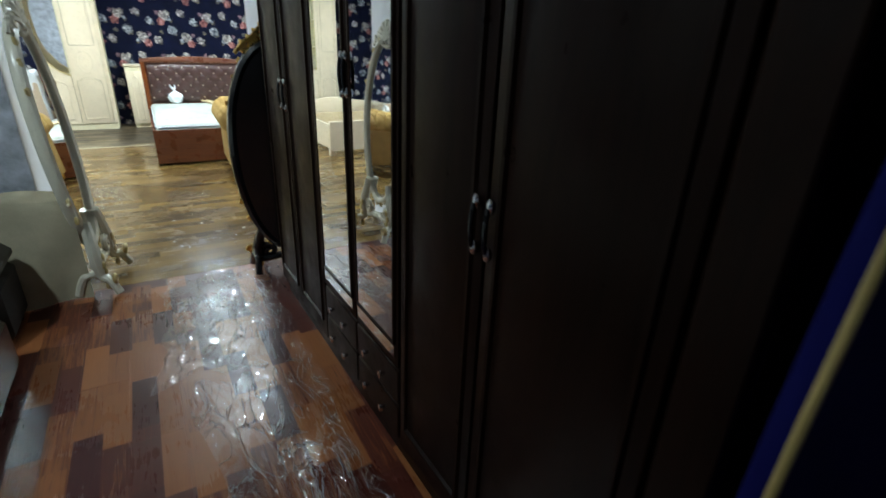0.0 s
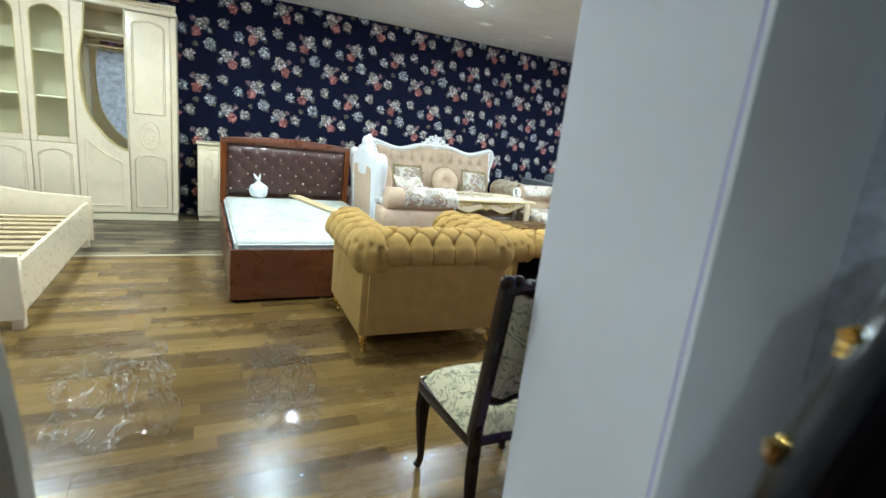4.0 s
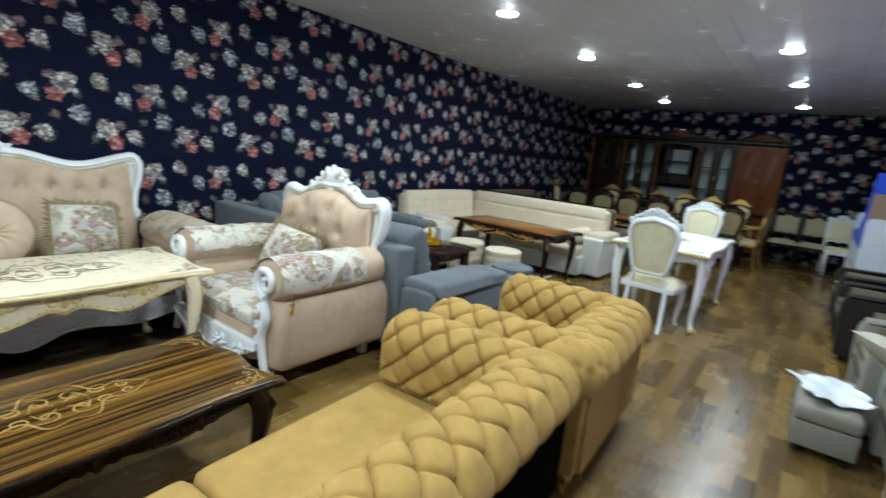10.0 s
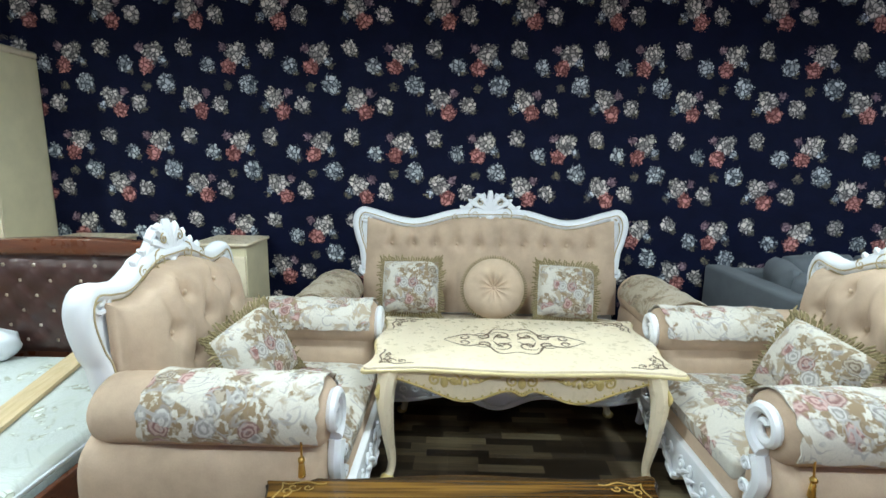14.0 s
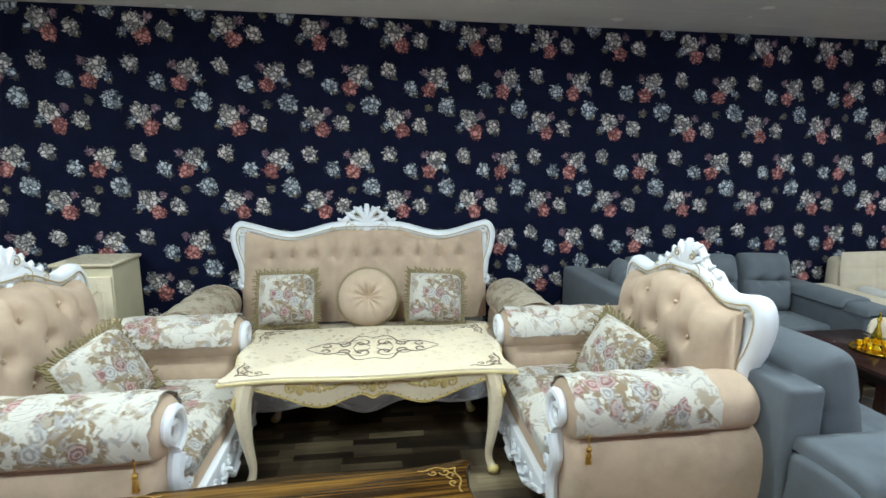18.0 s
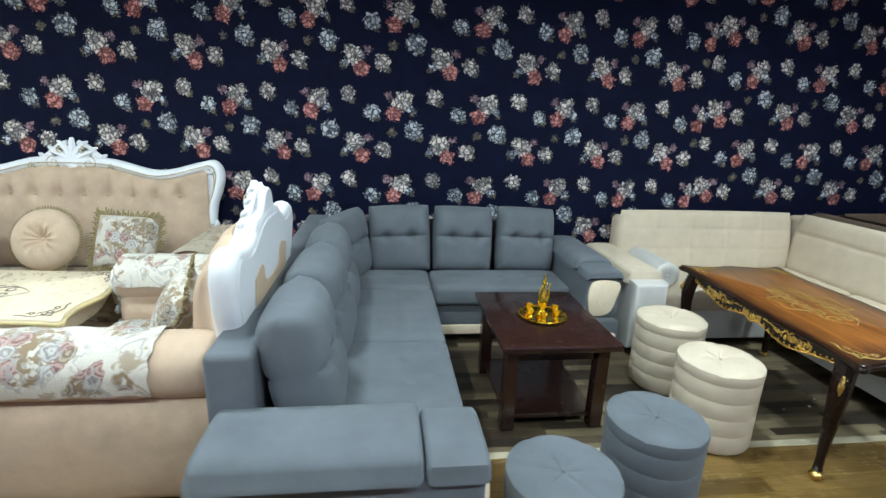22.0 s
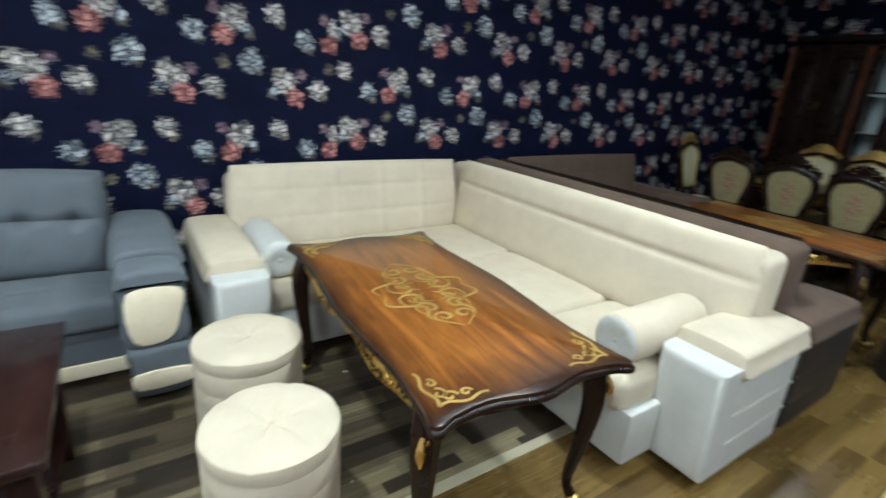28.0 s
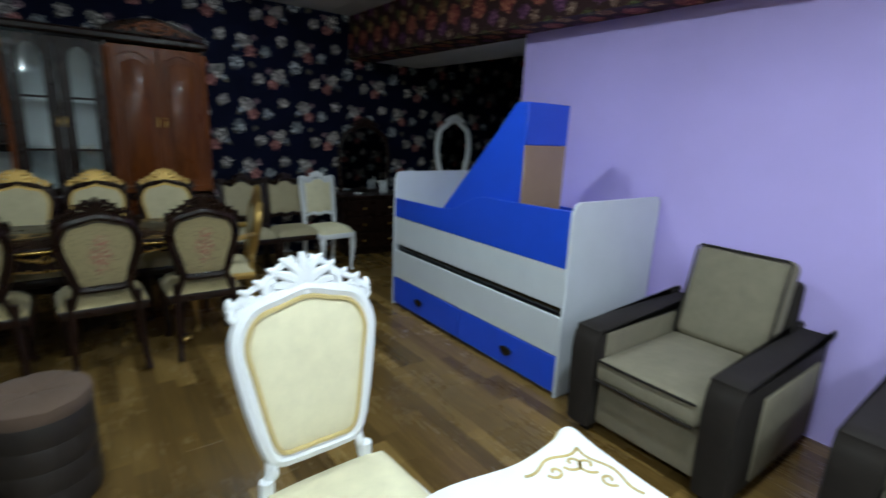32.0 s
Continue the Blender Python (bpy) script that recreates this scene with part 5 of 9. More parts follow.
# ---- chesterfield set ----
def chesterfield(name, label, category, W, m, back_mat, group="", seats=1):
    """Rolled arms and back of one height, quilted; front to -y, back at y = 0."""
    t = thing(name, label, category, m, group)
    D, H, r = 0.89, 0.755, 0.115
    # inner face upwards, over the roll, down its outer side
    prof = [(0.0, 0.40), (0.0, 0.60)] + [(0.06 - 0.06 * math.cos(a) + (r - 0.06) * (1 - math.cos(a)), 0.64 + 0.115 * math.sin(a)) for a in np.linspace(0, math.pi, 9)] + [(0.20, 0.56)]
    cover = B()
    btn = []
    mback = pose(0, -0.23, 0)
    btn += tufted(cover, prof, W - 0.17, 0.15, 0.052, 16, mback, pleats=0.86)
    back = part("back_cover", cover, m_ochre, t, "button-quilted ochre velvet", 1.4)
    studs("button", btn, 0.013, m_button, back)
    bm = B()
    box(bm, -W / 2 + 0.06, W / 2 - 0.06, -0.16, -0.015, 0.13, 0.64, 0.015, 2)
    part("back_frame", bm, m_ochre, t)
    bm = B()
    box(bm, -W / 2 + 0.07, W / 2 - 0.07, -0.012, 0.004, 0.14, 0.60, 0.004, 1)
    part("rear_cloth", bm, back_mat, t, "plain rear cover")
    for s in (-1, 1):
        bm = B()
        q = B()
        bmesh.ops.create_uvsphere(q, u_segments=48, v_segments=28, radius=1.0)
        for v in q.verts:
            a, z = math.atan2(v.co.y, v.co.x), v.co.z
            f = 4 * a / math.pi + (0.5 if z > 0.42 else 0.0)
            f = abs(f - round(f))
            k = 1 - 0.10 * math.exp(-f / 0.06) * max(0.0, 1 - abs(z)) ** 0.3 - 0.13 * math.exp(-(f * f + (z - 0.42) ** 2) / 0.016) - 0.12 * math.exp(-(v.co.x ** 2 + v.co.y ** 2) / 0.02) * (z > 0)
            v.co = v.co * k
        join(bm, q, pose(s * (W / 2 - 0.115), -0.115, 0.645) @ Matrix.Diagonal((0.162, 0.162, 0.156, 1)))
        blob(bm, (s * (W / 2 - 0.23), -0.23, 0.60), (0.085, 0.085, 0.15), 14)
        part("corner_roll", bm, m_ochre, back, "", 1.4)
        bm = B()
        ma = pose(s * (W / 2 - 0.23), -0.085 - (D - 0.115) / 2, 0, 0, 0, -90 * s)
        bt = tufted(bm, prof, D - 0.115, 0.15, 0.052, 16, ma, pleats=0.86)
        arm = part("arm_cover", bm, m_ochre, t, "button-quilted ochre velvet", 1.4)
        studs("button", bt, 0.013, m_button, arm)
        bm = B()
        xa, xb = sorted((s * (W / 2 - 0.20), s * (W / 2 - 0.03)))
        box(bm, xa, xb, -D + 0.05, -0.02, 0.13, 0.64, 0.015, 2)
        part("arm_frame", bm, m_ochre, arm)
        bm = B()
        lathe(bm, [(0.001, -0.012), (0.07, -0.012), (0.112, -0.006), (0.118, 0.02), (0.10, 0.03)], 24, pose(s * (W / 2 - 0.115), -D + 0.05, 0.64, 90))
        xa, xb = sorted((s * (W / 2 - 0.22), s * (W / 2 - 0.03)))
        box(bm, xa, xb, -D + 0.035, -D + 0.06, 0.13, 0.60, 0.012, 2)
        part("arm_front", bm, m_ochre, arm)
    bm = B()
    box(bm, -W / 2 + 0.05, W / 2 - 0.05, -D + 0.04, -0.15, 0.12, 0.30, 0.02, 2)
    part("seat_base", bm, m_ochre, t)
    iw = W - 0.48
    for k in range(seats):
        bm = B()
        x0 = -iw / 2 + iw * k / seats
        box(bm, x0 + 0.004, x0 + iw / seats - 0.004, -D + 0.03, -0.22, 0.29, 0.44, 0.045, 3)
        part("seat_cushion", bm, m_ochre, t)
    for sx in (-1, 1):
        for y in (-D + 0.10, -0.07):
            bm = B()
            cabriole(bm, sx * (W / 2 - 0.09), y, 0.14, sx * 0.045, 0.03 if y > -0.3 else -0.03, 0.022)
            blob(bm, (sx * (W / 2 - 0.085), y, 0.115), (0.04, 0.03, 0.025), 8)
            part("foot", bm, m_gold, t, "gilt claw foot")
    return t


chesterfield("chesterfield_armchair", "ochre velvet button-quilted armchair on gilt feet", "armchair", 1.06, pose(-1.92, -4.47, 0, 0, 0, 178), m_ochre, "chesterfield armchairs")
chesterfield("chesterfield_armchair", "ochre velvet button-quilted armchair next to the sofa", "armchair", 1.06, pose(1.73, -4.0, 0, 0, 0, 183) @ Matrix.Diagonal((1, 1, 0.92, 1)), m_ochre, "chesterfield armchairs")
chesterfield("chesterfield_sofa", "ochre velvet button-quilted sofa with black cloth behind", "sofa", 2.32, pose(0.02, -4.05, 0, 0, 0, 183.5) @ Matrix.Diagonal((1, 1, 0.895, 1)), m_black_cloth, "", 2)


# ---- grey corner sofa ----
def back_cushion(bm, w, h, d, m):
    pad(bm, w - 0.012, h, d, 26, 26, 5, dips=[(-w * 0.2, 0.02), (w * 0.2, 0.02)], dip=0.045, dip_r=0.04, m=m, seams_y=(0.02,), seam=0.022)


def padded_arm(t, m, w, l, h, mat, panel, out=1):
    """A soft armrest in two tiers with ivory insets at its front; runs to -y from y = 0, its outer side to x * out."""
    bm = B()
    q = smooth_line([(-w / 2, 0.29), (w / 2, 0.29), (w / 2 + 0.012, h - 0.14), (w / 2 + 0.012, h - 0.05), (w / 2 - 0.03, h), (-w / 2 + 0.03, h + 0.004), (-w / 2 - 0.012, h - 0.05), (-w / 2 - 0.012, h - 0.14)], 3, True)
    slab(bm, q, -l, 0, 0.03, 3, m)
    arm = part("armrest", bm, mat, t)
    bm = B()
    pad_line = smooth_line([(-w / 2 - 0.012, h - 0.03), (w / 2 + 0.02, h - 0.03), (w / 2 + 0.032, h + 0.015), (w / 2 - 0.02, h + 0.058), (-w / 2 + 0.03, h + 0.062), (-w / 2 - 0.022, h + 0.015)], 3, True)
    slab(bm, pad_line, -l + 0.20, -0.02, 0.028, 4, m)
    part("arm_pad", bm, mat, arm)
    bm = B()
    front = smooth_line([(-w / 2, h - 0.04), (w / 2, h - 0.04), (w / 2 + 0.022, h - 0.01), (w / 2 - 0.02, h + 0.036), (-w / 2 + 0.02, h + 0.036), (-w / 2 - 0.018, h - 0.01)], 3, True)
    slab(bm, front, -l - 0.012, -l + 0.195, 0.022, 3, m)
    part("arm_front_roll", bm, mat, arm)
    bm = B()
    low = smooth_line([(-w / 2 + 0.01, 0.055), (w / 2 - 0.01, 0.055), (w / 2 + 0.03, 0.11), (w / 2 + 0.035, 0.20), (w / 2, 0.285), (-w / 2, 0.285), (-w / 2 - 0.006, 0.20), (-w / 2 - 0.006, 0.11)], 3, True)
    slab(bm, low, -l - 0.015, 0, 0.03, 3, m)
    part("lower_band", bm, mat, arm)
    bm = B()
    o = smooth_line([(-w * 0.40, h - 0.27), (w * 0.20, h - 0.275), (w * 0.42, h - 0.17), (w * 0.46, h - 0.05), (-w * 0.42, h - 0.05)], 4, True)
    slab(bm, [(x, z) for x, z in o], -l - 0.014, -l + 0.01, 0.005, 2, m)
    part("panel", bm, panel, arm, "ivory lacquered inset panel")
    bm = B()
    slab(bm, smooth_line([(-w * 0.44, 0.105), (w * 0.44, 0.105), (w * 0.52, 0.14), (w * 0.44, 0.18), (-w * 0.44, 0.18)], 3, True), -l - 0.028, -l + 0.01, 0.005, 2, m)
    part("lower_panel", bm, panel, arm, "ivory lacquered strip")
    return arm


gs = thing("corner_sofa", "blue-grey suede corner sofa with ivory plinth and loose cushions", "sofa")
bm = B()
box(bm, 1.78, 2.62, -2.50, -0.10, 0.10, 0.30, 0.015)
part("base", bm, m_grey, gs)
bm = B()
box(bm, 2.62, 3.70, -0.75, -0.10, 0.10, 0.30, 0.015)
part("base", bm, m_grey, gs)
bm = B()
box(bm, 2.624, 2.635, -2.50, -0.77, 0.055, 0.125, 0.004)
part("plinth", bm, m_cream_lac, gs, "ivory lacquered plinth strip")
bm = B()
box(bm, 2.66, 3.70, -0.772, -0.755, 0.055, 0.125, 0.004)
part("plinth", bm, m_cream_lac, gs, "ivory lacquered plinth strip")
for x0, x1, y0, y1 in ((2.0, 2.66, -2.49, -1.62), (2.0, 2.66, -1.615, -0.80), (2.0, 2.66, -0.795, -0.36), (2.665, 3.69, -0.79, -0.36)):
    bm = B()
    box(bm, x0, x1, y0, y1, 0.28, 0.425, 0.035, 3)
    nx, ny = int((x1 - x0) / 0.29), int((y1 - y0) / 0.29)
    pad(bm, x1 - x0 - 0.03, y1 - y0 - 0.03, 0.022, 24, 24, 6, dips=[(-(x1 - x0) / 2 + (i + 1) * (x1 - x0) / (nx + 1), -(y1 - y0) / 2 + (j + 1) * (y1 - y0) / (ny + 1)) for i in range(nx) for j in range(ny)], dip=0.012, dip_r=0.03, back=False,
        seams_x=[-(x1 - x0) / 2 + (i + 1) * (x1 - x0) / (nx + 1) for i in range(nx)], seams_y=[-(y1 - y0) / 2 + (j + 1) * (y1 - y0) / (ny + 1) for j in range(ny)], seam=0.006, m=pose((x0 + x1) / 2, (y0 + y1) / 2, 0.418) @ LIE)
    part("seat_cushion", bm, m_grey, gs)
bm = B()
box(bm, 1.70, 1.87, -2.49, -0.06, 0.10, 0.80, 0.025, 3)
part("back_frame", bm, m_grey, gs)
bm = B()
box(bm, 1.87, 3.70, -0.18, -0.06, 0.10, 0.78, 0.025, 3)
part("back_frame", bm, m_grey, gs)
for y, turn in ((-2.19, 2), (-1.62, -2), (-1.06, 3)):
    bm = B()
    back_cushion(bm, 0.555, 0.53, 0.135, pose(2.00, y, 0.655, 0, 0, 90 + turn) @ pose(0, 0, 0, -13, turn * 0.6))
    part("back_cushion", bm, m_grey, gs)
bm = B()
back_cushion(bm, 0.58, 0.52, 0.10, pose(2.04, -0.53, 0.655, 0, 0, 68) @ pose(0, 0, 0, -10))
part("back_cushion", bm, m_grey, gs)
for x, turn in ((2.435, -3), (2.94, 1.5), (3.45, 3)):
    bm = B()
    back_cushion(bm, 0.495, 0.53, 0.125, pose(x, -0.285, 0.66, 0, 0, turn) @ pose(0, 0, 0, -12, turn))
    part("back_cushion", bm, m_grey, gs)
padded_arm(gs, pose(3.82, -0.10, 0), 0.22, 0.94, 0.60, m_grey, m_cream_lac)
padded_arm(gs, pose(1.72, -2.645, 0, 0, 0, 90), 0.29, 0.92, 0.55, m_grey, m_cream_lac)
bm = B()
for x, y in ((1.85, -2.66), (2.5, -2.66), (1.85, -0.2), (3.82, -0.93), (3.82, -0.2), (2.5, -0.6)):
    box(bm, x - 0.03, x + 0.03, y - 0.03, y + 0.03, 0, 0.10, 0.005, 1)
part("feet", bm, m_black, gs)


# ---- poufs ----
def pouf(mat, label, x, y, r, h, group, lower=None):
    t = thing("pouf", label, "pouf", pose(x, y, 0, 0, 0, random.uniform(0, 90)), group)
    prof = [(r * 0.90, 0.0), (r * 0.97, 0.012)]
    for k in range(4):
        z0, z1 = 0.02 + (h - 0.08) * k / 4, 0.02 + (h - 0.08) * (k + 1) / 4
        prof += [(r * 0.982, z0), (r * 0.996, z0 + 0.010), (r, (z0 + z1) / 2), (r * 0.996, z1 - 0.010), (r * 0.982, z1)]
    bm = B()
    lathe(bm, prof, 36)
    part("body", bm, lower or mat, t)
    bm = B()
    q = B()
    rings = []
    seg = 48
    for j, (rr, z) in enumerate([(0.982, h - 0.06), (1.0, h - 0.052), (1.006, h - 0.02), (0.995, h - 0.005), (0.93, h + 0.003), (0.7, h + 0.008), (0.45, h + 0.009), (0.22, h + 0.005), (0.07, h - 0.003)]):
        ring = []
        for k in range(seg):
            a = 2 * math.pi * k / seg
            f = abs((k / 8) - round(k / 8))
            dz = -0.006 * math.exp(-(f / 0.09) ** 2) if j > 2 else 0
            ring.append(q.verts.new((r * rr * math.cos(a), r * rr * math.sin(a), z + dz)))
        rings.append(ring)
    for a, c in zip(rings, rings[1:]):
        for k in range(seg):
            q.faces.new((a[k], a[(k + 1) % seg], c[(k + 1) % seg], c[k]))
    q.faces.new(rings[-1])
    join(bm, q)
    top = part("top", bm, mat, t)
    bm = B()
    blob(bm, (0, 0, h - 0.001), (0.010, 0.010, 0.006), 10)
    part("button", bm, mat, top)
    return t


pouf(m_cream_suede, "cream suede round pouf beside the inlaid table", 4.057, -1.94, 0.205, 0.45, "cream poufs")
pouf(m_cream_suede, "cream suede round pouf beside the corner sofa", 4.11, -1.40, 0.205, 0.45, "cream poufs")
pouf(m_grey, "blue-grey suede round pouf by the low table", 3.44, -2.405, 0.20, 0.445, "grey poufs")
pouf(m_grey, "blue-grey suede round pouf by the sofa arm", 2.935, -2.69, 0.20, 0.445, "grey poufs")
pouf(m_brown_suede, "brown suede round pouf with a dark lower half", 7.45, -2.75, 0.185, 0.47, "brown poufs", m_brown_dark)

# ---- low table with the gold set ----
m_brown_gloss = timber("dark_brown_gloss", (0.014, 0.005, 0.004), (0.036, 0.013, 0.009), 0.22, 0.25, "Y")
t = thing("low_table", "dark red-brown wooden low table with a lower shelf", "table", pose(3.215, -1.525, 0))
bm = B()
box(bm, -0.315, 0.315, -0.40, 0.40, 0.485, 0.52, 0.008, 2)
part("tabletop", bm, m_brown_gloss, t)
for sx in (-1, 1):
    for sy in (-1, 1):
        bm = B()
        box(bm, sx * 0.245 - 0.035, sx * 0.245 + 0.035, sy * 0.30 - 0.035, sy * 0.30 + 0.035, 0, 0.487, 0.004, 1)
        part("leg", bm, m_brown_gloss, t)
for s in (-1, 1):
    bm = B()
    box(bm, s * 0.245 - 0.010, s * 0.245 + 0.010, -0.264, 0.264, 0.40, 0.485, 0.003, 1)
    part("skirt", bm, m_brown_gloss, t)
    bm = B()
    box(bm, -0.209, 0.209, s * 0.30 - 0.010, s * 0.30 + 0.010, 0.40, 0.485, 0.003, 1)
    part("skirt", bm, m_brown_gloss, t)
bm = B()
box(bm, -0.255, 0.255, -0.31, 0.31, 0.06, 0.085, 0.003, 1)
part("shelf", bm, m_brown_gloss, t)
TOPZ = 0.52
bm = B()
lathe(bm, [(0.001, 0.0), (0.10, 0.0), (0.115, 0.004), (0.135, 0.014), (0.138, 0.012), (0.118, 0.0), (0.001, -0.0006)][:5] + [(0.13, 0.017), (0.11, 0.007), (0.001, 0.006)], 32)
for k in range(18):
    a = 2 * math.pi * k / 18
    blob(bm, (0.134 * math.cos(a), 0.134 * math.sin(a), 0.014), (0.014, 0.014, 0.004), 6)
single("tray", bm, m_gold_bright, "round gold tray with a scalloped rim on the table", "tray", pose(3.22, -1.53, TOPZ))
bm = B()
lathe(bm, [(0.030, 0.0), (0.033, 0.006), (0.012, 0.03), (0.024, 0.06), (0.029, 0.085), (0.018, 0.125), (0.009, 0.155), (0.008, 0.185), (0.014, 0.194), (0.010, 0.21), (0.005, 0.222), (0.007, 0.23), (0.002, 0.245)], 20)
tube(bm, smooth_line([(0.024, 0, 0.07), (0.044, 0, 0.10), (0.042, 0, 0.15), (0.060, 0, 0.175)]), list(np.linspace(0.008, 0.004, 19)), 6)
tube(bm, smooth_line([(-0.024, 0, 0.06), (-0.042, 0, 0.09), (-0.038, 0, 0.15), (-0.010, 0, 0.178)]), 0.004, 6)
single("ewer", bm, m_gold_bright, "slender gold ewer standing on the tray", "ewer", pose(3.22, -1.52, TOPZ + 0.007, 0, 0, 35))
for k in range(6):
    a = 2 * math.pi * k / 6 + 0.3
    bm = B()
    lathe(bm, [(0.014, 0.0), (0.015, 0.003), (0.006, 0.012), (0.018, 0.025), (0.022, 0.045), (0.020, 0.047), (0.014, 0.028), (0.001, 0.022)], 14)
    single("cup", bm, m_gold_bright, "tiny gold cup standing on the tray", "cup", pose(3.22 + 0.085 * math.cos(a), -1.53 + 0.085 * math.sin(a), TOPZ + 0.007), "gold cups")


# ---- cream and brown corner sofas ----
def bolster(t, x, y, z, r, l, rz, mat, end):
    bm = B()
    m = pose(x, y, z, 0, 0, rz) @ Matrix.Rotation(radians(90), 4, "Y")
    lathe(bm, [(0.001, -l / 2 + 0.012), (r * 0.9, -l / 2 + 0.010), (r * 0.96, -l / 2 + 0.014), (r, -l / 2 + 0.03), (r, l / 2 - 0.03), (r * 0.96, l / 2 - 0.014), (r * 0.9, l / 2 - 0.010), (0.001, l / 2 - 0.012)], 28, m)
    roll = part("bolster", bm, mat, t)
    for s in (-1, 1):
        bm = B()
        g = B()
        rings = []
        for q, d in ((0.93, 0.010), (0.88, 0.004), (0.6, 0.0), (0.3, 0.004), (0.06, 0.012)):
            rings.append([g.verts.new((r * q * math.cos(a), r * q * math.sin(a), s * (l / 2 - d - 0.004 * (k % 5 == 0) * q))) for k, a in enumerate([2 * math.pi * k / 40 for k in range(40)])])
        for p0, p1 in zip(rings, rings[1:]):
            for k in range(40):
                g.faces.new((p0[k], p0[(k + 1) % 40], p1[(k + 1) % 40], p1[k]))
        g.faces.new(rings[-1])
        bmesh.ops.recalc_face_normals(g, faces=g.faces)
        join(bm, g, m)
        blob(bm, (0, 0, s * (l / 2 - 0.008)), (0.012, 0.012, 0.008), 8, m)
        part("bolster_end", bm, end, roll, "pleated round end")
    return roll


def corner_sofa(name, label, x0, x1, y_front, mat, side, arm_w=0.27, long_first=True, bol=True, h=0.90):
    """A corner sofa with a wing along the wall and one to -y, its back to +x (long_first) or -x."""
    t = thing(name, label, "sofa", None)
    s = 1 if long_first else -1
    xb = x1 if long_first else x0            # the outer side of the wing that stands out from the wall
    fx = lambda d: xb - s * d
    # bases
    a, c = sorted((fx(0.02), fx(0.85)))
    bm = B()
    box(bm, a, c, y_front + 0.20, -0.10, 0.06, 0.30, 0.015)
    part("base", bm, side, t)
    far = x0 + arm_w if long_first else x1 - arm_w
    a, c = sorted((fx(0.85), far))
    bm = B()
    box(bm, a, c, -0.93, -0.10, 0.06, 0.30, 0.015)
    part("base", bm, side, t)
    # seats
    wing = [(y_front + 0.24, (y_front - 0.95) / 2), ((y_front - 0.95) / 2, -0.95)]
    for y0, y1 in wing:
        a, c = sorted((fx(0.24), fx(0.88)))
        bm = B()
        box(bm, a, c, y0 + 0.003, y1 - 0.003, 0.28, 0.43, 0.04, 3)
        pad(bm, c - a - 0.03, y1 - y0 - 0.03, 0.022, 36, 44, 6, back=False, m=pose((a + c) / 2, (y0 + y1) / 2, 0.422) @ LIE)
        part("seat_cushion", bm, mat, t)
    a, c = sorted((fx(0.24), far))
    bm = B()
    box(bm, a, c, -0.945, -0.28, 0.28, 0.43, 0.04, 3)
    part("seat_cushion", bm, mat, t)
    # backs
    L = -y_front - 0.38
    bm = B()
    pad(bm, L + 0.012, 0.52, 0.05, 90, 36, 9, back=False, m=pose(fx(0.20), -0.22 - L / 2, 0.655, 0, 0, 90 * -s) @ pose(0, 0, 0, -9), seams_y=(0.09,), seam=0.012)
    part("back_cushion", bm, mat, t, "", 1.2)
    a, c = sorted((fx(0.0), fx(0.19)))
    bm = B()
    box(bm, a, c, y_front + 0.14, -0.08, 0.06, h, 0.05, 4)
    part("back_frame", bm, mat, t)
    a, c = sorted((fx(0.24), far + s * -0.02))
    wl = c - a
    bm = B()
    pad(bm, wl + 0.004, 0.52, 0.05, 90, 36, 9, back=False, m=pose(a + wl / 2, -0.24, 0.655) @ pose(0, 0, 0, -9), seams_y=(0.10, -0.07), seam=0.006, seams_x=(-wl * 0.3, -wl * 0.1, wl * 0.1, wl * 0.3))
    part("back_cushion", bm, mat, t, "", 1.2)
    bm = B()
    box(bm, a, c, -0.22, -0.06, 0.06, h - 0.02, 0.05, 4)
    part("back_frame", bm, mat, t)
    # arms
    def arm(m, l, w):
        bm = B()
        slab(bm, [(-w / 2, 0.05), (w / 2, 0.05), (w / 2, 0.54), (-w / 2, 0.54)], -l, 0, 0.035, 3, m)
        am = part("armrest", bm, side, t, "armrest with smooth sides")
        bm = B()
        prof = smooth_line([(-w / 2 - 0.002, 0.49), (w / 2 + 0.002, 0.49), (w / 2 + 0.004, 0.56), (w / 2 - 0.03, 0.598), (-w / 2 + 0.03, 0.598), (-w / 2 - 0.004, 0.56)], 3, True)
        slab(bm, prof, -l + 0.11, 0.0, 0.02, 2, m)
        part("arm_pad", bm, mat, am)
        bm = B()
        for z in (0.19, 0.32):
            box(bm, -w / 2 - 0.002, w / 2 + 0.002, -l + 0.14, -0.01, z, z + 0.006, 0.002, 1, m)
        part("seam", bm, side, am)
        return am
    arm(pose(fx(0.0), y_front + 0.13, 0, 0, 0, -90 * s if s > 0 else 90), 0.66, 0.27)
    arm(pose((far + (x0 if long_first else x1)) / 2, -0.12, 0), 0.93, arm_w)
    if bol:
        bolster(t, fx(0.55), y_front + 0.37, 0.535, 0.105, 0.52, 0, mat, side)
        bolster(t, far + s * 0.10, -0.60, 0.53, 0.10, 0.50, 90, side, side)
    else:
        bolster(t, fx(0.35), y_front + 0.36, 0.60, 0.12, 0.30, 0, mat, mat)
    bm = B()
    for x, y in ((fx(0.08), y_front + 0.3), (fx(0.75), y_front + 0.3), (fx(0.08), -0.2), (far, -0.8), (far, -0.2)):
        box(bm, x - 0.03, x + 0.03, y - 0.03, y + 0.03, 0, 0.07, 0.004, 1)
    part("feet", bm, m_black, t)
    return t


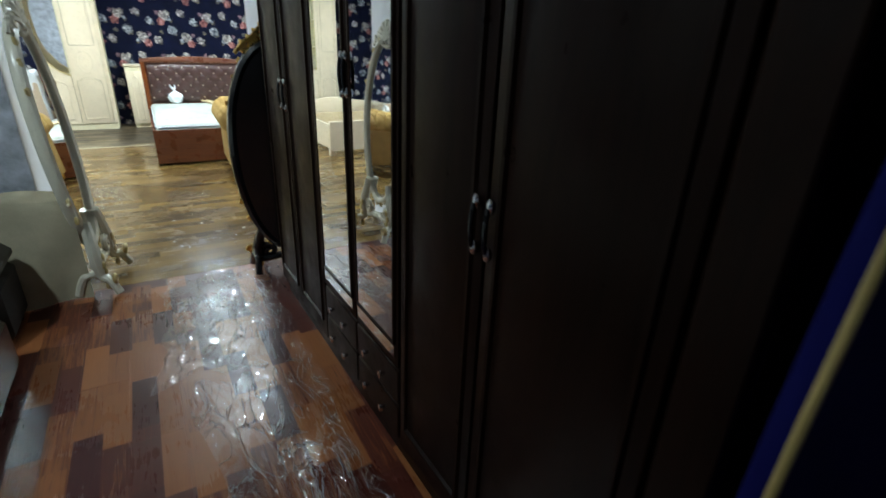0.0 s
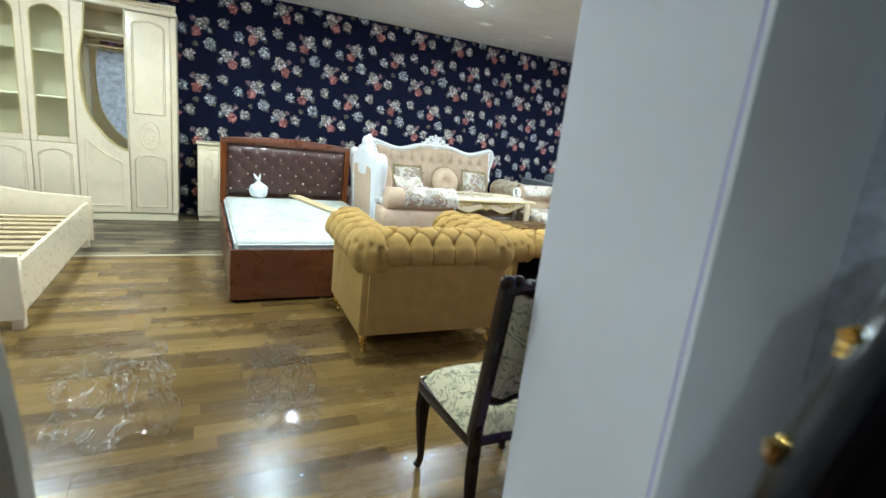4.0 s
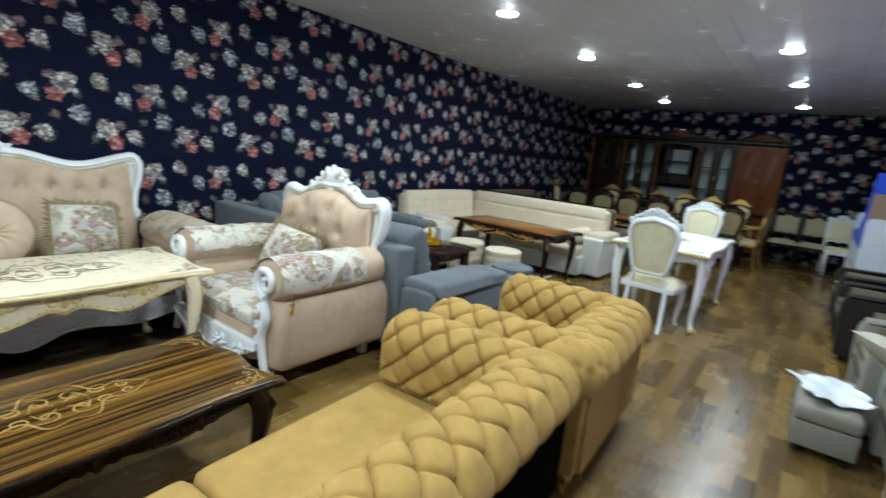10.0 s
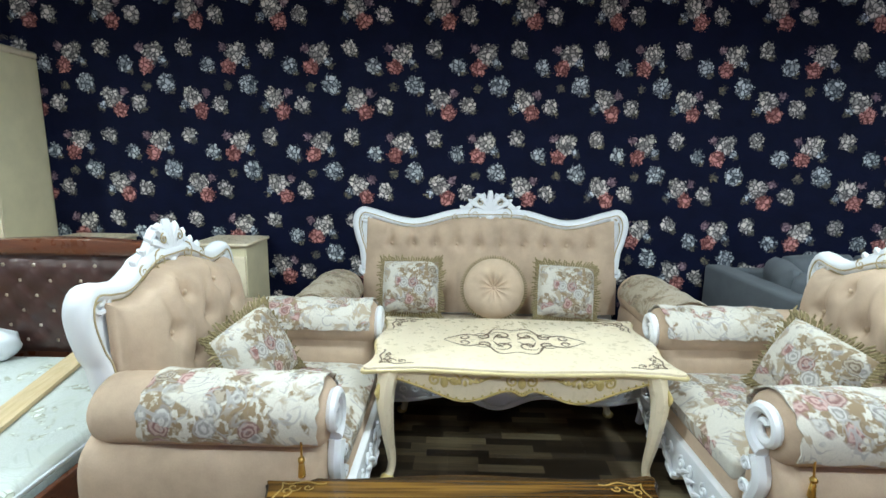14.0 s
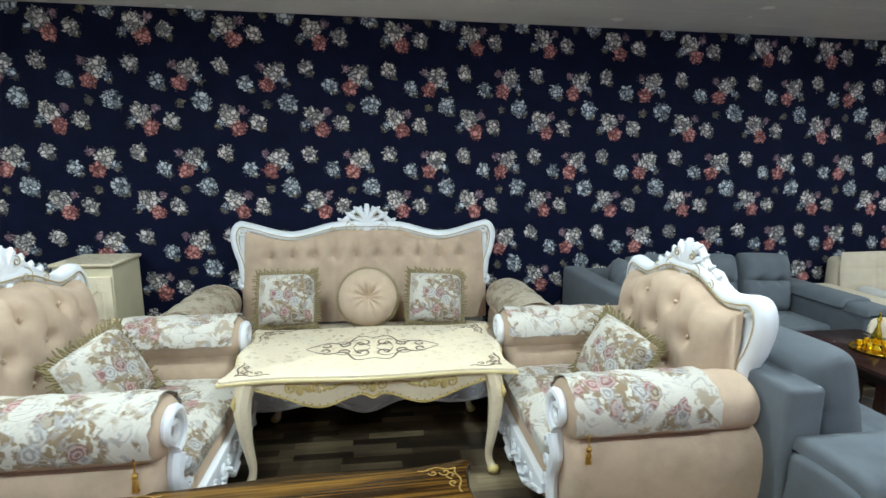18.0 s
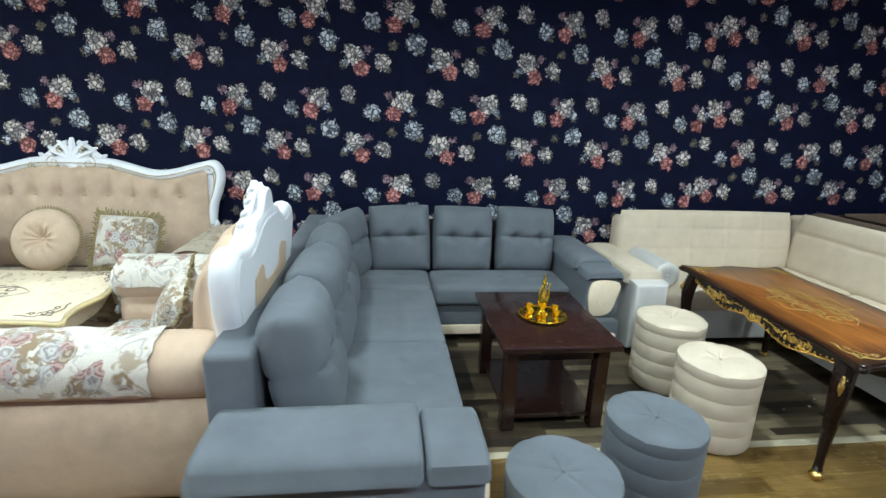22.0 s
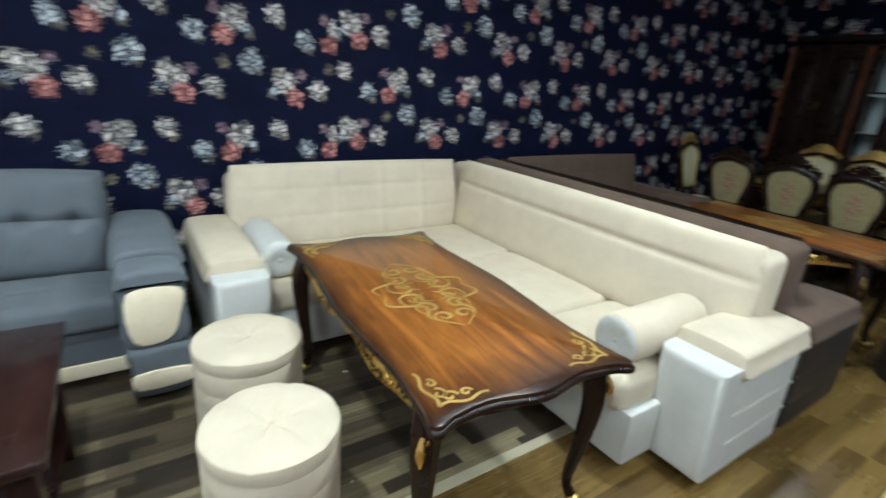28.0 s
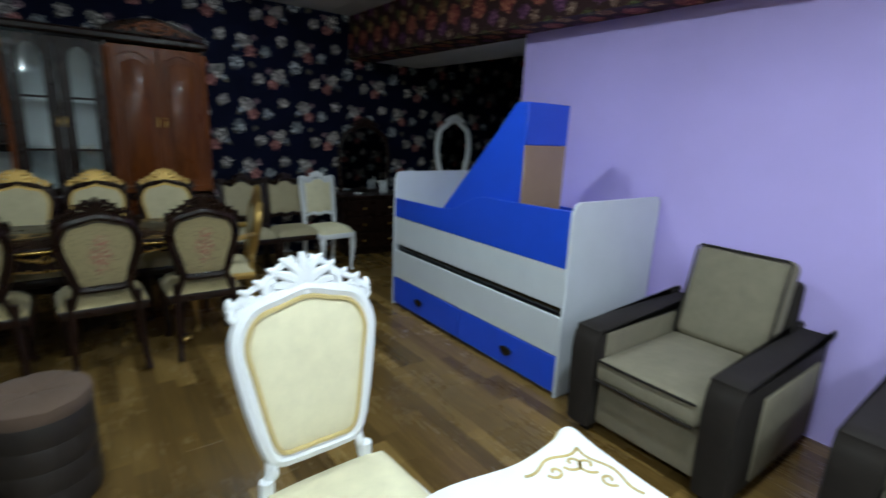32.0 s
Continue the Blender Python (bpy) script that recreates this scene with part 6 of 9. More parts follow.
corner_sofa("corner_sofa", "cream suede corner sofa with bolsters and pale arm sides", 4.05, 6.13, -2.56, m_cream_suede, m_cream_side, 0.25, h=0.87)
corner_sofa("corner_sofa", "brown suede corner sofa with dark leather arms", 6.15, 8.32, -2.56, m_brown_suede, m_brown_dark, 0.27, False, False, 0.89)
ornate_table("inlaid_table", "glossy walnut table with gold inlaid scrolls and dark carved legs", 0.735, 0.375, 0.655, pose(4.735, -1.70, 0, 0, 0, 87), m_walnut_burst, m_dark_wood, m_dark_wood, m_inlay, m_gold, (0.42, 0.55), 0.034, 0.0075, 0.09)
ornate_table("inlaid_table", "glossy walnut table with gold inlay beside the brown sofa", 0.66, 0.345, 0.70, pose(7.45, -1.86, 0, 0, 0, 89), m_walnut_burst, m_dark_wood, m_dark_wood, m_inlay, m_gold, (0.42, 0.5), 0.034, 0.0075, 0.09)


# ---- dining chairs and tables ----
def filled(bm, outline, y, bulge, rings=7, m=None):
    """A stuffed panel inside an outline in x and z, bulging to -y for a positive bulge."""
    t = bmesh.new()
    n = len(outline)
    cx = sum(p[0] for p in outline) / n
    cz = sum(p[1] for p in outline) / n
    loops = []
    for k in range(rings):
        r = 1 - k / rings
        loops.append([t.verts.new((cx + (x - cx) * r, y - bulge * (1 - r ** 4) ** 0.6, cz + (z - cz) * r)) for x, z in outline])
    mid = t.verts.new((cx, y - bulge, cz))
    for a, c in zip(loops, loops[1:]):
        for k in range(n):
            t.faces.new((a[k], a[(k + 1) % n], c[(k + 1) % n], c[k]))
    for k in range(n):
        t.faces.new((loops[-1][k], loops[-1][(k + 1) % n], mid))
    bmesh.ops.recalc_face_normals(t, faces=t.faces)
    return join(bm, t, m)


def grow(outline, d):
    """The outline pushed outwards by d from its middle."""
    n = len(outline)
    cx = sum(p[0] for p in outline) / n
    cz = sum(p[1] for p in outline) / n
    out = []
    for x, z in outline:
        r = math.hypot(x - cx, z - cz)
        out.append((cx + (x - cx) * (1 + d / r), cz + (z - cz) * (1 + d / r)))
    return out


def dining_chair(name, label, m, frame_mat, cloth_mat, H, kind, crest_mat, line_mat, group, seat_mat=None, arms=False, W=0.48, D=0.48):
    """A carved dining chair, front to -y, back at y = 0. kind: shield or tall."""
    t = thing(name, label, "chair", m, group)
    sh = 0.47
    tilt = pose(0, -0.03, sh, -9) @ pose(0, 0, -sh)
    if kind == "shield":
        top = H - 0.12
        half = [(x * W / 0.48, z) for x, z in ((0.0, sh + 0.085), (0.06, sh + 0.085), (0.122, sh + 0.10), (0.156, sh + 0.21), (0.183, top - 0.22), (0.189, top - 0.12), (0.15, top - 0.045), (0.075, top - 0.018))]
        end = [(0.0, top)]
        peak = top
    else:
        top = H - 0.08
        half = [(0.0, sh + 0.12), (0.10, sh + 0.12), (0.175, sh + 0.125), (0.185, sh + 0.30), (0.19, top - 0.13), (0.185, top - 0.07), (0.12, top - 0.055), (0.06, top - 0.01)]
        end = [(0.0, top)]
        peak = top
    outline = smooth_line(half + end + [(-x, z) for x, z in half[:0:-1]], 4, True)
    thick = 0.026
    # legs
    for s in (-1, 1):
        bm = B()
        cabriole(bm, s * (W / 2 - 0.05), -D + 0.05, sh - 0.06, s * 0.028, -0.028, 0.026)
        part("leg", bm, frame_mat, t)
        bm = B()
        tube(bm, smooth_line([(s * 0.165, -0.035, sh + 0.04), (s * 0.17, -0.03, 0.3), (s * 0.175, -0.005, 0.12), (s * 0.18, 0.04, 0.014)], 4), [0.021, 0.021, 0.017, 0.019], 8)
        part("leg", bm, frame_mat, t)
    # seat
    bm = B()
    rail = [(-W / 2 + 0.02, -0.02), (-W / 2, -D * 0.75), (-W / 2 + 0.015, -D + 0.02), (-W * 0.25, -D), (0, -D - 0.012), (W * 0.25, -D), (W / 2 - 0.015, -D + 0.02), (W / 2, -D * 0.75), (W / 2 - 0.02, -0.02)]
    plate(bm, smooth_line(rail, 3), sh - 0.085, sh - 0.03, 0.012, 2)
    for s in (-1, 1):
        tube(bm, spiral(s * 0.05, sh - 0.07, 0.026, 1.3, math.pi / 2, -s, 10, -D - 0.004), 0.007, 6)
    part("seat_rail", bm, frame_mat, t)
    bm = B()
    pad(bm, W - 0.03, D - 0.03, 0.062, 10, 10, 4, back=False, m=pose(0, -D / 2 - 0.005, sh - 0.03) @ LIE)
    part("seat", bm, seat_mat or cloth_mat, t)
    # back
    bm = B()
    tube(bm, [(x, -0.005, z) for x, z in outline + outline[:1]], thick, 8, 1.1)
    for s in (-1, 1):
        x, z = (0.126 * W / 0.48, sh + 0.13) if kind == "shield" else (0.18, sh + 0.15)
        tube(bm, [(s * 0.165, 0, sh - 0.03), (s * (x + 0.01), 0, sh + 0.06), (s * x, 0, z)], [0.021, 0.016, 0.02], 8)
        if kind == "shield":
            for zz, rr in ((top - 0.05, 0.032), (top - 0.10, 0.022)):
                tube(bm, spiral(s * 0.175 * W / 0.48, zz, rr, 1.3, math.pi / 2, -s, 10, -0.006), 0.011, 6)
            blob(bm, (s * 0.198 * W / 0.48, 0, top - 0.02), (0.013, 0.014, 0.022), 8)
            for k, (xx, zz) in enumerate(((0.165, sh + 0.33), (0.145, sh + 0.24), (0.13, sh + 0.06))):
                blob(bm, (s * xx * W / 0.48, -0.016, zz), (0.015, 0.014, 0.026), 6)
    bmesh.ops.transform(bm, matrix=tilt, verts=bm.verts)
    bf = part("back_frame", bm, frame_mat, t, "carved wooden back frame")
    bm = B()
    filled(bm, outline, -0.012, 0.026)
    filled(bm, outline, 0.006, -0.014)
    bmesh.ops.transform(bm, matrix=tilt, verts=bm.verts)
    part("backrest", bm, cloth_mat, t, "padded backrest")
    bm = B()
    inner = grow(outline, -thick * 0.95)
    tube(bm, [(x, -0.029, z) for x, z in inner + inner[:1]], 0.008, 6)
    tube(bm, [(x, 0.018, z) for x, z in inner + inner[:1]], 0.0045, 5)
    bmesh.ops.transform(bm, matrix=tilt, verts=bm.verts)
    part("piping", bm, line_mat, bf, "gilt line round the back")
    bm = B()
    cw, ch = (0.41 * W / 0.48, 0.17) if kind == "shield" else (0.43, 0.125)
    crest(bm, cw, ch, 0.026 if kind == "shield" else 0.036, tilt @ pose(0, -0.005, peak - 0.05))
    part("crest", bm, crest_mat, bf, "carved crest with scrolls")
    if arms:
        for s in (-1, 1):
            bm = B()
            tube(bm, smooth_line([(s * 0.19, 0.0, 0.72), (s * 0.25, -0.12, 0.71), (s * 0.27, -0.28, 0.68), (s * 0.28, -0.36, 0.70), (s * 0.27, -0.40, 0.68)], 4), 0.02, 8)
            tube(bm, smooth_line([(s * 0.26, -0.30, 0.68), (s * 0.275, -0.24, 0.56), (s * 0.24, -0.26, sh - 0.05)], 4), 0.019, 8)
            part("arm", bm, crest_mat, t, "gilded arm")
    return t


m_piping = cloth("gold_piping", (0.42, 0.27, 0.06), vary=0.2)
m_gilt_pale = lacquer("pale_gilt_line", (0.55, 0.42, 0.18), 0.4, 0.15)
m_gold_paint = lacquer("gold_brush_line", (0.48, 0.36, 0.13), 0.35, 0.2)
def post_chair(name, label, m, wood, fabric, line, group, W=0.50, D=0.46, H=1.08):
    """A chair with straight posts, a tall stuffed back and a carved top rail; front to -y."""
    t = thing(name, label, "chair", m, group)
    sh = 0.47
    tilt = pose(0, -0.02, sh, -8) @ pose(0, 0, -sh)
    for s in (-1, 1):
        bm = B()
        cabriole(bm, s * (W / 2 - 0.04), -D + 0.045, sh - 0.06, s * 0.016, -0.02, 0.025)
        part("leg", bm, wood, t)
        bm = B()
        tube(bm, smooth_line([(s * (W / 2 - 0.035), -0.015, sh + 0.02), (s * (W / 2 - 0.035), -0.01, 0.3), (s * (W / 2 - 0.035), 0.01, 0.12), (s * (W / 2 - 0.03), 0.045, 0.014)], 4), [0.023, 0.023, 0.019, 0.019], 8)
        part("leg", bm, wood, t)
        bm = B()
        slab(bm, [(s * (W / 2 - 0.034) - 0.020, sh - 0.04), (s * (W / 2 - 0.034) + 0.020, sh - 0.04), (s * (W / 2 - 0.026) + 0.021, H - 0.06), (s * (W / 2 - 0.026) - 0.021, H - 0.06)], -0.022, 0.020, 0.006, 2, tilt)
        part("post", bm, wood, t)
    bm = B()
    plate(bm, smooth_line([(-W / 2 + 0.02, -0.02), (-W / 2, -D * 0.75), (-W / 2 + 0.015, -D + 0.02), (-W * 0.25, -D), (0, -D - 0.012), (W * 0.25, -D), (W / 2 - 0.015, -D + 0.02), (W / 2, -D * 0.75), (W / 2 - 0.02, -0.02)], 3), sh - 0.085, sh - 0.03, 0.012, 2)
    part("seat_rail", bm, wood, t)
    bm = B()
    pad(bm, W - 0.02, D - 0.02, 0.068, 10, 10, 4, back=False, m=pose(0, -D / 2 - 0.005, sh - 0.032) @ LIE)
    part("seat", bm, fabric, t)
    x0, low, top = W / 2 - 0.055, sh + 0.135, H - 0.085
    wave = [(0.0, top + 0.035), (0.05, top + 0.025), (0.09, top - 0.008), (0.135, top - 0.012), (x0 - 0.02, top + 0.006), (x0, top - 0.002)]
    foot = [(x0, low + 0.01), (x0 - 0.05, low - 0.012), (0.08, low + 0.006), (0.0, low - 0.014)]
    right = smooth_line(wave, 3) + smooth_line(foot, 3)
    outline = right + [(-x, z) for x, z in right[-2:0:-1]]
    bm = B()
    filled(bm, outline, -0.014, 0.026)
    filled(bm, outline, 0.008, -0.014)
    bmesh.ops.transform(bm, matrix=tilt, verts=bm.verts)
    back = part("backrest", bm, fabric, t, "padded tapestry backrest")
    bm = B()
    inner = grow(outline, -0.004)
    tube(bm, [(x, -0.020, z) for x, z in inner + inner[:1]], 0.0055, 5)
    bmesh.ops.transform(bm, matrix=tilt, verts=bm.verts)
    part("piping", bm, line, back, "gold piping round the pad")
    # lower cross rail, bowed like the pad
    bm = B()
    low_line = smooth_line([(-W / 2 + 0.03, low - 0.004), (-0.15, low - 0.028), (-0.08, low - 0.010), (0, low - 0.030), (0.08, low - 0.010), (0.15, low - 0.028), (W / 2 - 0.03, low - 0.004)], 4)
    tube(bm, [(x, -0.002, z) for x, z in low_line], 0.016, 8)
    bmesh.ops.transform(bm, matrix=tilt, verts=bm.verts)
    part("back_rail", bm, wood, t)
    # carved top rail: a bar that follows the pad, shells at the corners and the middle
    bm = B()
    bar = smooth_line([(-W / 2 + 0.015, H - 0.07), (-x0 + 0.03, top + 0.028), (-0.13, top + 0.014), (-0.085, top + 0.022), (-0.045, top + 0.055), (0, top + 0.066), (0.045, top + 0.055), (0.085, top + 0.022), (0.13, top + 0.014), (x0 - 0.03, top + 0.028), (W / 2 - 0.015, H - 0.07)], 4)
    tube(bm, [(x, -0.002, z) for x, z in bar], 0.023, 8)
    for s in (-1, 1):
        for xx, zz, rx, rz in ((W / 2 - 0.03, H - 0.045, 0.030, 0.028), (W / 2 - 0.065, H - 0.040, 0.020, 0.022), (0.135, top + 0.034, 0.026, 0.015), (0.095, top + 0.040, 0.022, 0.016)):
            blob(bm, (s * xx, -0.008, zz), (rx, 0.024, rz), 8)
        tube(bm, spiral(s * 0.055, top + 0.068, 0.024, 1.3, math.pi / 2, -s, 10, -0.014), 0.010, 6)
        tube(bm, spiral(s * (W / 2 - 0.05), H - 0.052, 0.018, 1.3, math.pi / 2, s, 10, -0.022), 0.008, 6)
        for k in range(3):
            tube(bm, [(s * 0.004 * k, -0.022, top + 0.05), (s * (0.012 + 0.014 * k), -0.024, top + 0.085 - 0.004 * k), (s * (0.016 + 0.018 * k), -0.012, top + 0.108 - 0.009 * k)], [0.007, 0.010, 0.005], 6)
    blob(bm, (0, -0.006, top + 0.085), (0.040, 0.024, 0.030), 10)
    bmesh.ops.transform(bm, matrix=tilt, verts=bm.verts)
    part("crest", bm, wood, t, "carved top rail with shells")
    return t


# chairs along the lilac wall
tc = post_chair("tapestry_chair", "dark carved dining chair with cream tapestry seat and back", pose(0.25, -5.885, 0, 0, 0, 180), m_dark_wood, m_tapestry, m_piping, "tapestry chairs along the lilac wall")
for x, y in ((-0.27, -5.885), (-0.78, -5.89), (-1.31, -5.89), (-1.80, -5.89)):
    copy_thing(tc, pose(x, y + random.uniform(0, 0.012), 0, 0, 0, 180 + random.uniform(-2, 2)))
tagged(copy_thing(tc, pose(-2.24, -5.915, 0, 0, 0, 180) @ Matrix.Diagonal((1, 1, 0.955, 1))), "dark carved tapestry chair standing before the white wall end")
tagged(copy_thing(tc, pose(1.62, -5.86, 0, 0, 0, 172)), "dark carved tapestry chair standing in front of the opening")

# white dining table and chairs
ornate_table("white_dining_table", "white lacquered dining table with gold edge and printed scrolls", 0.855, 0.445, 0.78, pose(5.02, -3.53, 0), m_white_lac, m_gold_paint, m_white_lac, m_gold_paint, m_gilt_pale, (0.24, 0.26), 0.040, 0.006, 0.11, m_white_lac)
wc = dining_chair("white_dining_chair", "white carved dining chair with ivory pads and gilt lines", pose(6.46, -3.49, 0, 0, 0, -88), m_white_lac, m_ivory_pad, 1.18, "shield", m_white_lac, m_gilt_pale, "white dining chairs", W=0.52)
copy_thing(wc, pose(3.99, -3.52, 0, 0, 0, 88))

# dark dining set
ornate_table("dark_dining_table", "long dark lacquered dining table with gilt carving", 1.45, 0.42, 0.76, pose(9.12, -2.25, 0, 0, 0, 90), m_dark_wood, m_gold, m_dark_wood, m_inlay, m_gold, (0.4, 0.4), 0.04, 0.008, 0.11)
m_dull_tapestry = brocade("dull_gold_tapestry", (0.34, 0.27, 0.13), (0.18, 0.14, 0.07), (0.42, 0.15, 0.10), (0.30, 0.24, 0.12), 2.2, 0.35, 0.07)
fc = dining_chair("dark_dining_chair", "dark carved dining chair with cream floral back", pose(8.47, -0.97, 0, 0, 0, 90), m_dark_wood, m_dull_tapestry, 1.11, "shield", m_dark_wood, m_dark_wood, "dark chairs round the long table")
for y in (-1.45, -1.93, -2.46, -3.03, -3.57):
    copy_thing(fc, pose(8.47 + random.uniform(-0.02, 0.02), y, 0, 0, 0, 90 + random.uniform(-4, 4)))
m_gilt_pad = cloth("old_cream_cloth", (0.50, 0.44, 0.28), vary=0.1, sheen=0.1)
gc = dining_chair("gilt_dining_chair", "dark dining chair with gilt crest and cream back", pose(9.70, -1.16, 0, 0, 0, -90), m_dark_wood, m_gilt_pad, 1.15, "shield", m_gold_old, m_gold_old, "gilt chairs round the long table")
for y in (-1.60, -2.12, -2.62, -3.08, -3.54):
    copy_thing(gc, pose(9.70 + random.uniform(-0.02, 0.02), y, 0, 0, 0, -90 + random.uniform(-4, 4)))
copy_thing(gc, pose(8.80, -0.36, 0, 0, 0, 6))
dining_chair("gilt_armchair", "gilt dining armchair at the end of the table", pose(9.0, -4.02, 0, 0, 0, 172), m_gold_old, m_gilt_pad, 1.08, "shield", m_gold_old, m_gold_old, "", arms=True)
m_dull_cream = cloth("dull_cream_cloth", (0.36, 0.31, 0.20), vary=0.1, sheen=0.1)
# spare chairs by the end wall
pc = post_chair("cream_back_chair", "dark wooden chair with plain cream back and seat", pose(10.25, -4.28, 0, 0, 0, -90), m_dark_wood, m_dull_cream, m_dark_wood, "spare chairs by the end wall", 0.46, 0.45, 1.0)
copy_thing(pc, pose(10.27, -4.72, 0, 0, 0, -90))
post_chair("white_armless_chair", "white chair with cream cloth back beside the dresser", pose(10.2, -5.06, 0, 0, 0, -84), m_white_lac, m_ivory_pad, m_white_lac, "", 0.42, 0.44, 1.02)


# ---- taupe armchairs along the lilac wall ----
def taupe_armchair(label, x0, x1, yb, yf, feet=True, panels=False):
    """A square armchair with espresso arms, facing north; yb is the back, yf the front."""
    w, d = x1 - x0, yf - yb
    t = thing("taupe_armchair", label, "armchair", pose((x0 + x1) / 2, yb, 0, 0, 0, 180), "taupe armchairs along the wall")
    aw = 0.15
    bm = B()
    box(bm, -w / 2 + aw, w / 2 - aw, -d + 0.04, -0.05, 0.08, 0.34, 0.02, 2)
    part("base", bm, m_taupe, t)
    bm = B()
    box(bm, -w / 2 + aw + 0.005, w / 2 - aw - 0.005, -d - 0.01, -0.22, 0.33, 0.46, 0.035, 3)
    pad(bm, w - 2 * aw - 0.06, d - 0.28, 0.02, 8, 8, 4, back=False, m=pose(0, -d / 2 - 0.11, 0.452) @ LIE)
    sc = part("seat_cushion", bm, m_taupe, t)
    for z in (0.345, 0.452):
        bm = B()
        tube(bm, [(-w / 2 + aw + 0.02, -d - 0.012, z), (0, -d - 0.016, z), (w / 2 - aw - 0.02, -d - 0.012, z)], 0.007, 6)
        part("piping", bm, m_espresso, sc, "dark piping")
    bm = B()
    q = pose(0, -0.20, 0.44, -14)
    bw = w - 2 * aw - 0.04
    box(bm, -bw / 2, bw / 2, -0.07, 0.07, 0, 0.54, 0.045, 3, q)
    bc = part("back_cushion", bm, m_taupe, t)
    bm = B()
    edge = [(-bw / 2 + 0.01, -0.075, 0.02), (-bw / 2 + 0.01, -0.075, 0.515), (-bw / 2 + 0.03, -0.075, 0.53), (bw / 2 - 0.03, -0.075, 0.53), (bw / 2 - 0.01, -0.075, 0.515), (bw / 2 - 0.01, -0.075, 0.02)]
    tube(bm, edge, 0.006, 6, m=q)
    part("piping", bm, m_espresso, bc, "dark piping")
    bm = B()
    box(bm, -w / 2 + aw - 0.01, w / 2 - aw + 0.01, -0.08, 0.0, 0.08, 0.86, 0.03, 2)
    part("back_frame", bm, m_espresso, t)
    for s in (-1, 1):
        bm = B()
        prof = smooth_line([(0.0, 0.05), (0.0, 0.56), (-0.05, 0.605), (-d + 0.1, 0.60), (-d + 0.01, 0.575), (-d - 0.02, 0.45), (-d + 0.005, 0.05)], 3)
        slab(bm, prof, s * (w / 2) - aw / 2 - s * aw / 2, s * (w / 2) + aw / 2 - s * aw / 2, 0.025, 2, pose(0, 0, 0, 0, 0, 90) @ Matrix.Diagonal((1, -1, 1, 1)))
        bmesh.ops.recalc_face_normals(bm, faces=bm.faces)
        arm = part("arm", bm, m_taupe_grey if panels else m_espresso, t, "padded arm")
        if panels:
            bm = B()
            box(bm, s * (w / 2 + 0.003) - 0.006, s * (w / 2 + 0.003) + 0.006, -d * 0.62, -d * 0.44, 0.055, 0.57, 0.003, 1)
            part("side_strip", bm, m_espresso, arm, "black cloth strip across the arm")
        else:
            bm = B()
            box(bm, s * (w / 2 + 0.004) - 0.006, s * (w / 2 + 0.004) + 0.006, -d * 0.78, -0.08, 0.10, 0.50, 0.005, 2)
            part("side_panel", bm, m_taupe, arm, "taupe cloth side panel")
        bm = B()
        box(bm, s * (w / 2 - aw) - 0.004, s * (w / 2 - aw) + 0.004, -d + 0.07, -0.22, 0.33, 0.57, 0.003, 1)
        part("inner_panel", bm, m_taupe, arm)
        for y in (-d + 0.08, -0.08):
            bm = B()
            box(bm, s * (w / 2 - 0.09) - 0.03, s * (w / 2 - 0.09) + 0.03, y - 0.03, y + 0.03, 0, 0.06, 0.004, 1)
            part("foot", bm, m_black, t)
    return t


taupe_armchair("taupe cloth armchair with dark arms beside the blue bed", 5.80, 6.63, -5.93, -4.98)
taupe_armchair("taupe cloth armchair with espresso arms and dark piping", 4.68, 5.52, -5.93, -4.98)
taupe_armchair("taupe armchair with loose cushions piled on it", 2.03, 2.91, -5.96, -5.12, panels=True)
taupe_armchair("taupe armchair with grey side panels by the wall", 3.02, 3.90, -5.96, -5.05, panels=True)


def loose_cushion(m, w, h, d, mat, label):
    bm = B()
    pad(bm, w, h, d, 12, 12, 3.2)
    return single("loose_cushion", bm, mat, label, "cushion", m, "loose taupe cushions")


m_pale_taupe = cloth("pale_taupe_cloth", (0.42, 0.385, 0.33), vary=0.1, sheen=0.1)
loose_cushion(pose(2.46, -5.24, 0.645, -66, 0, 28), 0.58, 0.55, 0.075, m_pale_taupe, "loose pale taupe seat cushion tilted on the armchair")
loose_cushion(pose(2.45, -5.74, 0.78, -38, 0, 186), 0.56, 0.50, 0.07, m_taupe_grey, "loose grey-taupe back cushion leaning in the armchair")
t = thing("footstool", "low taupe footstool in front of the armchair", "footstool", pose(2.90, -4.90, 0))
bm = B()
box(bm, -0.34, 0.34, -0.15, 0.15, 0.05, 0.20, 0.012, 2)
part("body", bm, m_taupe_grey, t)
bm = B()
box(bm, -0.345, 0.345, -0.155, 0.155, 0.195, 0.29, 0.03, 3)
part("cushion", bm, m_taupe_grey, t)
for sx in (-1, 1):
    for sy in (-1, 1):
        bm = B()
        lathe(bm, [(0.02, 0), (0.024, 0.01), (0.024, 0.055)], 10, pose(sx * 0.29, sy * 0.11, 0))
        part("foot", bm, m_black, t)


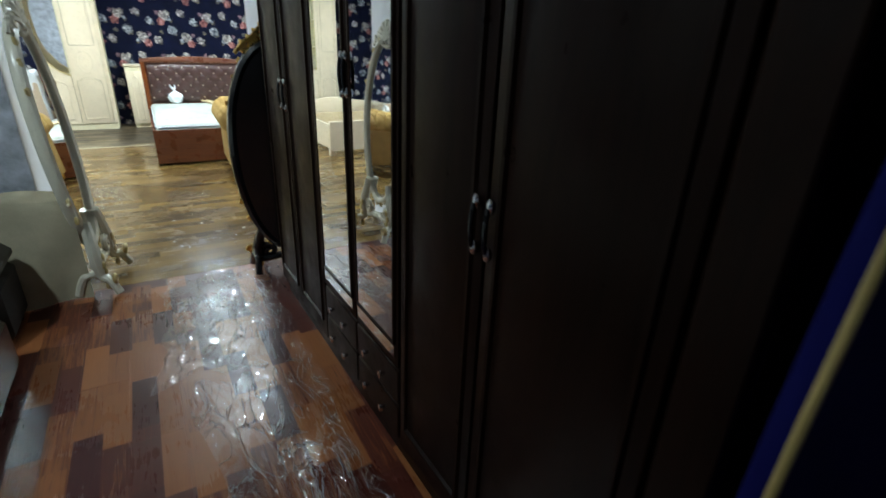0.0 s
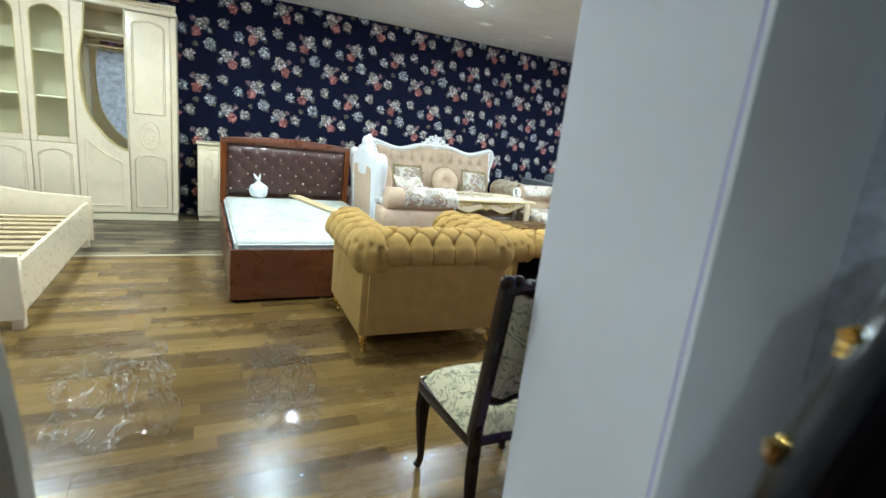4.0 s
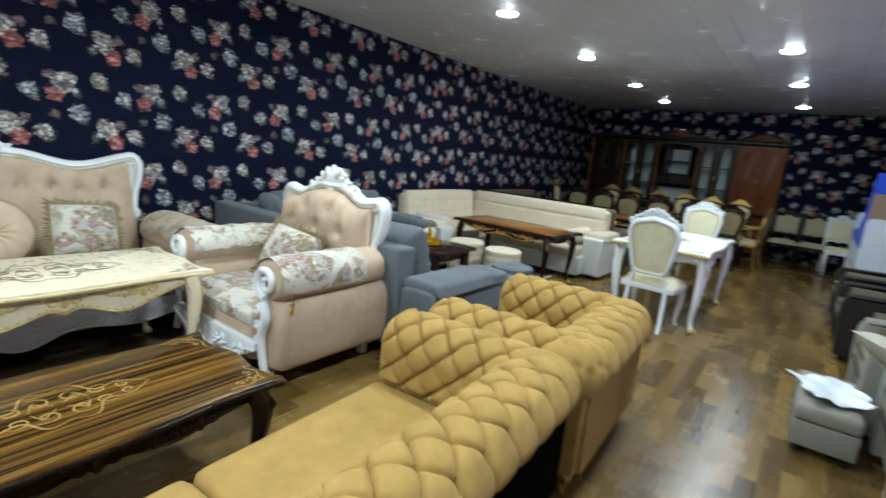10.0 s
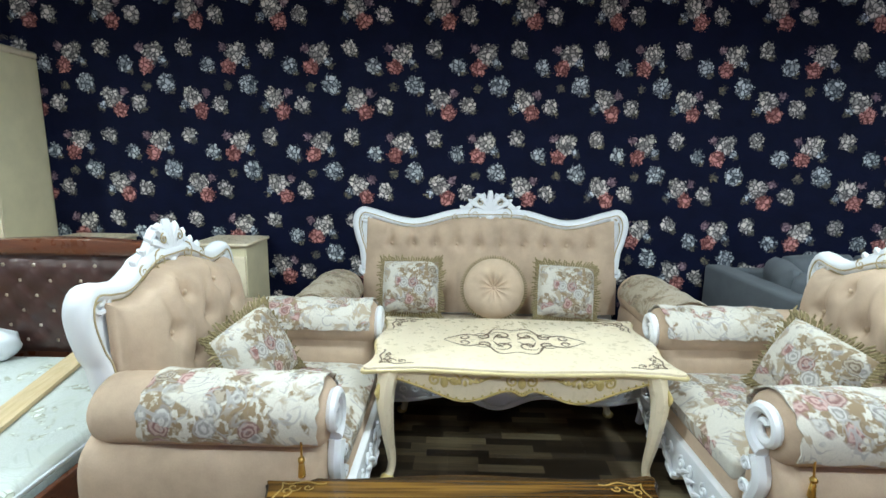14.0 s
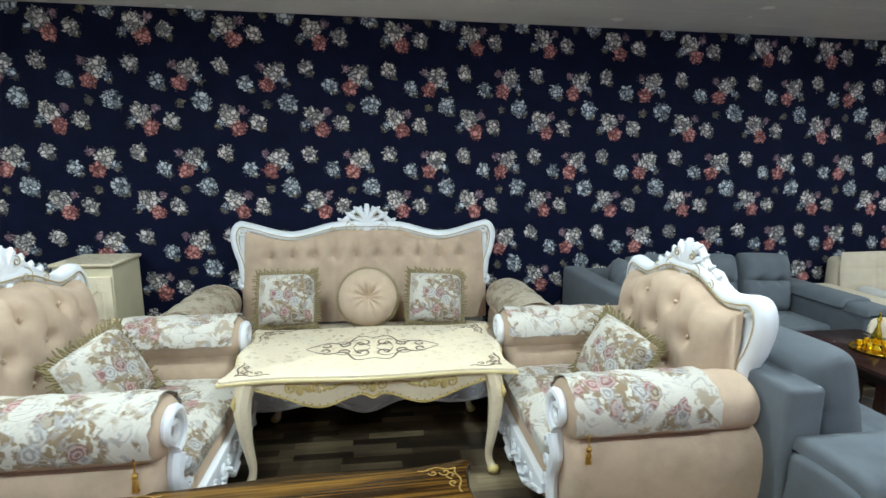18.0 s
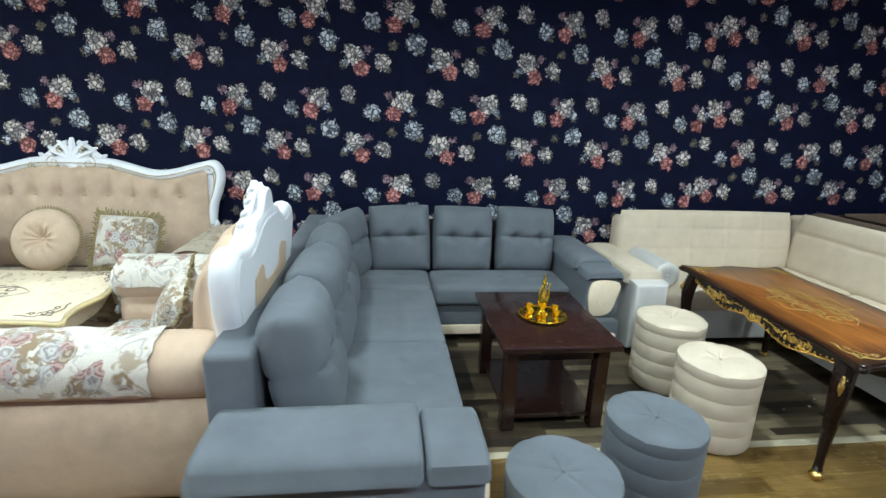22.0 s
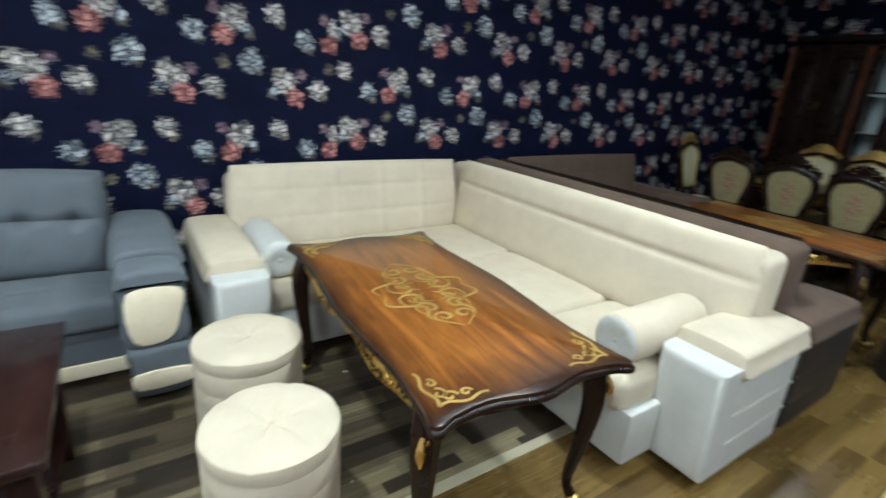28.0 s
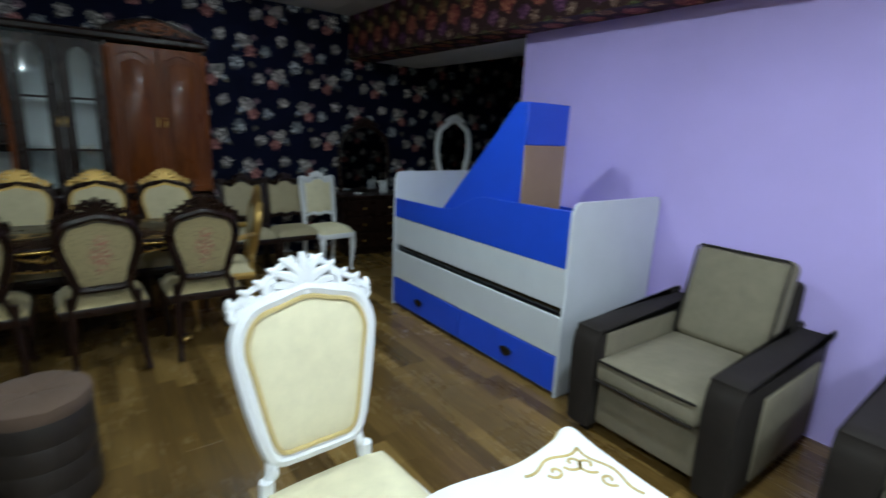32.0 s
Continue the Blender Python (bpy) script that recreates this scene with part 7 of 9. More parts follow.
def crumpled(name, label, m, w, l, amp, mat, seed, nx=22, ny=22, floor_gap=0.004, cat="plastic sheet"):
    """A thin crumpled sheet lying down."""
    rnd = random.Random(seed)
    waves = [(rnd.uniform(-9, 9), rnd.uniform(-9, 9), rnd.uniform(0, 6.3), rnd.uniform(0.3, 1)) for _ in range(9)]
    g = B()
    grid = []
    for j in range(ny + 1):
        row = []
        for i in range(nx + 1):
            u, v = i / nx - 0.5, j / ny - 0.5
            h = sum(a * abs(math.sin(kx * u * w * 1.6 + ky * v * l * 1.6 + p)) for kx, ky, p, a in waves) / 5
            e = 1 + 0.10 * math.sin(13 * u + seed) * (abs(v) > 0.3) + 0.08 * math.sin(17 * v + 2 * seed) * (abs(u) > 0.3)
            row.append(g.verts.new((u * w * e, v * l * e, floor_gap + amp * h * h * (0.9 + 0.1 * rnd.random()))))
        grid.append(row)
    for j in range(ny):
        for i in range(nx):
            g.faces.new((grid[j][i], grid[j][i + 1], grid[j + 1][i + 1], grid[j + 1][i]))
    return single(name, g, mat, label, cat, m, angle=1.0)


crumpled("plastic_wrap", "crumpled white plastic wrap on the footstool", pose(2.85, -4.90, 0.288, 0, 0, 20), 0.40, 0.30, 0.05, m_bag, 3)

# ---- blue and white children's bed ----
t = thing("childrens_bed", "blue and white laminate children's bed with drawers and tower", "bed", pose(7.78, -5.13, 0))
L, DP = 0.94, 0.86


def kb(name, x0, x1, y0, y1, z0, z1, mat, label="", parent=None, b=0.003):
    bm = B()
    box(bm, x0, x1, y0, y1, z0, z1, b, 1)
    return part(name, bm, mat, parent or t, label)


for s in (-1, 1):
    bm = B()
    prof = [(-DP, 0.0), (-DP, 1.15), (-DP + 0.03, 1.18), (-0.06, 1.18), (-0.02, 1.165), (0.0, 1.12), (0.0, 0.0)]
    slab(bm, prof, -0.011, 0.011, 0.003, 1, pose(s * L, 0, 0, 0, 0, 90))
    part("end_panel", bm, m_white_lam, t, "white end panel")
bm = B()
top = [(-L + 0.012, 1.13)] + smooth_line([(-0.35, 1.115), (-0.17, 1.11), (-0.02, 1.06), (0.12, 0.99), (0.30, 0.965)], 5) + [(L - 0.012, 0.955)]
slab(bm, top + [(L - 0.012, 0.80), (-L + 0.012, 0.80)], -0.02, -0.002, 0.003, 1)
part("guard_board", bm, m_blue, t, "blue guard board with a wavy top edge")
kb("front_board", -L + 0.012, L - 0.012, -0.022, -0.004, 0.565, 0.797, m_white_lam, "white front board")
# black board set behind the slit, its colour stands in for shade
kb("gap_shade_board", -L + 0.012, L - 0.012, -0.06, -0.045, 0.26, 0.60, m_black, "black board standing in for the shade in the gap above the pull-out bed")
pb = kb("pull_out_front", -L + 0.014, L - 0.014, -0.02, -0.001, 0.265, 0.505, m_white_lam, "white front of the pull-out bed")
for k in (-1, 1):
    dr = kb("drawer", 0.003 if k > 0 else -L + 0.014, L - 0.014 if k > 0 else -0.003, -0.02, 0.0, 0.03, 0.258, m_blue, "blue drawer")
    bm = B()
    slab(bm, smooth_line([(k * 0.52 - 0.055, 0.15), (k * 0.52, 0.17), (k * 0.52 + 0.055, 0.15), (k * 0.52 + 0.03, 0.115), (k * 0.52, 0.105), (k * 0.52 - 0.03, 0.115)], 3, True), 0.0, 0.014, 0.004, 1)
    part("handle", bm, m_black, dr, "black pull")
kb("back_board", -L + 0.012, L - 0.012, -DP, -DP + 0.018, 0.05, 1.0, m_blue, "blue back board")
kb("bed_base", -L + 0.012, L - 0.012, -DP + 0.02, -0.06, 0.58, 0.60, m_white_lam)
kb("plinth", -L + 0.012, L - 0.012, -DP + 0.02, -0.04, 0.0, 0.03, m_white_lam)
bm = B()
slab(bm, [(-0.50, 0.60), (-0.50, 1.72), (-0.42, 1.72), (0.30, 0.95), (0.30, 0.60)], -0.05, -0.03, 0.003, 1)
part("slanted_panel", bm, m_blue, t, "slanted blue panel")
bm = B()
slab(bm, [(-0.48, 0.60), (-0.48, 1.71), (-0.42, 1.71), (0.28, 0.96), (0.28, 0.60)], -0.40, -0.38, 0.003, 1)
part("slanted_panel", bm, m_blue, t)
kb("tower_panel", -0.518, -0.502, -0.40, -0.03, 1.47, 1.72, m_blue, "blue tower end")
kb("tower_panel", -0.516, -0.502, -0.40, -0.03, 0.60, 1.468, m_tan_lam, "tan tower end")
kb("tower_shelf", -0.498, 0.15, -0.378, -0.052, 1.05, 1.066, m_white_lam)

# ---- dark wall cabinet ----
t = thing("wall_cabinet", "dark mahogany wall cabinet with glass doors and carved crowns", "cabinet", pose(10.33, -0.36, 0, 0, 0, -90))
# local x runs south along the wall, local -y faces the hall
kb("body", 0.02, 3.66, 0.05, 0.57, 0.08, 0.80, m_dark_wood)
kb("plinth", 0.03, 3.65, 0.07, 0.55, 0.0, 0.08, m_dark_wood)
kb("back_panel", 0.02, 3.66, 0.54, 0.565, 0.80, 2.2, m_dark_wood)
kb("base_top", 0.0, 3.68, 0.02, 0.56, 0.80, 0.83, m_dark_wood, "", None, 0.01)
EDGES = (0.02, 0.74, 1.44, 2.22, 2.90, 3.66)
for x in EDGES:
    z1 = 2.16
    bm = B()
    box(bm, x - 0.018, x + 0.018, 0.04, 0.54, 0.83, z1, 0.003, 1)
    pn = part("partition", bm, m_dark_wood, t)
    bm = B()
    lathe(bm, [(0.012, 0.84), (0.03, 0.87), (0.018, 0.92), (0.022, 1.4), (0.018, 2.0), (0.03, 2.06), (0.014, 2.1)], 12, pose(x, 0.03, 0))
    part("column", bm, m_mahogany_z, pn, "turned column")
kb("cornice", 0.004, 3.70, 0.0, 0.56, 2.14, 2.21, m_dark_wood, "moulded cornice", None, 0.02)
for a, c, h in ((1.42, 2.24, 0.16), (2.88, 3.68, 0.14)):
    bm = B()
    w = c - a
    slab(bm, [(a, 2.21)] + smooth_line([(a, 2.25), (a + w * 0.22, 2.24 + h * 0.55), (a + w / 2, 2.22 + h), (c - w * 0.22, 2.24 + h * 0.55), (c, 2.25)], 5) + [(c, 2.21)], 0.01, 0.06, 0.012, 2)
    cr = part("crown", bm, m_dark_wood, t, "arched crown")
    bm = B()
    crest(bm, w * 0.7, h * 0.9, 0.022, pose((a + c) / 2, 0.005, 2.22))
    part("carving", bm, m_mahogany_z, cr, "carved scrolls")


def panel_door(x0, x1, z0, z1, mat, y=0.04, arch=True, name="door", knob=None):
    bm = B()
    box(bm, x0 + 0.003, x1 - 0.003, y - 0.022, y, z0, z1, 0.004, 1)
    d = part(name, bm, mat, t)
    w = x1 - x0
    out = [(x0 + 0.055, z0 + 0.06), (x0 + 0.055, z1 - 0.10)] + (smooth_line([(x0 + 0.055, z1 - 0.10), (x0 + w / 2, z1 - 0.05), (x1 - 0.055, z1 - 0.10)], 4) if arch else [(x0 + 0.055, z1 - 0.06), (x1 - 0.055, z1 - 0.06)]) + [(x1 - 0.055, z0 + 0.06)]
    bm = B()
    tube(bm, [(x, y - 0.023, z) for x, z in out + out[:1]], 0.009, 6)
    part("moulding", bm, mat, d)
    bm = B()
    slab(bm, [(x0 + w / 2 + (x - x0 - w / 2) * 0.78, (z0 + z1) / 2 + (z - (z0 + z1) / 2) * 0.9) for x, z in out], y - 0.028, y - 0.02, 0.006, 2)
    part("raised_panel", bm, mat, d)
    if knob is not None:
        bm = B()
        tube(bm, [(knob, y - 0.024, (z0 + z1) / 2 - 0.04), (knob, y - 0.045, (z0 + z1) / 2 - 0.02), (knob, y - 0.045, (z0 + z1) / 2 + 0.02), (knob, y - 0.024, (z0 + z1) / 2 + 0.04)], 0.006, 6)
        part("handle", bm, m_gold, d, "gold pull")
    return d


m_cab_back = lacquer("white_cabinet_back", (0.55, 0.59, 0.60), 0.5, 0.04)
for k in range(5):
    a, c = EDGES[k] + 0.018, EDGES[k + 1] - 0.018
    h = (a + c) / 2
    wood = m_mahogany_z if k == 4 else m_dark_wood
    if k in (0, 4):
        for p0, p1, kn in ((a, h, h - 0.03), (h, c, h + 0.03)):
            panel_door(p0, p1, 0.85, 2.12, wood, 0.04, True, "door", kn)
            panel_door(p0, p1, 0.10, 0.79, wood, 0.045, False, "door", kn)
    elif k in (1, 3):
        kb("white_back", a, c, 0.52, 0.535, 0.84, 2.12, m_cab_back, "pale back of the display shelves")
        for z in (1.22, 1.62):
            kb("shelf", a, c, 0.10, 0.52, z, z + 0.016, m_cab_back)
        for p0, p1, kn in ((a, h, h - 0.025), (h, c, h + 0.025)):
            dm = B()
            z0, z1, f = 0.85, 2.12, 0.085
            box(dm, p0 + 0.002, p0 + f, 0.018, 0.04, z0, z1, 0.004, 1)
            box(dm, p1 - f, p1 - 0.002, 0.018, 0.04, z0, z1, 0.004, 1)
            box(dm, p0 + f, p1 - f, 0.019, 0.039, z0, z0 + 0.06, 0.004, 1)
            ar_ = smooth_line([(p0 + f, z1 - 0.16), (p0 + f + 0.02, z1 - 0.10), ((p0 + p1) / 2, z1 - 0.06), (p1 - f - 0.02, z1 - 0.10), (p1 - f, z1 - 0.16)], 4)
            slab(dm, ar_ + [(p1 - f, z1), (p0 + f, z1)], 0.019, 0.039)
            box(dm, p0 + f, p1 - f, 0.022, 0.036, 1.64, 1.66, 0.002, 1)
            box(dm, p0 + f, p1 - f, 0.022, 0.036, 1.22, 1.24, 0.002, 1)
            d = part("glass_door", dm, m_dark_wood, t, "glazed door with arched frame")
            pane = kb("pane", p0 + f - 0.01, p1 - f + 0.01, 0.028, 0.031, z0 + 0.05, z1 - 0.06, m_glass, "clear pane", d, 0)
            pane.visible_shadow = False
            bm = B()
            tube(bm, [(kn, 0.016, 1.42), (kn, -0.006, 1.44), (kn, -0.006, 1.48), (kn, 0.016, 1.50)], 0.006, 6)
            part("handle", bm, m_gold, d, "gold pull")
            panel_door(p0, p1, 0.10, 0.79, wood, 0.045, False, "door", kn)
    else:
        kb("niche_back", a, c, 0.52, 0.535, 0.84, 1.18, m_cab_back, "pale back of the open niche")
        kb("niche_back", a, c, 0.52, 0.535, 1.183, 2.12, m_dark_wood)
        kb("niche_panel", a + 0.16, c - 0.16, 0.505, 0.518, 1.48, 1.98, m_cab_back, "pale panel behind the shelf")
        kb("niche_shelf", a, c, 0.06, 0.52, 1.26, 1.285, m_dark_wood)
        kb("niche_box", a + 0.002, c - 0.002, 0.06, 0.50, 1.29, 1.42, m_dark_wood)
        kb("niche_shelf", a + 0.14, c - 0.14, 0.12, 0.52, 1.72, 1.735, m_dark_wood)
        for s in (a + 0.14, c - 0.14):
            kb("niche_upright", s - 0.01, s + 0.01, 0.10, 0.52, 1.42, 2.12, m_dark_wood)
        bm = B()
        ar_ = smooth_line([(a, 1.98), (a + 0.08, 2.03), (h, 2.08), (c - 0.08, 2.03), (c, 1.98)], 4)
        slab(bm, ar_ + [(c, 2.13), (a, 2.13)], 0.03, 0.05)
        part("niche_arch", bm, m_dark_wood, t, "arched frieze over the niche")
        for p0, p1, kn in ((a, h, h - 0.03), (h, c, h + 0.03)):
            panel_door(p0, p1, 0.10, 0.79, wood, 0.045, False, "door", kn)

# ---- dresser and vanity near the end wall ----
t = thing("dresser", "dark wooden dresser with an arched mirror", "dresser", pose(10.36, -5.42, 0, 0, 0, -93))
kb("body", 0.03, 0.87, 0.03, 0.48, 0.06, 0.70, m_dark_wood)
kb("plinth", 0.05, 0.85, 0.05, 0.47, 0.0, 0.06, m_dark_wood)
kb("dresser_top", 0.0, 0.90, 0.0, 0.50, 0.70, 0.73, m_dark_wood, "", None, 0.01)
for k in range(3):
    dr = kb("drawer", 0.05, 0.85, 0.012, 0.03, 0.09 + 0.2 * k, 0.275 + 0.2 * k, m_dark_wood, "", None, 0.006)
    for s in (0.28, 0.62):
        bm = B()
        blob(bm, (s, 0.0, 0.18 + 0.2 * k), (0.016, 0.014, 0.016), 10)
        part("knob", bm, m_gold, dr, "gold knob")
bm = B()
arch = smooth_line([(0.14, 0.735), (0.12, 1.1), (0.16, 1.38), (0.30, 1.50), (0.45, 1.55), (0.60, 1.50), (0.74, 1.38), (0.78, 1.1), (0.76, 0.735)], 4)
tube(bm, [(x, 0.40, z) for x, z in arch], 0.028, 8)
mf = part("mirror_frame", bm, m_dark_wood, t, "carved dark mirror frame")
bm = B()
slab(bm, arch, 0.40, 0.412)
part("mirror", bm, m_mirror, mf, "mirror glass")
bm = B()
crest(bm, 0.4, 0.12, 0.025, pose(0.45, 0.39, 1.53))
part("crest", bm, m_dark_wood, mf)
for x, r, h in ((0.30, 0.05, 0.02), (0.62, 0.022, 0.14), (0.68, 0.018, 0.18)):
    bm = B()
    lathe(bm, [(r * 0.6, 0), (r, h * 0.2), (r, h * 0.7), (r * 0.4, h * 0.85), (r * 0.4, h)], 14)
    single("white_dish" if h < 0.05 else "bottle", bm, m_bag, "small white dish on the dresser" if h < 0.05 else "pale slender bottle on the dresser", "dish" if h < 0.05 else "bottle", pose(10.55, -5.42 - x, 0.73))

t = thing("vanity_table", "white vanity table with an arched white framed mirror", "vanity", pose(9.836, -6.441, 0, 0, 0, -90))
kb("vanity_top", 0.0, 0.85, 0.0, 0.42, 0.74, 0.77, m_white_lac, "", None, 0.008)
kb("drawer_box", 0.03, 0.82, 0.02, 0.40, 0.60, 0.74, m_white_lac)
for x in (0.06, 0.79):
    for y in (0.05, 0.37):
        bm = B()
        cabriole(bm, x, y, 0.60, 0.03 if x > 0.4 else -0.03, -0.02, 0.026)
        part("leg", bm, m_white_lac, t)
bm = B()
arch = smooth_line([(0.22, 0.78), (0.24, 0.95), (0.17, 1.25), (0.19, 1.50), (0.30, 1.60), (0.42, 1.66), (0.54, 1.60), (0.65, 1.50), (0.67, 1.25), (0.60, 0.95), (0.62, 0.78)], 4)
tube(bm, [(x, 0.34, z) for x, z in arch], 0.036, 8)
mf = part("mirror_frame", bm, m_white_lac, t, "white arched mirror frame")
bm = B()
slab(bm, arch, 0.34, 0.352)
part("mirror", bm, m_mirror, mf, "mirror glass")
bm = B()
crest(bm, 0.32, 0.10, 0.024, pose(0.42, 0.33, 1.64))
part("crest", bm, m_white_lac, mf)


# ---- cream bedroom set ----
t = thing("cream_wardrobe", "tall cream wardrobe with carved doors and glazed shelves", "wardrobe", pose(-5.64, -0.50, 0) @ Matrix.Diagonal((1, 1, 1.085, 1)))
# local x runs east, -y faces the room; width 2.12
WW, WH = 2.12, 2.12
for x in (0.0, 0.36, 1.16, 1.64, WW):
    kb("side_panel" if x in (0.0, WW) else "partition", x - 0.009 - (0.009 if x else -0.009), x + 0.009 - (0.009 if x else -0.009), 0.02, 0.48, 0.08, WH, m_cream_carc)
kb("back_panel", 0.0, WW, 0.47, 0.485, 0.08, WH, m_cream_carc)
kb("plinth", 0.01, WW - 0.01, 0.015, 0.47, 0.0, 0.08, m_cream_carc)
kb("bottom", 0.018, WW - 0.018, 0.02, 0.47, 0.08, 0.10, m_cream_carc)
kb("top_board", -0.01, WW + 0.01, 0.0, 0.49, WH, WH + 0.05, m_cream_lac, "", None, 0.014)
bm = B()
slab(bm, [(0.0, WH + 0.05)] + smooth_line([(0.0, WH + 0.10), (0.30, WH + 0.12), (0.52, WH + 0.19), (0.76, WH + 0.235), (1.0, WH + 0.19), (1.22, WH + 0.12), (1.6, WH + 0.09), (WW, WH + 0.11)], 5) + [(WW, WH + 0.05)], -0.005, 0.03, 0.012, 2)
cw_ = part("crown", bm, m_cream_lac, t, "arched carved crown")
bm = B()
crest(bm, 0.5, 0.13, 0.02, pose(0.76, -0.012, WH + 0.07))
for k in range(14):
    blob(bm, (1.62 + 0.035 * k, -0.008, WH + 0.078), (0.013, 0.008, 0.010), 6)
part("carving", bm, m_gilt_pale, cw_, "gilt-washed carving")


def cream_door(x0, x1, z0, z1, oval=False, y=0.0, parent=None):
    bm = B()
    box(bm, x0 + 0.003, x1 - 0.003, y, y + 0.02, z0, z1, 0.005, 2)
    d = part("door", bm, m_cream_lac, parent or t)
    w = x1 - x0
    cells = [(z0 + 0.07, z0 + 0.62), (z0 + 1.05, z1 - 0.07)] if oval else [(z0 + 0.06, z1 - 0.06)]
    for a, c in cells:
        o = [(x0 + 0.065, a), (x1 - 0.065, a)] + smooth_line([(x1 - 0.065, c - 0.06), (x1 - 0.10, c - 0.03), (x0 + w / 2, c), (x0 + 0.10, c - 0.03), (x0 + 0.065, c - 0.06)], 4)
        bm = B()
        tube(bm, [(x, y - 0.001, z) for x, z in o + o[:1]], 0.0085, 6)
        part("moulding", bm, m_cream_lac, d)
        bm = B()
        tube(bm, [(x0 + w / 2 + (x - x0 - w / 2) * 1.09, y, (a + c) / 2 + (z - (a + c) / 2) * 1.02) for x, z in o + o[:1]], 0.0035, 5)
        part("gilt_line", bm, m_antique, d, "antique gilt line")
    if oval:
        bm = B()
        zc = z0 + 0.83
        for rx, rz, th in ((0.10, 0.14, 0.007), (0.055, 0.08, 0.006)):
            tube(bm, [(x0 + w / 2 + rx * math.cos(a), y - 0.001, zc + rz * math.sin(a)) for a in [2 * math.pi * k / 28 for k in range(29)]], th, 6)
        for k in range(8):
            a = 2 * math.pi * k / 8
            blob(bm, (x0 + w / 2 + 0.035 * math.cos(a), y - 0.001, zc + 0.05 * math.sin(a)), (0.014, 0.006, 0.018), 6)
        part("oval_carving", bm, m_cream_lac, d, "oval carved medallion")
    return d


def arched_glass_door(x0, x1, z0, z1):
    bm = B()
    f = 0.065
    box(bm, x0 + 0.003, x0 + f, 0.0, 0.02, z0, z1, 0.004, 1)
    box(bm, x1 - f, x1 - 0.003, 0.0, 0.02, z0, z1, 0.004, 1)
    box(bm, x0 + f, x1 - f, 0.001, 0.019, z0, z0 + 0.06, 0.003, 1)
    a = smooth_line([(x0 + f, z1 - 0.17), (x0 + f + 0.03, z1 - 0.11), ((x0 + x1) / 2, z1 - 0.07), (x1 - f - 0.03, z1 - 0.11), (x1 - f, z1 - 0.17)], 4)
    slab(bm, a + [(x1 - f, z1), (x0 + f, z1)], 0.001, 0.019)
    d = part("glass_door", bm, m_cream_lac, t, "glazed cream door with arched top")
    bm = B()
    o = [(x0 + f, z0 + 0.06)] + a + [(x1 - f, z0 + 0.06)]
    tube(bm, [(x, -0.001, z) for x, z in o + o[:1]], 0.006, 6)
    part("moulding", bm, m_gilt_pale, d)
    g = kb("pane", x0 + f - 0.01, x1 - f + 0.01, 0.008, 0.011, z0 + 0.05, z1 - 0.06, m_glass, "clear pane", d, 0)
    g.visible_shadow = False


cream_door(0.0, 0.36, 0.09, 2.11, True)
for a, c in ((0.36, 0.76), (0.76, 1.16)):
    arched_glass_door(a, c, 0.78, 2.11)
    cream_door(a, c, 0.09, 0.775)
for z in (0.77, 1.20, 1.62):
    kb("shelf", 0.37, 1.15, 0.03, 0.47, z, z + 0.016, m_cream_carc)
kb("shelf", 1.17, 1.63, 0.03, 0.47, 1.86, 1.876, m_cream_carc)
# the curved door over the hanging space
bm = B()
xs0, xs1 = 1.165, 1.635
curve = smooth_line([(xs0 + 0.12, 2.11), (xs0 + 0.10, 1.86), (xs0 + 0.05, 1.55), (xs0 + 0.09, 1.15), (xs0 + 0.22, 0.92), (xs0 + 0.34, 0.80), (xs1, 0.74)], 6)
slab(bm, [(xs0, 0.09), (xs0, 2.11)] + curve + [(xs1, 0.09)], 0.0, 0.02)
cd = part("curved_door", bm, m_cream_lac, t, "cream door with a curved edge beside the hanging space")
bm = B()
tube(bm, [(x, -0.001, z) for x, z in curve], 0.010, 6)
part("moulding", bm, m_gilt_pale, cd)
bm = B()
o = [(xs0 + 0.07, 0.16), (xs1 - 0.07, 0.16)] + smooth_line([(xs1 - 0.07, 0.62), (xs0 + 0.24, 0.70), (xs0 + 0.07, 0.84)], 4)
tube(bm, [(x, -0.001, z) for x, z in o + o[:1]], 0.008, 6)
part("moulding", bm, m_cream_lac, cd)
kb("mirror", xs0 + 0.02, xs1 - 0.01, 0.455, 0.462, 0.30, 1.84, m_mirror, "mirror at the back of the hanging space")
bm = B()
tube(bm, [(xs0, 0.24, 1.76), (xs1, 0.24, 1.76)], 0.012, 8)
part("hanging_rail", bm, m_chrome, t, "chrome hanging rail")
cream_door(1.64, 2.06, 0.09, 2.11, True)
for x in (2.075, 2.09, 2.105):
    bm = B()
    tube(bm, [(x, 0.0, 0.25), (x, 0.0, 1.9)], 0.006, 6)
    part("flute", bm, m_cream_lac, t)
kb("pilaster", 2.062, 2.12, 0.0, 0.02, 0.09, 2.11, m_cream_lac, "fluted pilaster", None, 0.003)
crumpled("plastic_wrap", "clear crumpled plastic lying on the wardrobe top", pose(-3.95, -0.28, 2.36), 0.75, 0.36, 0.10, m_film, 8)


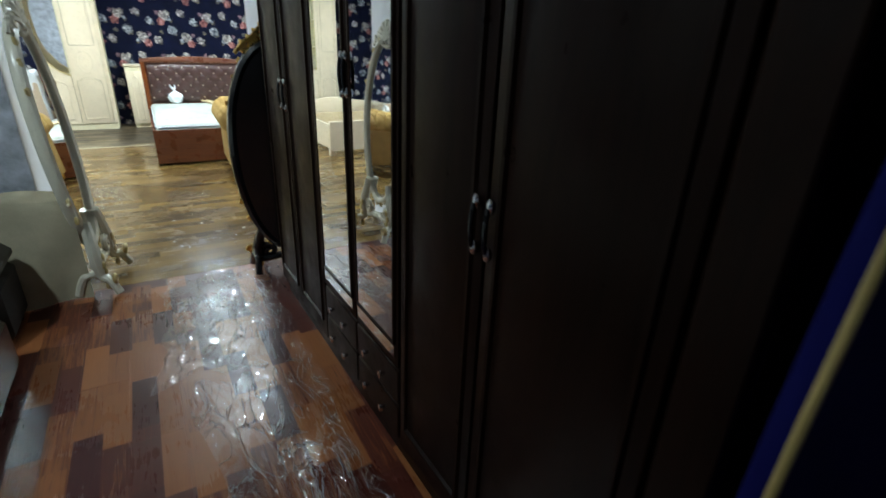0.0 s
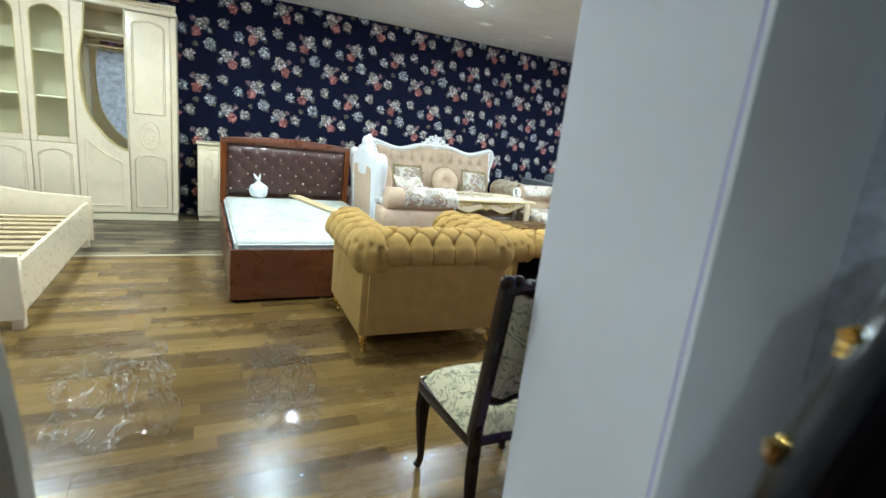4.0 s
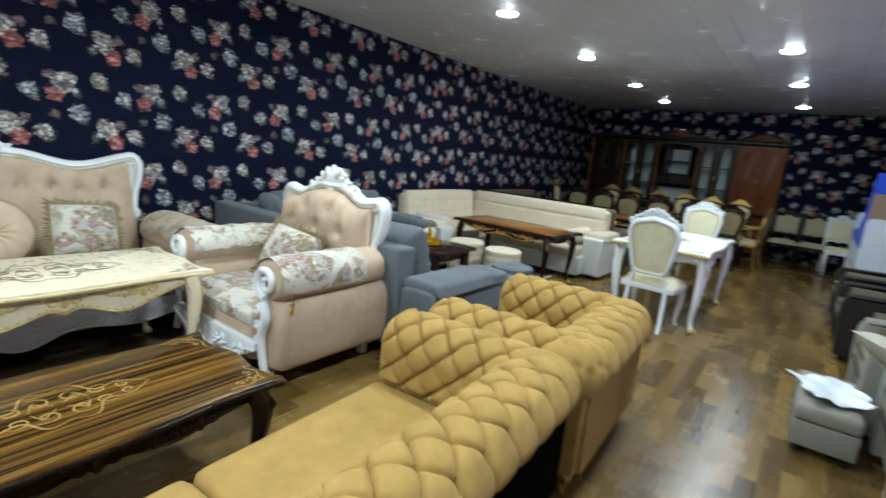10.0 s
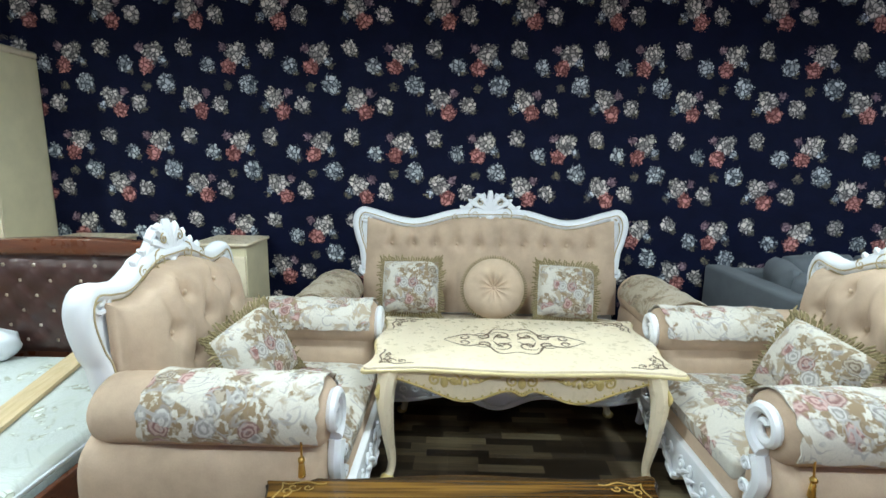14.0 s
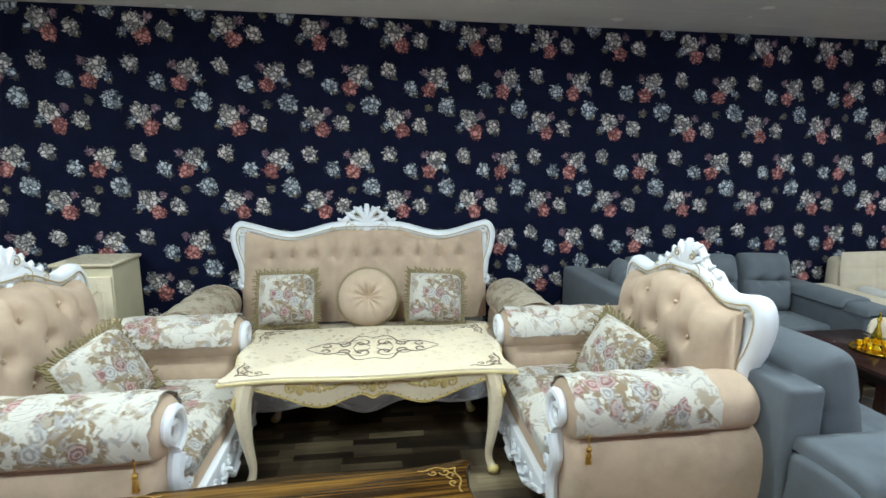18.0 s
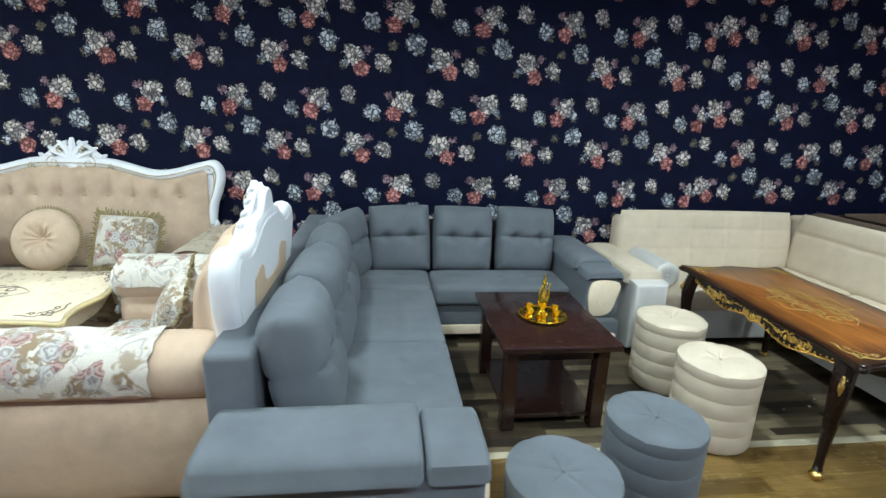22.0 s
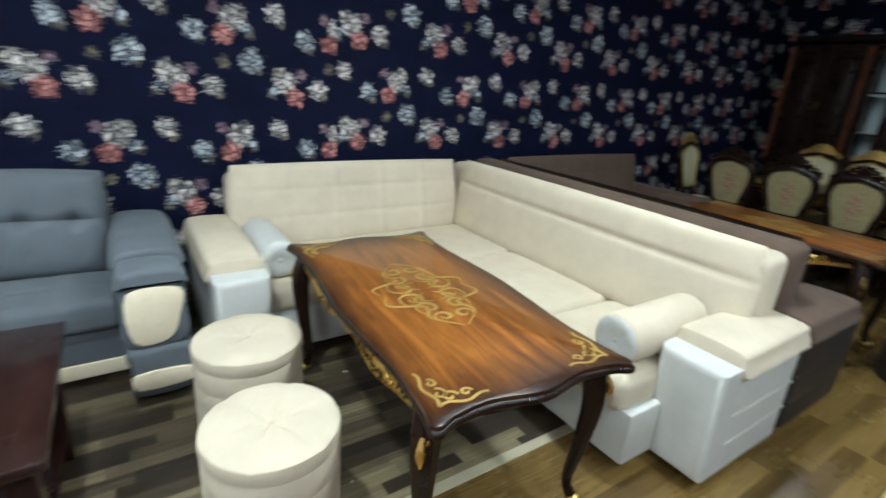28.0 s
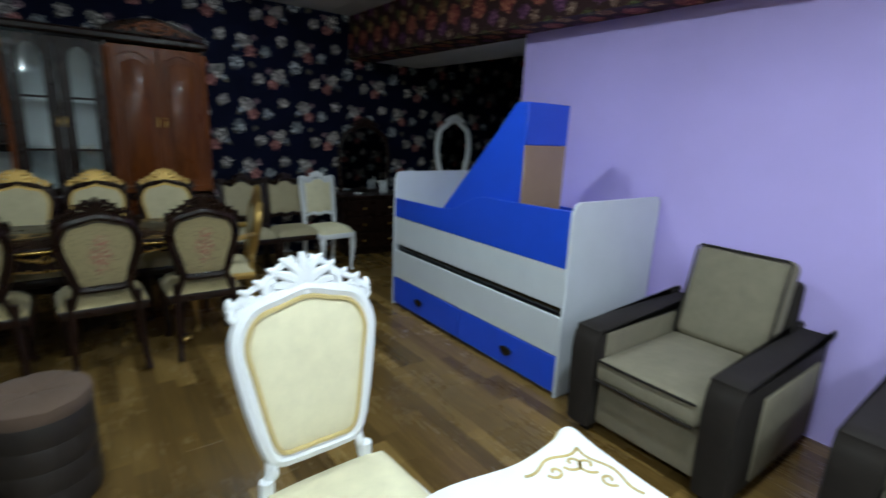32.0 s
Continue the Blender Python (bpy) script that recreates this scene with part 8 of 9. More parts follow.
def nightstand(x0, x1, label):
    global t
    t = thing("nightstand", label, "nightstand", pose(x0, -0.47, 0), "cream nightstands")
    w = x1 - x0
    kb("body", 0.01, w - 0.01, 0.02, 0.42, 0.05, 0.94, m_cream_carc)
    kb("plinth", 0.02, w - 0.02, 0.03, 0.41, 0.0, 0.05, m_cream_carc)
    kb("nightstand_top", -0.008, w + 0.008, 0.0, 0.43, 0.94, 0.965, m_cream_lac, "", None, 0.008)
    cream_door(0.012, w / 2, 0.07, 0.87)
    cream_door(w / 2, w - 0.012, 0.07, 0.87)
    for s in (-0.03, 0.03):
        bm = B()
        blob(bm, (w / 2 + s, -0.012, 0.52), (0.011, 0.012, 0.011), 10)
        part("knob", bm, m_gold, t, "gold knob")


nightstand(-3.32, -2.84, "cream nightstand with panel doors beside the headboard")
nightstand(-2.18, -1.77, "cream nightstand behind the carved armchair")

# ---- mahogany bed ----
t = thing("mahogany_bed", "mahogany bed with a brown button leather headboard", "bed", pose(-2.39, -1.30, 0))
HW = 0.70
for s in (-1, 1):
    kb("headboard_post", s * (HW - 0.03) - 0.03, s * (HW - 0.03) + 0.03, -0.05, 0.03, 0.0, 1.09, m_mahogany_z, "", None, 0.006)
bm = B()
slab(bm, [(-HW, 1.045)] + smooth_line([(-HW, 1.095), (-0.3, 1.125), (0, 1.135), (0.3, 1.125), (HW, 1.095)], 5) + [(HW, 1.045)], -0.052, 0.032, 0.010, 2)
part("headboard_rail", bm, m_mahogany, t)
kb("headboard_panel", -HW + 0.06, HW - 0.06, -0.02, 0.02, 0.30, 1.05, m_mahogany)
bm = B()
prof = [(-0.022, 0.48), (-0.045, 0.52), (-0.048, 0.75), (-0.045, 0.98), (-0.022, 1.03)]
buts = tufted(bm, prof, 2 * HW - 0.16, 0.17, 0.022, 6)
pd = part("headboard_pad", bm, m_leather, t, "brown leather button-tufted pad", 1.2)
studs("stud", [Vector((q.x, q.y - 0.004, q.z)) for q in buts], 0.011, metal("pale_button", (0.6, 0.5, 0.4), 0.3), pd, 0.6)
for s in (-1, 1):
    kb("side_rail", s * (HW - 0.012) - 0.012, s * (HW - 0.012) + 0.012, -2.08, -0.05, 0.02, 0.40, m_mahogany, "", None, 0.004)
kb("foot_board", -HW, HW, -2.105, -2.082, 0.02, 0.41, m_mahogany, "", None, 0.004)
kb("bed_base", -HW + 0.03, HW - 0.03, -2.075, -0.06, 0.22, 0.24, m_pine)
for s in (-1, 1):
    for y in (-2.03, -0.15):
        kb("foot", s * 0.58 - 0.03, s * 0.58 + 0.03, y - 0.03, y + 0.03, 0.0, 0.05, m_black)
t = thing("mattress", "white printed mattress in clear wrapping on the bed", "mattress", pose(-2.39, -1.30, 0.24))
bm = B()
box(bm, -HW + 0.04, HW - 0.04, -2.06, -0.06, 0.002, 0.235, 0.045, 3)
pad(bm, 2 * HW - 0.14, 1.95, 0.018, 14, 20, 6, back=False, m=pose(0, -1.06, 0.232) @ LIE, seam=0.006, seams_x=(-0.4, -0.13, 0.13, 0.4), seams_y=[-0.8 + 0.27 * k for k in range(7)])
mt_ = part("cover", bm, m_mattress, t)
for z in (0.055, 0.195):
    bm = B()
    tube(bm, [(-HW + 0.05, -2.062, z), (HW - 0.05, -2.062, z)], 0.006, 6)
    for s in (-1, 1):
        tube(bm, [(s * (HW - 0.038), -2.03, z), (s * (HW - 0.038), -0.09, z)], 0.006, 6)
    part("piping", bm, m_white_lam, mt_)
bm = B()
box(bm, -HW + 0.06, HW - 0.06, -2.0625, -2.05, 0.07, 0.18, 0.001, 1)
for s in (-1, 1):
    box(bm, s * (HW - 0.0385) - 0.002, s * (HW - 0.0385) + 0.002, -2.0, -0.12, 0.07, 0.18, 0.001, 1)
part("band", bm, m_band, mt_, "silver patterned side band")
bm = B()
q = B()
bmesh.ops.create_uvsphere(q, u_segments=24, v_segments=16, radius=1.0)
for v in q.verts:
    a = math.atan2(v.co.y, v.co.x)
    r = 1 + 0.08 * math.sin(5 * a + 4 * v.co.z) + 0.05 * math.sin(11 * a - 7 * v.co.z)
    k = 0.13 if v.co.z < 0.35 else 0.13 * max(0.12, 1 - 1.5 * (v.co.z - 0.35))
    v.co = Vector((v.co.x * k * r, v.co.y * k * r, max(-0.08, v.co.z * 0.10 if v.co.z < 0.6 else 0.06 + (v.co.z - 0.6) * 0.10)))
join(bm, q, pose(0, 0, 0.08))
for s in (-1, 1):
    tube(bm, smooth_line([(0.0, 0, 0.17), (s * 0.03 - 0.02, 0.01, 0.21), (s * 0.045 - 0.03, 0.0, 0.245)], 4), [0.018, 0.016, 0.006], 6, 0.4)
single("plastic_bag", bm, m_bag, "tied white plastic bag on the mattress", "bag", pose(-2.71, -1.47, 0.492) @ Matrix.Diagonal((0.72, 0.8, 1.05, 1)))
bm = B()
box(bm, -0.055, 0.055, -0.72, 0.72, 0.0, 0.022, 0.002, 1)
single("pine_plank", bm, m_pine, "raw pine plank lying on the mattress", "plank", pose(-2.15, -1.95, 0.494, 0, 0, 15))

# ---- cream bed frame ----
t = thing("cream_bed_frame", "cream bed frame without mattress, with bare slats", "bed", pose(-5.0, -2.69, 0))
for s in (-1, 1):
    kb("side_rail", s * 0.78 - 0.015, s * 0.78 + 0.015, -0.97, 0.97, 0.10, 0.42, m_cream_lac, "", None, 0.005)
kb("foot_board", -0.80, 0.80, -1.0, -0.97, 0.06, 0.46, m_cream_lac, "", None, 0.01)
bm = B()
slab(bm, [(-0.82, 0.06), (-0.82, 0.46)] + smooth_line([(-0.82, 0.47), (-0.4, 0.50), (0, 0.55), (0.4, 0.50), (0.82, 0.47)], 4) + [(0.82, 0.06)], 0.97, 1.01, 0.01, 2)
part("headboard", bm, m_cream_lac, t)
for k in range(12):
    kb("slat", -0.76, 0.76, -0.92 + 0.155 * k, -0.85 + 0.155 * k, 0.30, 0.318, m_pine)
for s in (-1, 1):
    for y in (-0.95, 0.95):
        kb("foot", s * 0.76 - 0.03, s * 0.76 + 0.03, y - 0.03, y + 0.03, 0.0, 0.11, m_cream_lac)

# ---- side room: dark wardrobe with mirrors ----
t = thing("dark_wardrobe", "dark brown wardrobe with mirror doors and drawers", "wardrobe", pose(-2.545, -7.15, 0, 0, 0, -88.5) @ Matrix.Diagonal((0.94, 0.94, 1.16, 1)))
# local x runs south, -y faces the passage
DW = 2.72
kb("body", 0.0, DW, 0.022, 0.53, 0.08, 2.16, m_wenge)
kb("plinth", 0.01, DW - 0.01, 0.03, 0.52, 0.0, 0.08, m_wenge)
kb("cornice", -0.02, DW + 0.02, -0.03, 0.54, 2.16, 2.24, m_wenge, "", None, 0.02)


def long_door(x0, x1, z0=0.09, z1=2.15, mirror=False, handle=None, hz=1.05):
    bm = B()
    box(bm, x0 + 0.003, x1 - 0.003, 0.0, 0.02, z0, z1, 0.005, 2)
    d = part("door", bm, m_wenge, t)
    f = 0.05 if not mirror else 0.028
    o = [(x0 + f, z0 + 0.08), (x1 - f, z0 + 0.08), (x1 - f, z1 - 0.08), (x0 + f, z1 - 0.08)]
    bm = B()
    for a, c in zip(o, o[1:] + o[:1]):
        tube(bm, [(a[0], 0.0, a[1]), (c[0], 0.0, c[1])], 0.011, 6)
    part("moulding", bm, m_wenge, d)
    if mirror:
        kb("mirror", x0 + f, x1 - f, -0.006, -0.001, z0 + 0.03, z1 - 0.03, m_mirror, "tall mirror", d, 0.001)
    if handle is not None:
        bm = B()
        tube(bm, smooth_line([(handle, -0.004, hz - 0.055), (handle, -0.020, hz - 0.04), (handle, -0.026, hz), (handle, -0.020, hz + 0.04), (handle, -0.004, hz + 0.055)], 4), [0.007, 0.007, 0.006, 0.007, 0.007], 8)
        part("handle", bm, m_black, d, "black bow handle with chrome ends")
        for zz in (hz - 0.048, hz + 0.048):
            bm = B()
            blob(bm, (handle, -0.012, zz), (0.011, 0.012, 0.016), 10)
            part("handle_end", bm, m_chrome, d, "chrome handle end")


long_door(0.0, 0.42, handle=0.385, hz=1.04)
long_door(0.425, 0.85, handle=0.46, hz=1.04)
long_door(0.855, 1.255, 0.36, 2.15, True, 1.24, 1.16)
long_door(1.26, 1.65, 0.36, 2.15, True, 1.275, 1.16)
for k in range(2):
    for x0, x1 in ((0.855, 1.25), (1.255, 1.65)):
        dr = kb("drawer", x0 + 0.003, x1 - 0.003, 0.0, 0.02, 0.09 + 0.132 * k, 0.217 + 0.132 * k, m_wenge, "", None, 0.006)
        for s in (0.3, 0.7):
            bm = B()
            lathe(bm, [(0.006, 0), (0.007, 0.012), (0.014, 0.018), (0.013, 0.026), (0.004, 0.029)], 12, pose(x0 + (x1 - x0) * s, 0.0, 0.153 + 0.132 * k, 90))
            part("knob", bm, m_chrome, dr, "round chrome knob")
long_door(1.66, 2.10, handle=2.075, hz=0.93)
long_door(2.105, 2.61, handle=2.13, hz=0.93)
kb("pilaster", 2.62, DW, -0.004, 0.02, 0.09, 2.15, m_wenge, "", None, 0.006)

# dark blue headboard leaning by the passage
t = thing("blue_panel", "dark navy upholstered panel with a gold edge", "panel", pose(-2.57, -9.785, 0) @ Matrix.Diagonal((1, 1, 1.16, 1)))
bm = B()
o = [(0.0, 0.0), (0.0, 0.6)] + smooth_line([(0.0, 0.78), (0.015, 0.94), (0.055, 1.18), (0.09, 1.26), (0.2, 1.38), (0.4, 1.46), (0.72, 1.5)], 5) + [(0.72, 0.0)]
slab(bm, o, -0.015, 0.02, 0.01, 2)
bp = part("board", bm, m_dark_blue, t)
bm = B()
tube(bm, [(x, -0.012, z) for x, z in o[1:-1]], 0.006, 8)
part("gold_edge", bm, m_gold_paint, bp, "gold carved edge")


# ---- standing mirrors ----
m_cream_white = lacquer("cream_white_lacquer", (0.70, 0.66, 0.54), 0.32, 0.04, 0.3)

def oval_mirror(label, m, a, h0, h1, frame_mat, gilt, back_mat, lean):
    t = thing("standing_mirror", label, "mirror", m)
    tilt = pose(0, 0, 0.0, lean)
    zc, b_ = (h0 + h1) / 2, (h1 - h0) / 2
    ell = [(a * math.cos(q) * (1 + 0.05 * math.sin(q)), zc + b_ * math.sin(q)) for q in [2 * math.pi * k / 48 for k in range(48)]]
    bm = B()
    tube(bm, [(x, 0, z) for x, z in ell + ell[:1]], 0.030, 8, 1.1)
    bmesh.ops.transform(bm, matrix=tilt, verts=bm.verts)
    fr = part("frame", bm, frame_mat, t, "carved oval frame")
    bm = B()
    slab(bm, ell, -0.006, 0.0)
    bmesh.ops.transform(bm, matrix=tilt, verts=bm.verts)
    part("mirror", bm, m_mirror, fr, "mirror glass")
    bm = B()
    slab(bm, [(x * 1.02, zc + (z - zc) * 1.01) for x, z in ell], 0.004, 0.022, 0.004, 1)
    bmesh.ops.transform(bm, matrix=tilt, verts=bm.verts)
    part("backing", bm, back_mat, fr)
    bm = B()
    crest(bm, a * 1.5, 0.20, 0.032, tilt @ pose(0, -0.01, h1 - 0.07))
    part("crest", bm, gilt if frame_mat == m_black else frame_mat, fr, "carved crest")
    bm = B()
    for k in range(26):
        q = 2 * math.pi * k / 26
        if abs(math.sin(q)) > 0.25:
            x, z = (a + 0.018) * math.cos(q), zc + (b_ + 0.01) * math.sin(q)
            tube(bm, [tuple(tilt @ Vector(p)) for p in spiral(x, z, 0.026, 1.2, q, 1 if k % 2 else -1, 9, -0.02)], 0.009, 6)
            blob(bm, tuple(tilt @ Vector((x * 1.03, -0.02, z))), (0.013, 0.012, 0.02), 6)
    part("gilding", bm, gilt, fr, "gilt leaves round the frame")
    # stand
    bm = B()
    for s in (-1, 1):
        tube(bm, smooth_line([(s * a * 0.55, 0.0, h0 + 0.16), (s * a * 0.75, -0.02, h0 * 0.8 + 0.02), (s * a * 0.72, -0.03, h0 * 0.45), (s * a * 0.85, -0.07, 0.10), (s * a * 0.92, -0.11, 0.022)], 5), [0.028, 0.036, 0.03, 0.022, 0.024], 8)
        tube(bm, spiral(s * a * 0.5, h0 * 0.75, 0.055, 1.4, 0, s, 14, -0.02), 0.018, 6)
        tube(bm, smooth_line([(s * a * 0.72, 0.0, h0 * 0.5), (s * a * 0.76, 0.06, 0.12), (s * a * 0.78, 0.10, 0.022)], 5), 0.022, 8)
    tube(bm, [(-a * 0.72, 0.0, h0 * 0.5), (0, -0.01, h0 * 0.6), (a * 0.72, 0.0, h0 * 0.5)], 0.026, 8)
    st = part("stand", bm, frame_mat, t, "carved stand with curled feet")
    for s in (-1, 1):
        bm = B()
        for k in range(5):
            blob(bm, (s * a * (0.72 + 0.05 * (k % 2)), -0.05, h0 * (0.85 - 0.16 * k)), (0.02, 0.014, 0.028), 7)
        tube(bm, spiral(s * a * 0.9, 0.12, 0.035, 1.3, 0, s, 10, -0.10), 0.012, 6)
        part("stand_gilding", bm, gilt, st, "gilt leaves on the stand")
    return t


oval_mirror("white carved oval standing mirror with gilt leaves", pose(-3.50, -6.56, 0, 0, 0, 84), 0.25, 0.28, 1.48, m_cream_white, m_gilt_pale, m_cream_lac, -4)
oval_mirror("black oval standing mirror with gold carving", pose(-2.43, -6.84, 0, 0, 0, 170), 0.26, 0.18, 1.42, m_black, m_gold, m_black, -4)

# ---- bench, sheet, bed in the side room ----
bm = B()
g = B()
grid = []
for j in range(15):
    row = []
    for i in range(31):
        u, v = i / 30, j / 14
        x = -4.95 + 1.40 * u
        if v < 0.35:
            y, z = -6.60 - 0.02 * math.sin(9 * u), 0.62 - 0.02 * (v / 0.35)
            y -= 0.14 * v / 0.35
        else:
            w = (v - 0.35) / 0.65
            y, z = -6.74 - 0.03 * w - 0.03 * math.sin(22 * u + 3 * w) * w, 0.60 * (1 - w) + 0.006
        z += 0.015 * math.sin(17 * u + 5 * v) * (1 - v)
        row.append(g.verts.new((x, y, max(z, 0.006))))
    grid.append(row)
for j in range(14):
    for i in range(30):
        g.faces.new((grid[j][i], grid[j][i + 1], grid[j + 1][i + 1], grid[j + 1][i]))
bmesh.ops.recalc_face_normals(g, faces=g.faces)
bmesh.ops.solidify(g, geom=list(g.faces), thickness=0.006)
join(bm, g)
single("dust_sheet", bm, m_sheet, "beige dust sheet draped over stored goods by the wall", "sheet", angle=1.2)
t = thing("dark_bench", "dark upholstered bench at the foot of the bed", "bench", pose(-4.13, -7.03, 0))
kb("body", -0.30, 0.30, -0.20, 0.20, 0.04, 0.34, m_espresso, "", None, 0.03)
kb("bench_cushion", -0.31, 0.31, -0.21, 0.21, 0.335, 0.45, m_brown_dark, "", None, 0.045)
for sx in (-1, 1):
    for sy in (-1, 1):
        kb("foot", sx * 0.25 - 0.02, sx * 0.25 + 0.02, sy * 0.16 - 0.02, sy * 0.16 + 0.02, 0.0, 0.05, m_black)
t = thing("black_bed", "black framed bed with a white mattress", "bed", pose(-4.73, -8.42, 0))
kb("bed_frame", -0.95, 0.95, -0.98, 1.0, 0.04, 0.30, m_black, "black bed frame", None, 0.03)
for sx in (-1, 1):
    for sy in (-1, 1):
        kb("foot", sx * 0.85 - 0.03, sx * 0.85 + 0.03, sy * 0.85 - 0.03, sy * 0.85 + 0.03, 0.0, 0.05, m_black)
kb("headboard", -1.0, -0.93, -1.0, 1.02, 0.0, 1.1, m_black, "", None, 0.03)
t = thing("wrapped_mattress", "white wrapped mattress on the black bed", "mattress", pose(-4.71, -8.39, 0.302))
bm = B()
box(bm, -0.90, 0.92, -0.95, 0.95, 0.0, 0.22, 0.04, 3)
part("cover", bm, m_mattress, t)
kb("band", 0.915, 0.923, -0.88, 0.88, 0.06, 0.16, m_band, "silver side band", None, 0.002)
bm = B()
box(bm, -0.16, 0.16, -0.10, 0.10, 0.0, 0.07, 0.004, 1)
box(bm, -0.162, 0.162, -0.102, 0.102, 0.045, 0.072, 0.003, 1)
single("carton", bm, lacquer("cream_card", (0.55, 0.48, 0.36), 0.7, 0.08, 0.0), "small cream carton lying on the dark bench", "box", pose(-4.26, -7.01, 0.451, 0, 0, 12))
# curtain behind the bed
bm = B()
prof = []
for k in range(121):
    prof.append((-6.58 + 2.7 * k / 120, -10.72 + 0.035 * math.sin(k * 0.62) + 0.02 * math.sin(k * 0.23 + 1)))
plate(bm, prof + [(x, y - 0.012) for x, y in prof[::-1]], 0.03, 2.5)
single("curtain", bm, m_curtain, "grey cloth curtain hanging in folds", "curtain")

# plastic film on the floors
for k, (x, y, w, l, r) in enumerate(((-2.85, -8.75, 0.48, 1.7, 2), (-2.9, -7.3, 0.60, 1.10, -4), (-3.65, -4.55, 0.5, 0.9, 8), (-2.88, -4.62, 0.34, 0.9, -6), (-0.9, -5.1, 0.3, 0.45, 40))):
    crumpled("plastic_film", "clear crumpled plastic film lying on the floor", pose(x, y, 0.001, 0, 0, r), w, l, 0.03 if k < 2 else 0.012, m_film, 20 + k, 40, 60)


# ---- small things ----
bm = B()
tube(bm, smooth_line([(1.465, -6.010, 2.32), (1.462, -6.006, 2.20), (1.464, -6.010, 2.075), (1.44, -6.03, 2.046), (1.40, -6.12, 2.044), (1.41, -6.20, 2.042), (1.40, -6.28, 2.046)], 5), [0.013] * 11 + [0.007] * 20, 6)
single("cable", bm, m_black, "black cable hanging over the corner of the opening", "cable")
t = thing("wall_socket", "white plastic wall socket on the lilac wall", "socket", pose(1.66, -6.019, 0.42))
kb("plate", -0.042, 0.042, 0.0, 0.010, -0.042, 0.042, m_white_lam, "", None, 0.004)
for s in (-1, 1):
    kb("socket_hole", s * 0.012 - 0.004, s * 0.012 + 0.004, 0.0095, 0.0115, -0.004, 0.004, m_black, "", None, 0.0005)
litter = B()
rnd = random.Random(5)
for k in range(46):
    x, y = rnd.choice(((rnd.uniform(-3.3, -1), rnd.uniform(-6.2, -5.3)), (rnd.uniform(-1, 4), rnd.uniform(-5.6, -4.9)), (rnd.uniform(4.2, 7.3), rnd.uniform(-4.9, -2.6)), (rnd.uniform(3.7, 5.2), rnd.uniform(-2.9, -0.9))))
    a = rnd.uniform(0, 6.28)
    s = rnd.uniform(0.006, 0.016)
    v = [litter.verts.new((x + s * math.cos(a + q) * rnd.uniform(0.6, 1.2), y + s * math.sin(a + q) * rnd.uniform(0.4, 1.0), 0.0012 + rnd.uniform(0, 0.004))) for q in (0, 1.3, 2.7, 4.1)]
    w = [litter.verts.new(q.co + Vector((0, 0, 0.0008))) for q in v]
    litter.faces.new(w)
    litter.faces.new(v[::-1])
    for i in range(4):
        litter.faces.new((v[i], v[(i + 1) % 4], w[(i + 1) % 4], w[i]))
single("paper_scraps", litter, m_bag, "tiny white paper scraps scattered on the floor", "litter", kind="stuff")


# ---- floor boards ----
def board(bm, x0, x1, y0, y1, z0=-0.010, z1=0.0, b=0.0007):
    """A board with its upper edges eased."""
    lo = [(x0, y0, z0), (x1, y0, z0), (x1, y1, z0), (x0, y1, z0)]
    mid = [(x, y, z1 - b) for x, y, z in lo]
    top = [(x0 + b, y0 + b, z1), (x1 - b, y0 + b, z1), (x1 - b, y1 - b, z1), (x0 + b, y1 - b, z1)]
    v = [bm.verts.new(q) for q in lo + mid + top]
    for k in range(4):
        j = (k + 1) % 4
        bm.faces.new((v[k], v[j], v[4 + j], v[4 + k]))
        bm.faces.new((v[4 + k], v[4 + j], v[8 + j], v[8 + k]))
    bm.faces.new(v[8:12])


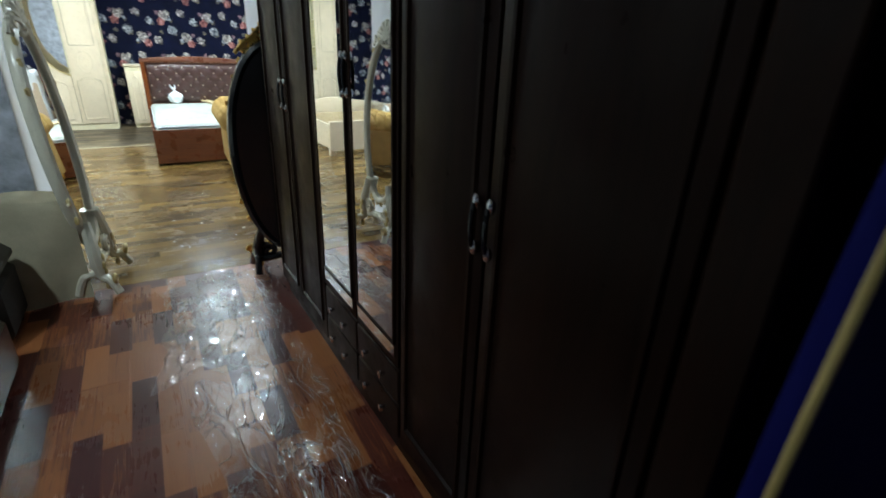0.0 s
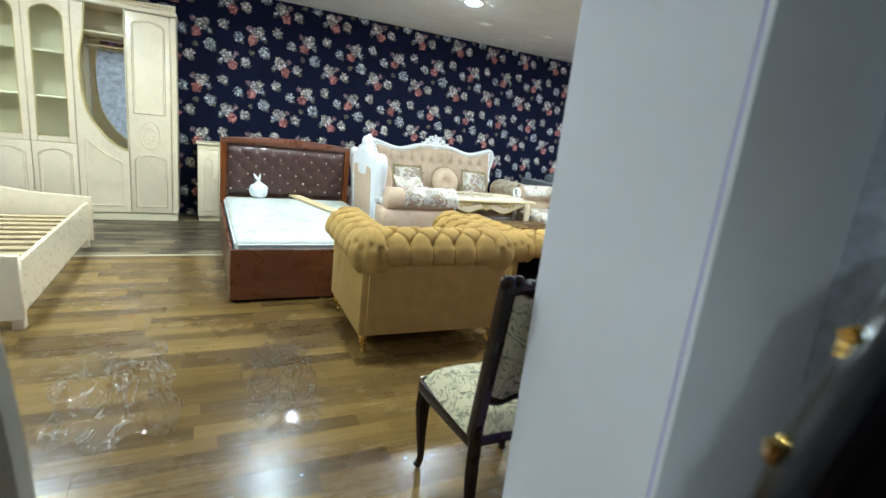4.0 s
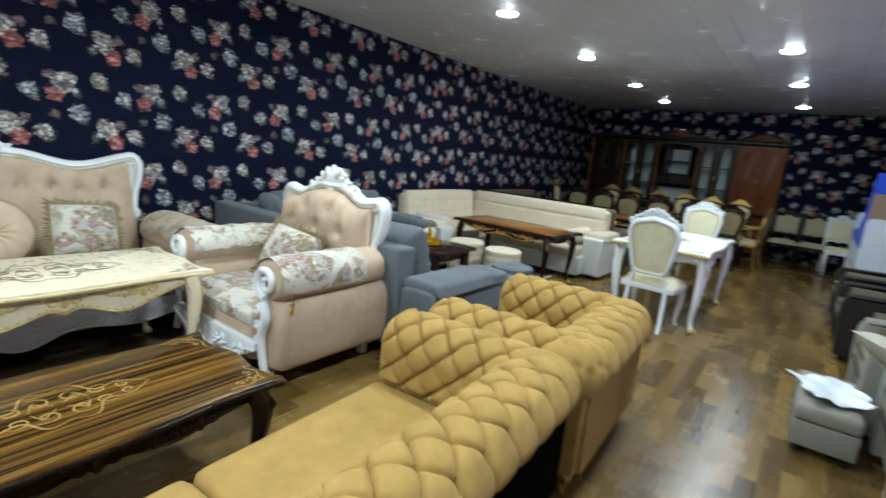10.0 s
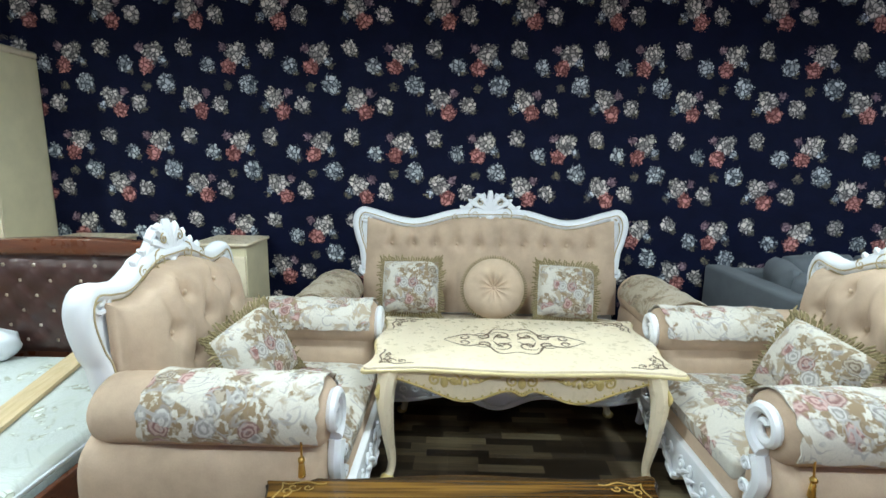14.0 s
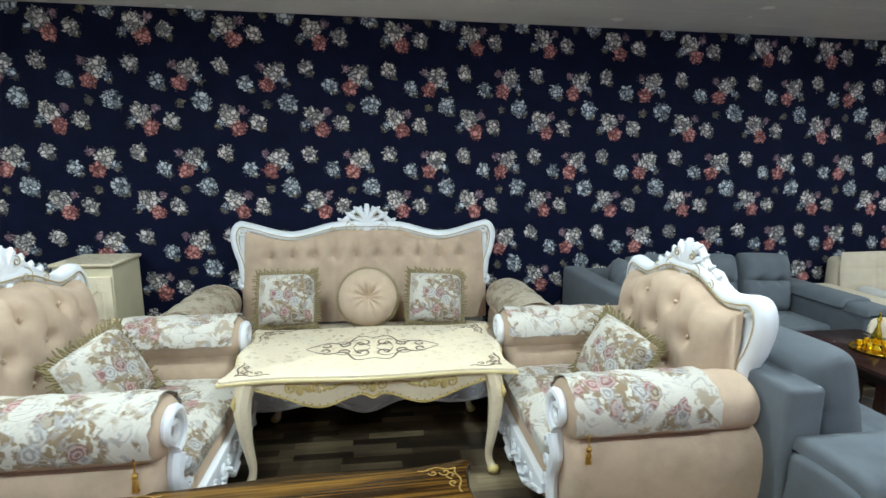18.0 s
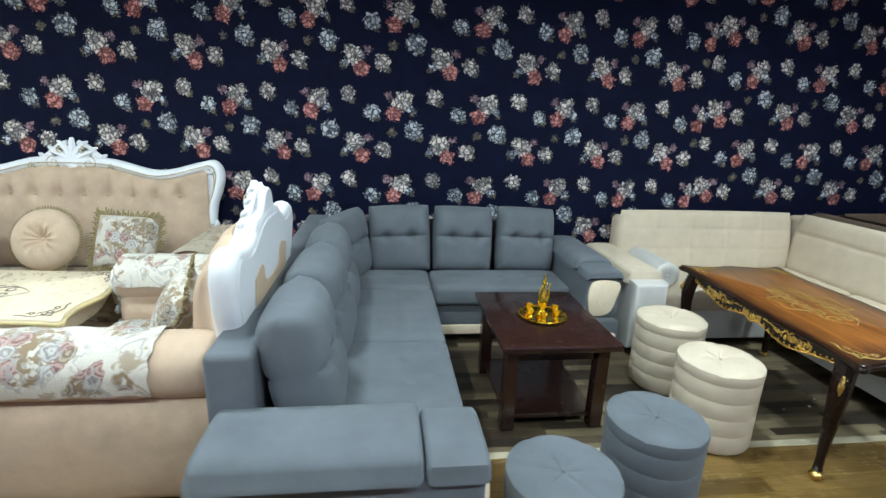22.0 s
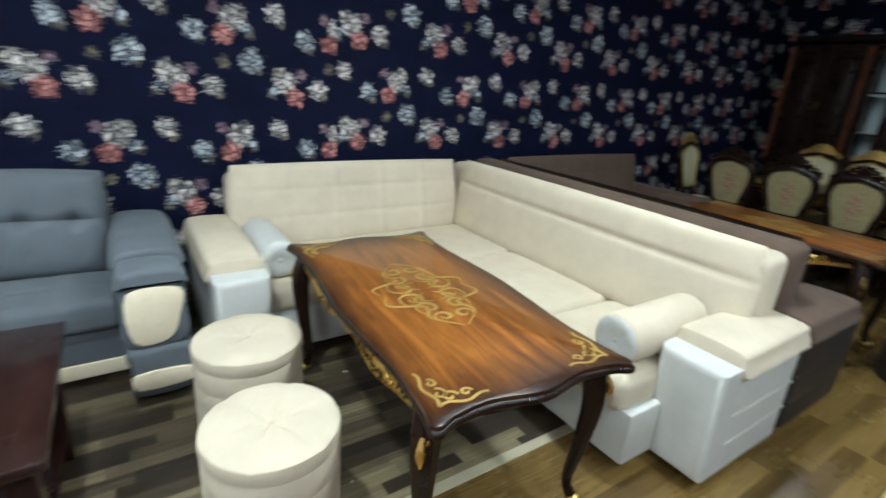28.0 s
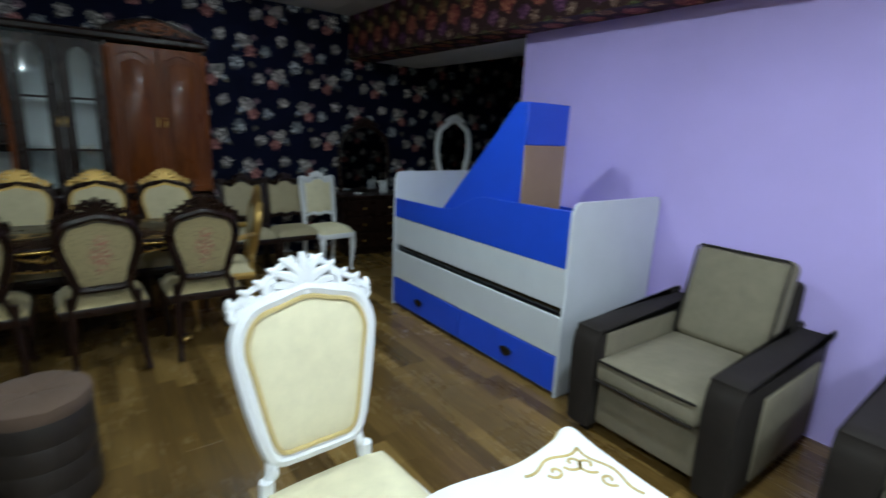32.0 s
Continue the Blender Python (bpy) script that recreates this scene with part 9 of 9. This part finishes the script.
def lay(parent, mat, x0, x1, y0, y1, long, wide, near, name="plank", along=0):
    """Boards in staggered rows; those inside near = (x0, x1, y0, y1) are objects."""
    shared = {}
    rest = B()
    a0, a1, c0, c1 = (x0, x1, y0, y1) if along == 0 else (y0, y1, x0, x1)
    c, row, count = c0, 0, 0
    while c < c1 - 0.005:
        d = min(c + wide, c1)
        a = a0 - long * ((row * 0.37) % 1.0)
        while a < a1:
            s, e = max(a, a0), min(a + long, a1)
            if e - s > 0.03:
                bx = (s + 0.0001, e - 0.0001, c + 0.0001, d - 0.0001) if along == 0 else (c + 0.0001, d - 0.0001, s + 0.0001, e - 0.0001)
                mx, my = (bx[0] + bx[1]) / 2, (bx[2] + bx[3]) / 2
                if near[0] < mx < near[1] and near[2] < my < near[3] and count < 300:
                    key = (round(bx[1] - bx[0], 3), round(bx[3] - bx[2], 3))
                    if key not in shared:
                        q = B()
                        board(q, -key[0] / 2, key[0] / 2, -key[1] / 2, key[1] / 2)
                        shared[key] = to_mesh(name, q, 0.3)
                        shared[key].materials.append(mat)
                    share(name, shared[key], parent, pose(mx, my, random.uniform(0, 0.0006)))
                    count += 1
                else:
                    board(rest, *bx)
            a += long
        c = d
        row += 1
    ob = part("outlying_boards", rest, mat, parent, "", 0.3)
    tagged(ob, "", "", "", "stuff")


lay(floor, m_floor_hall, WEST, EAST, -6.658, -2.072, 1.2, 0.19, (-3.6, 9.0, -6.1, -2.6))
lay(floor, m_floor_hall, -1.9, EAST, -9.1, -6.662, 1.2, 0.19, (0, 0, 0, 0))
lay(floor_north, m_floor_wall, WEST, EAST, -2.025, 0.0, 1.2, 0.19, (-6, 8.5, -2.1, -0.5), "strip_plank")
lay(floor_entry, m_floor_entry, WEST, -1.95, -12.6, -6.662, 1.2, 0.19, (-4.6, -2.3, -10.8, -6.6), "block_plank", 1)
bm = B()
board(bm, WEST, EAST, -2.072, -2.025, -0.008, 0.004, 0.002)
part("threshold_strip", bm, m_strip, floor_north, "pale threshold strip between the floors")
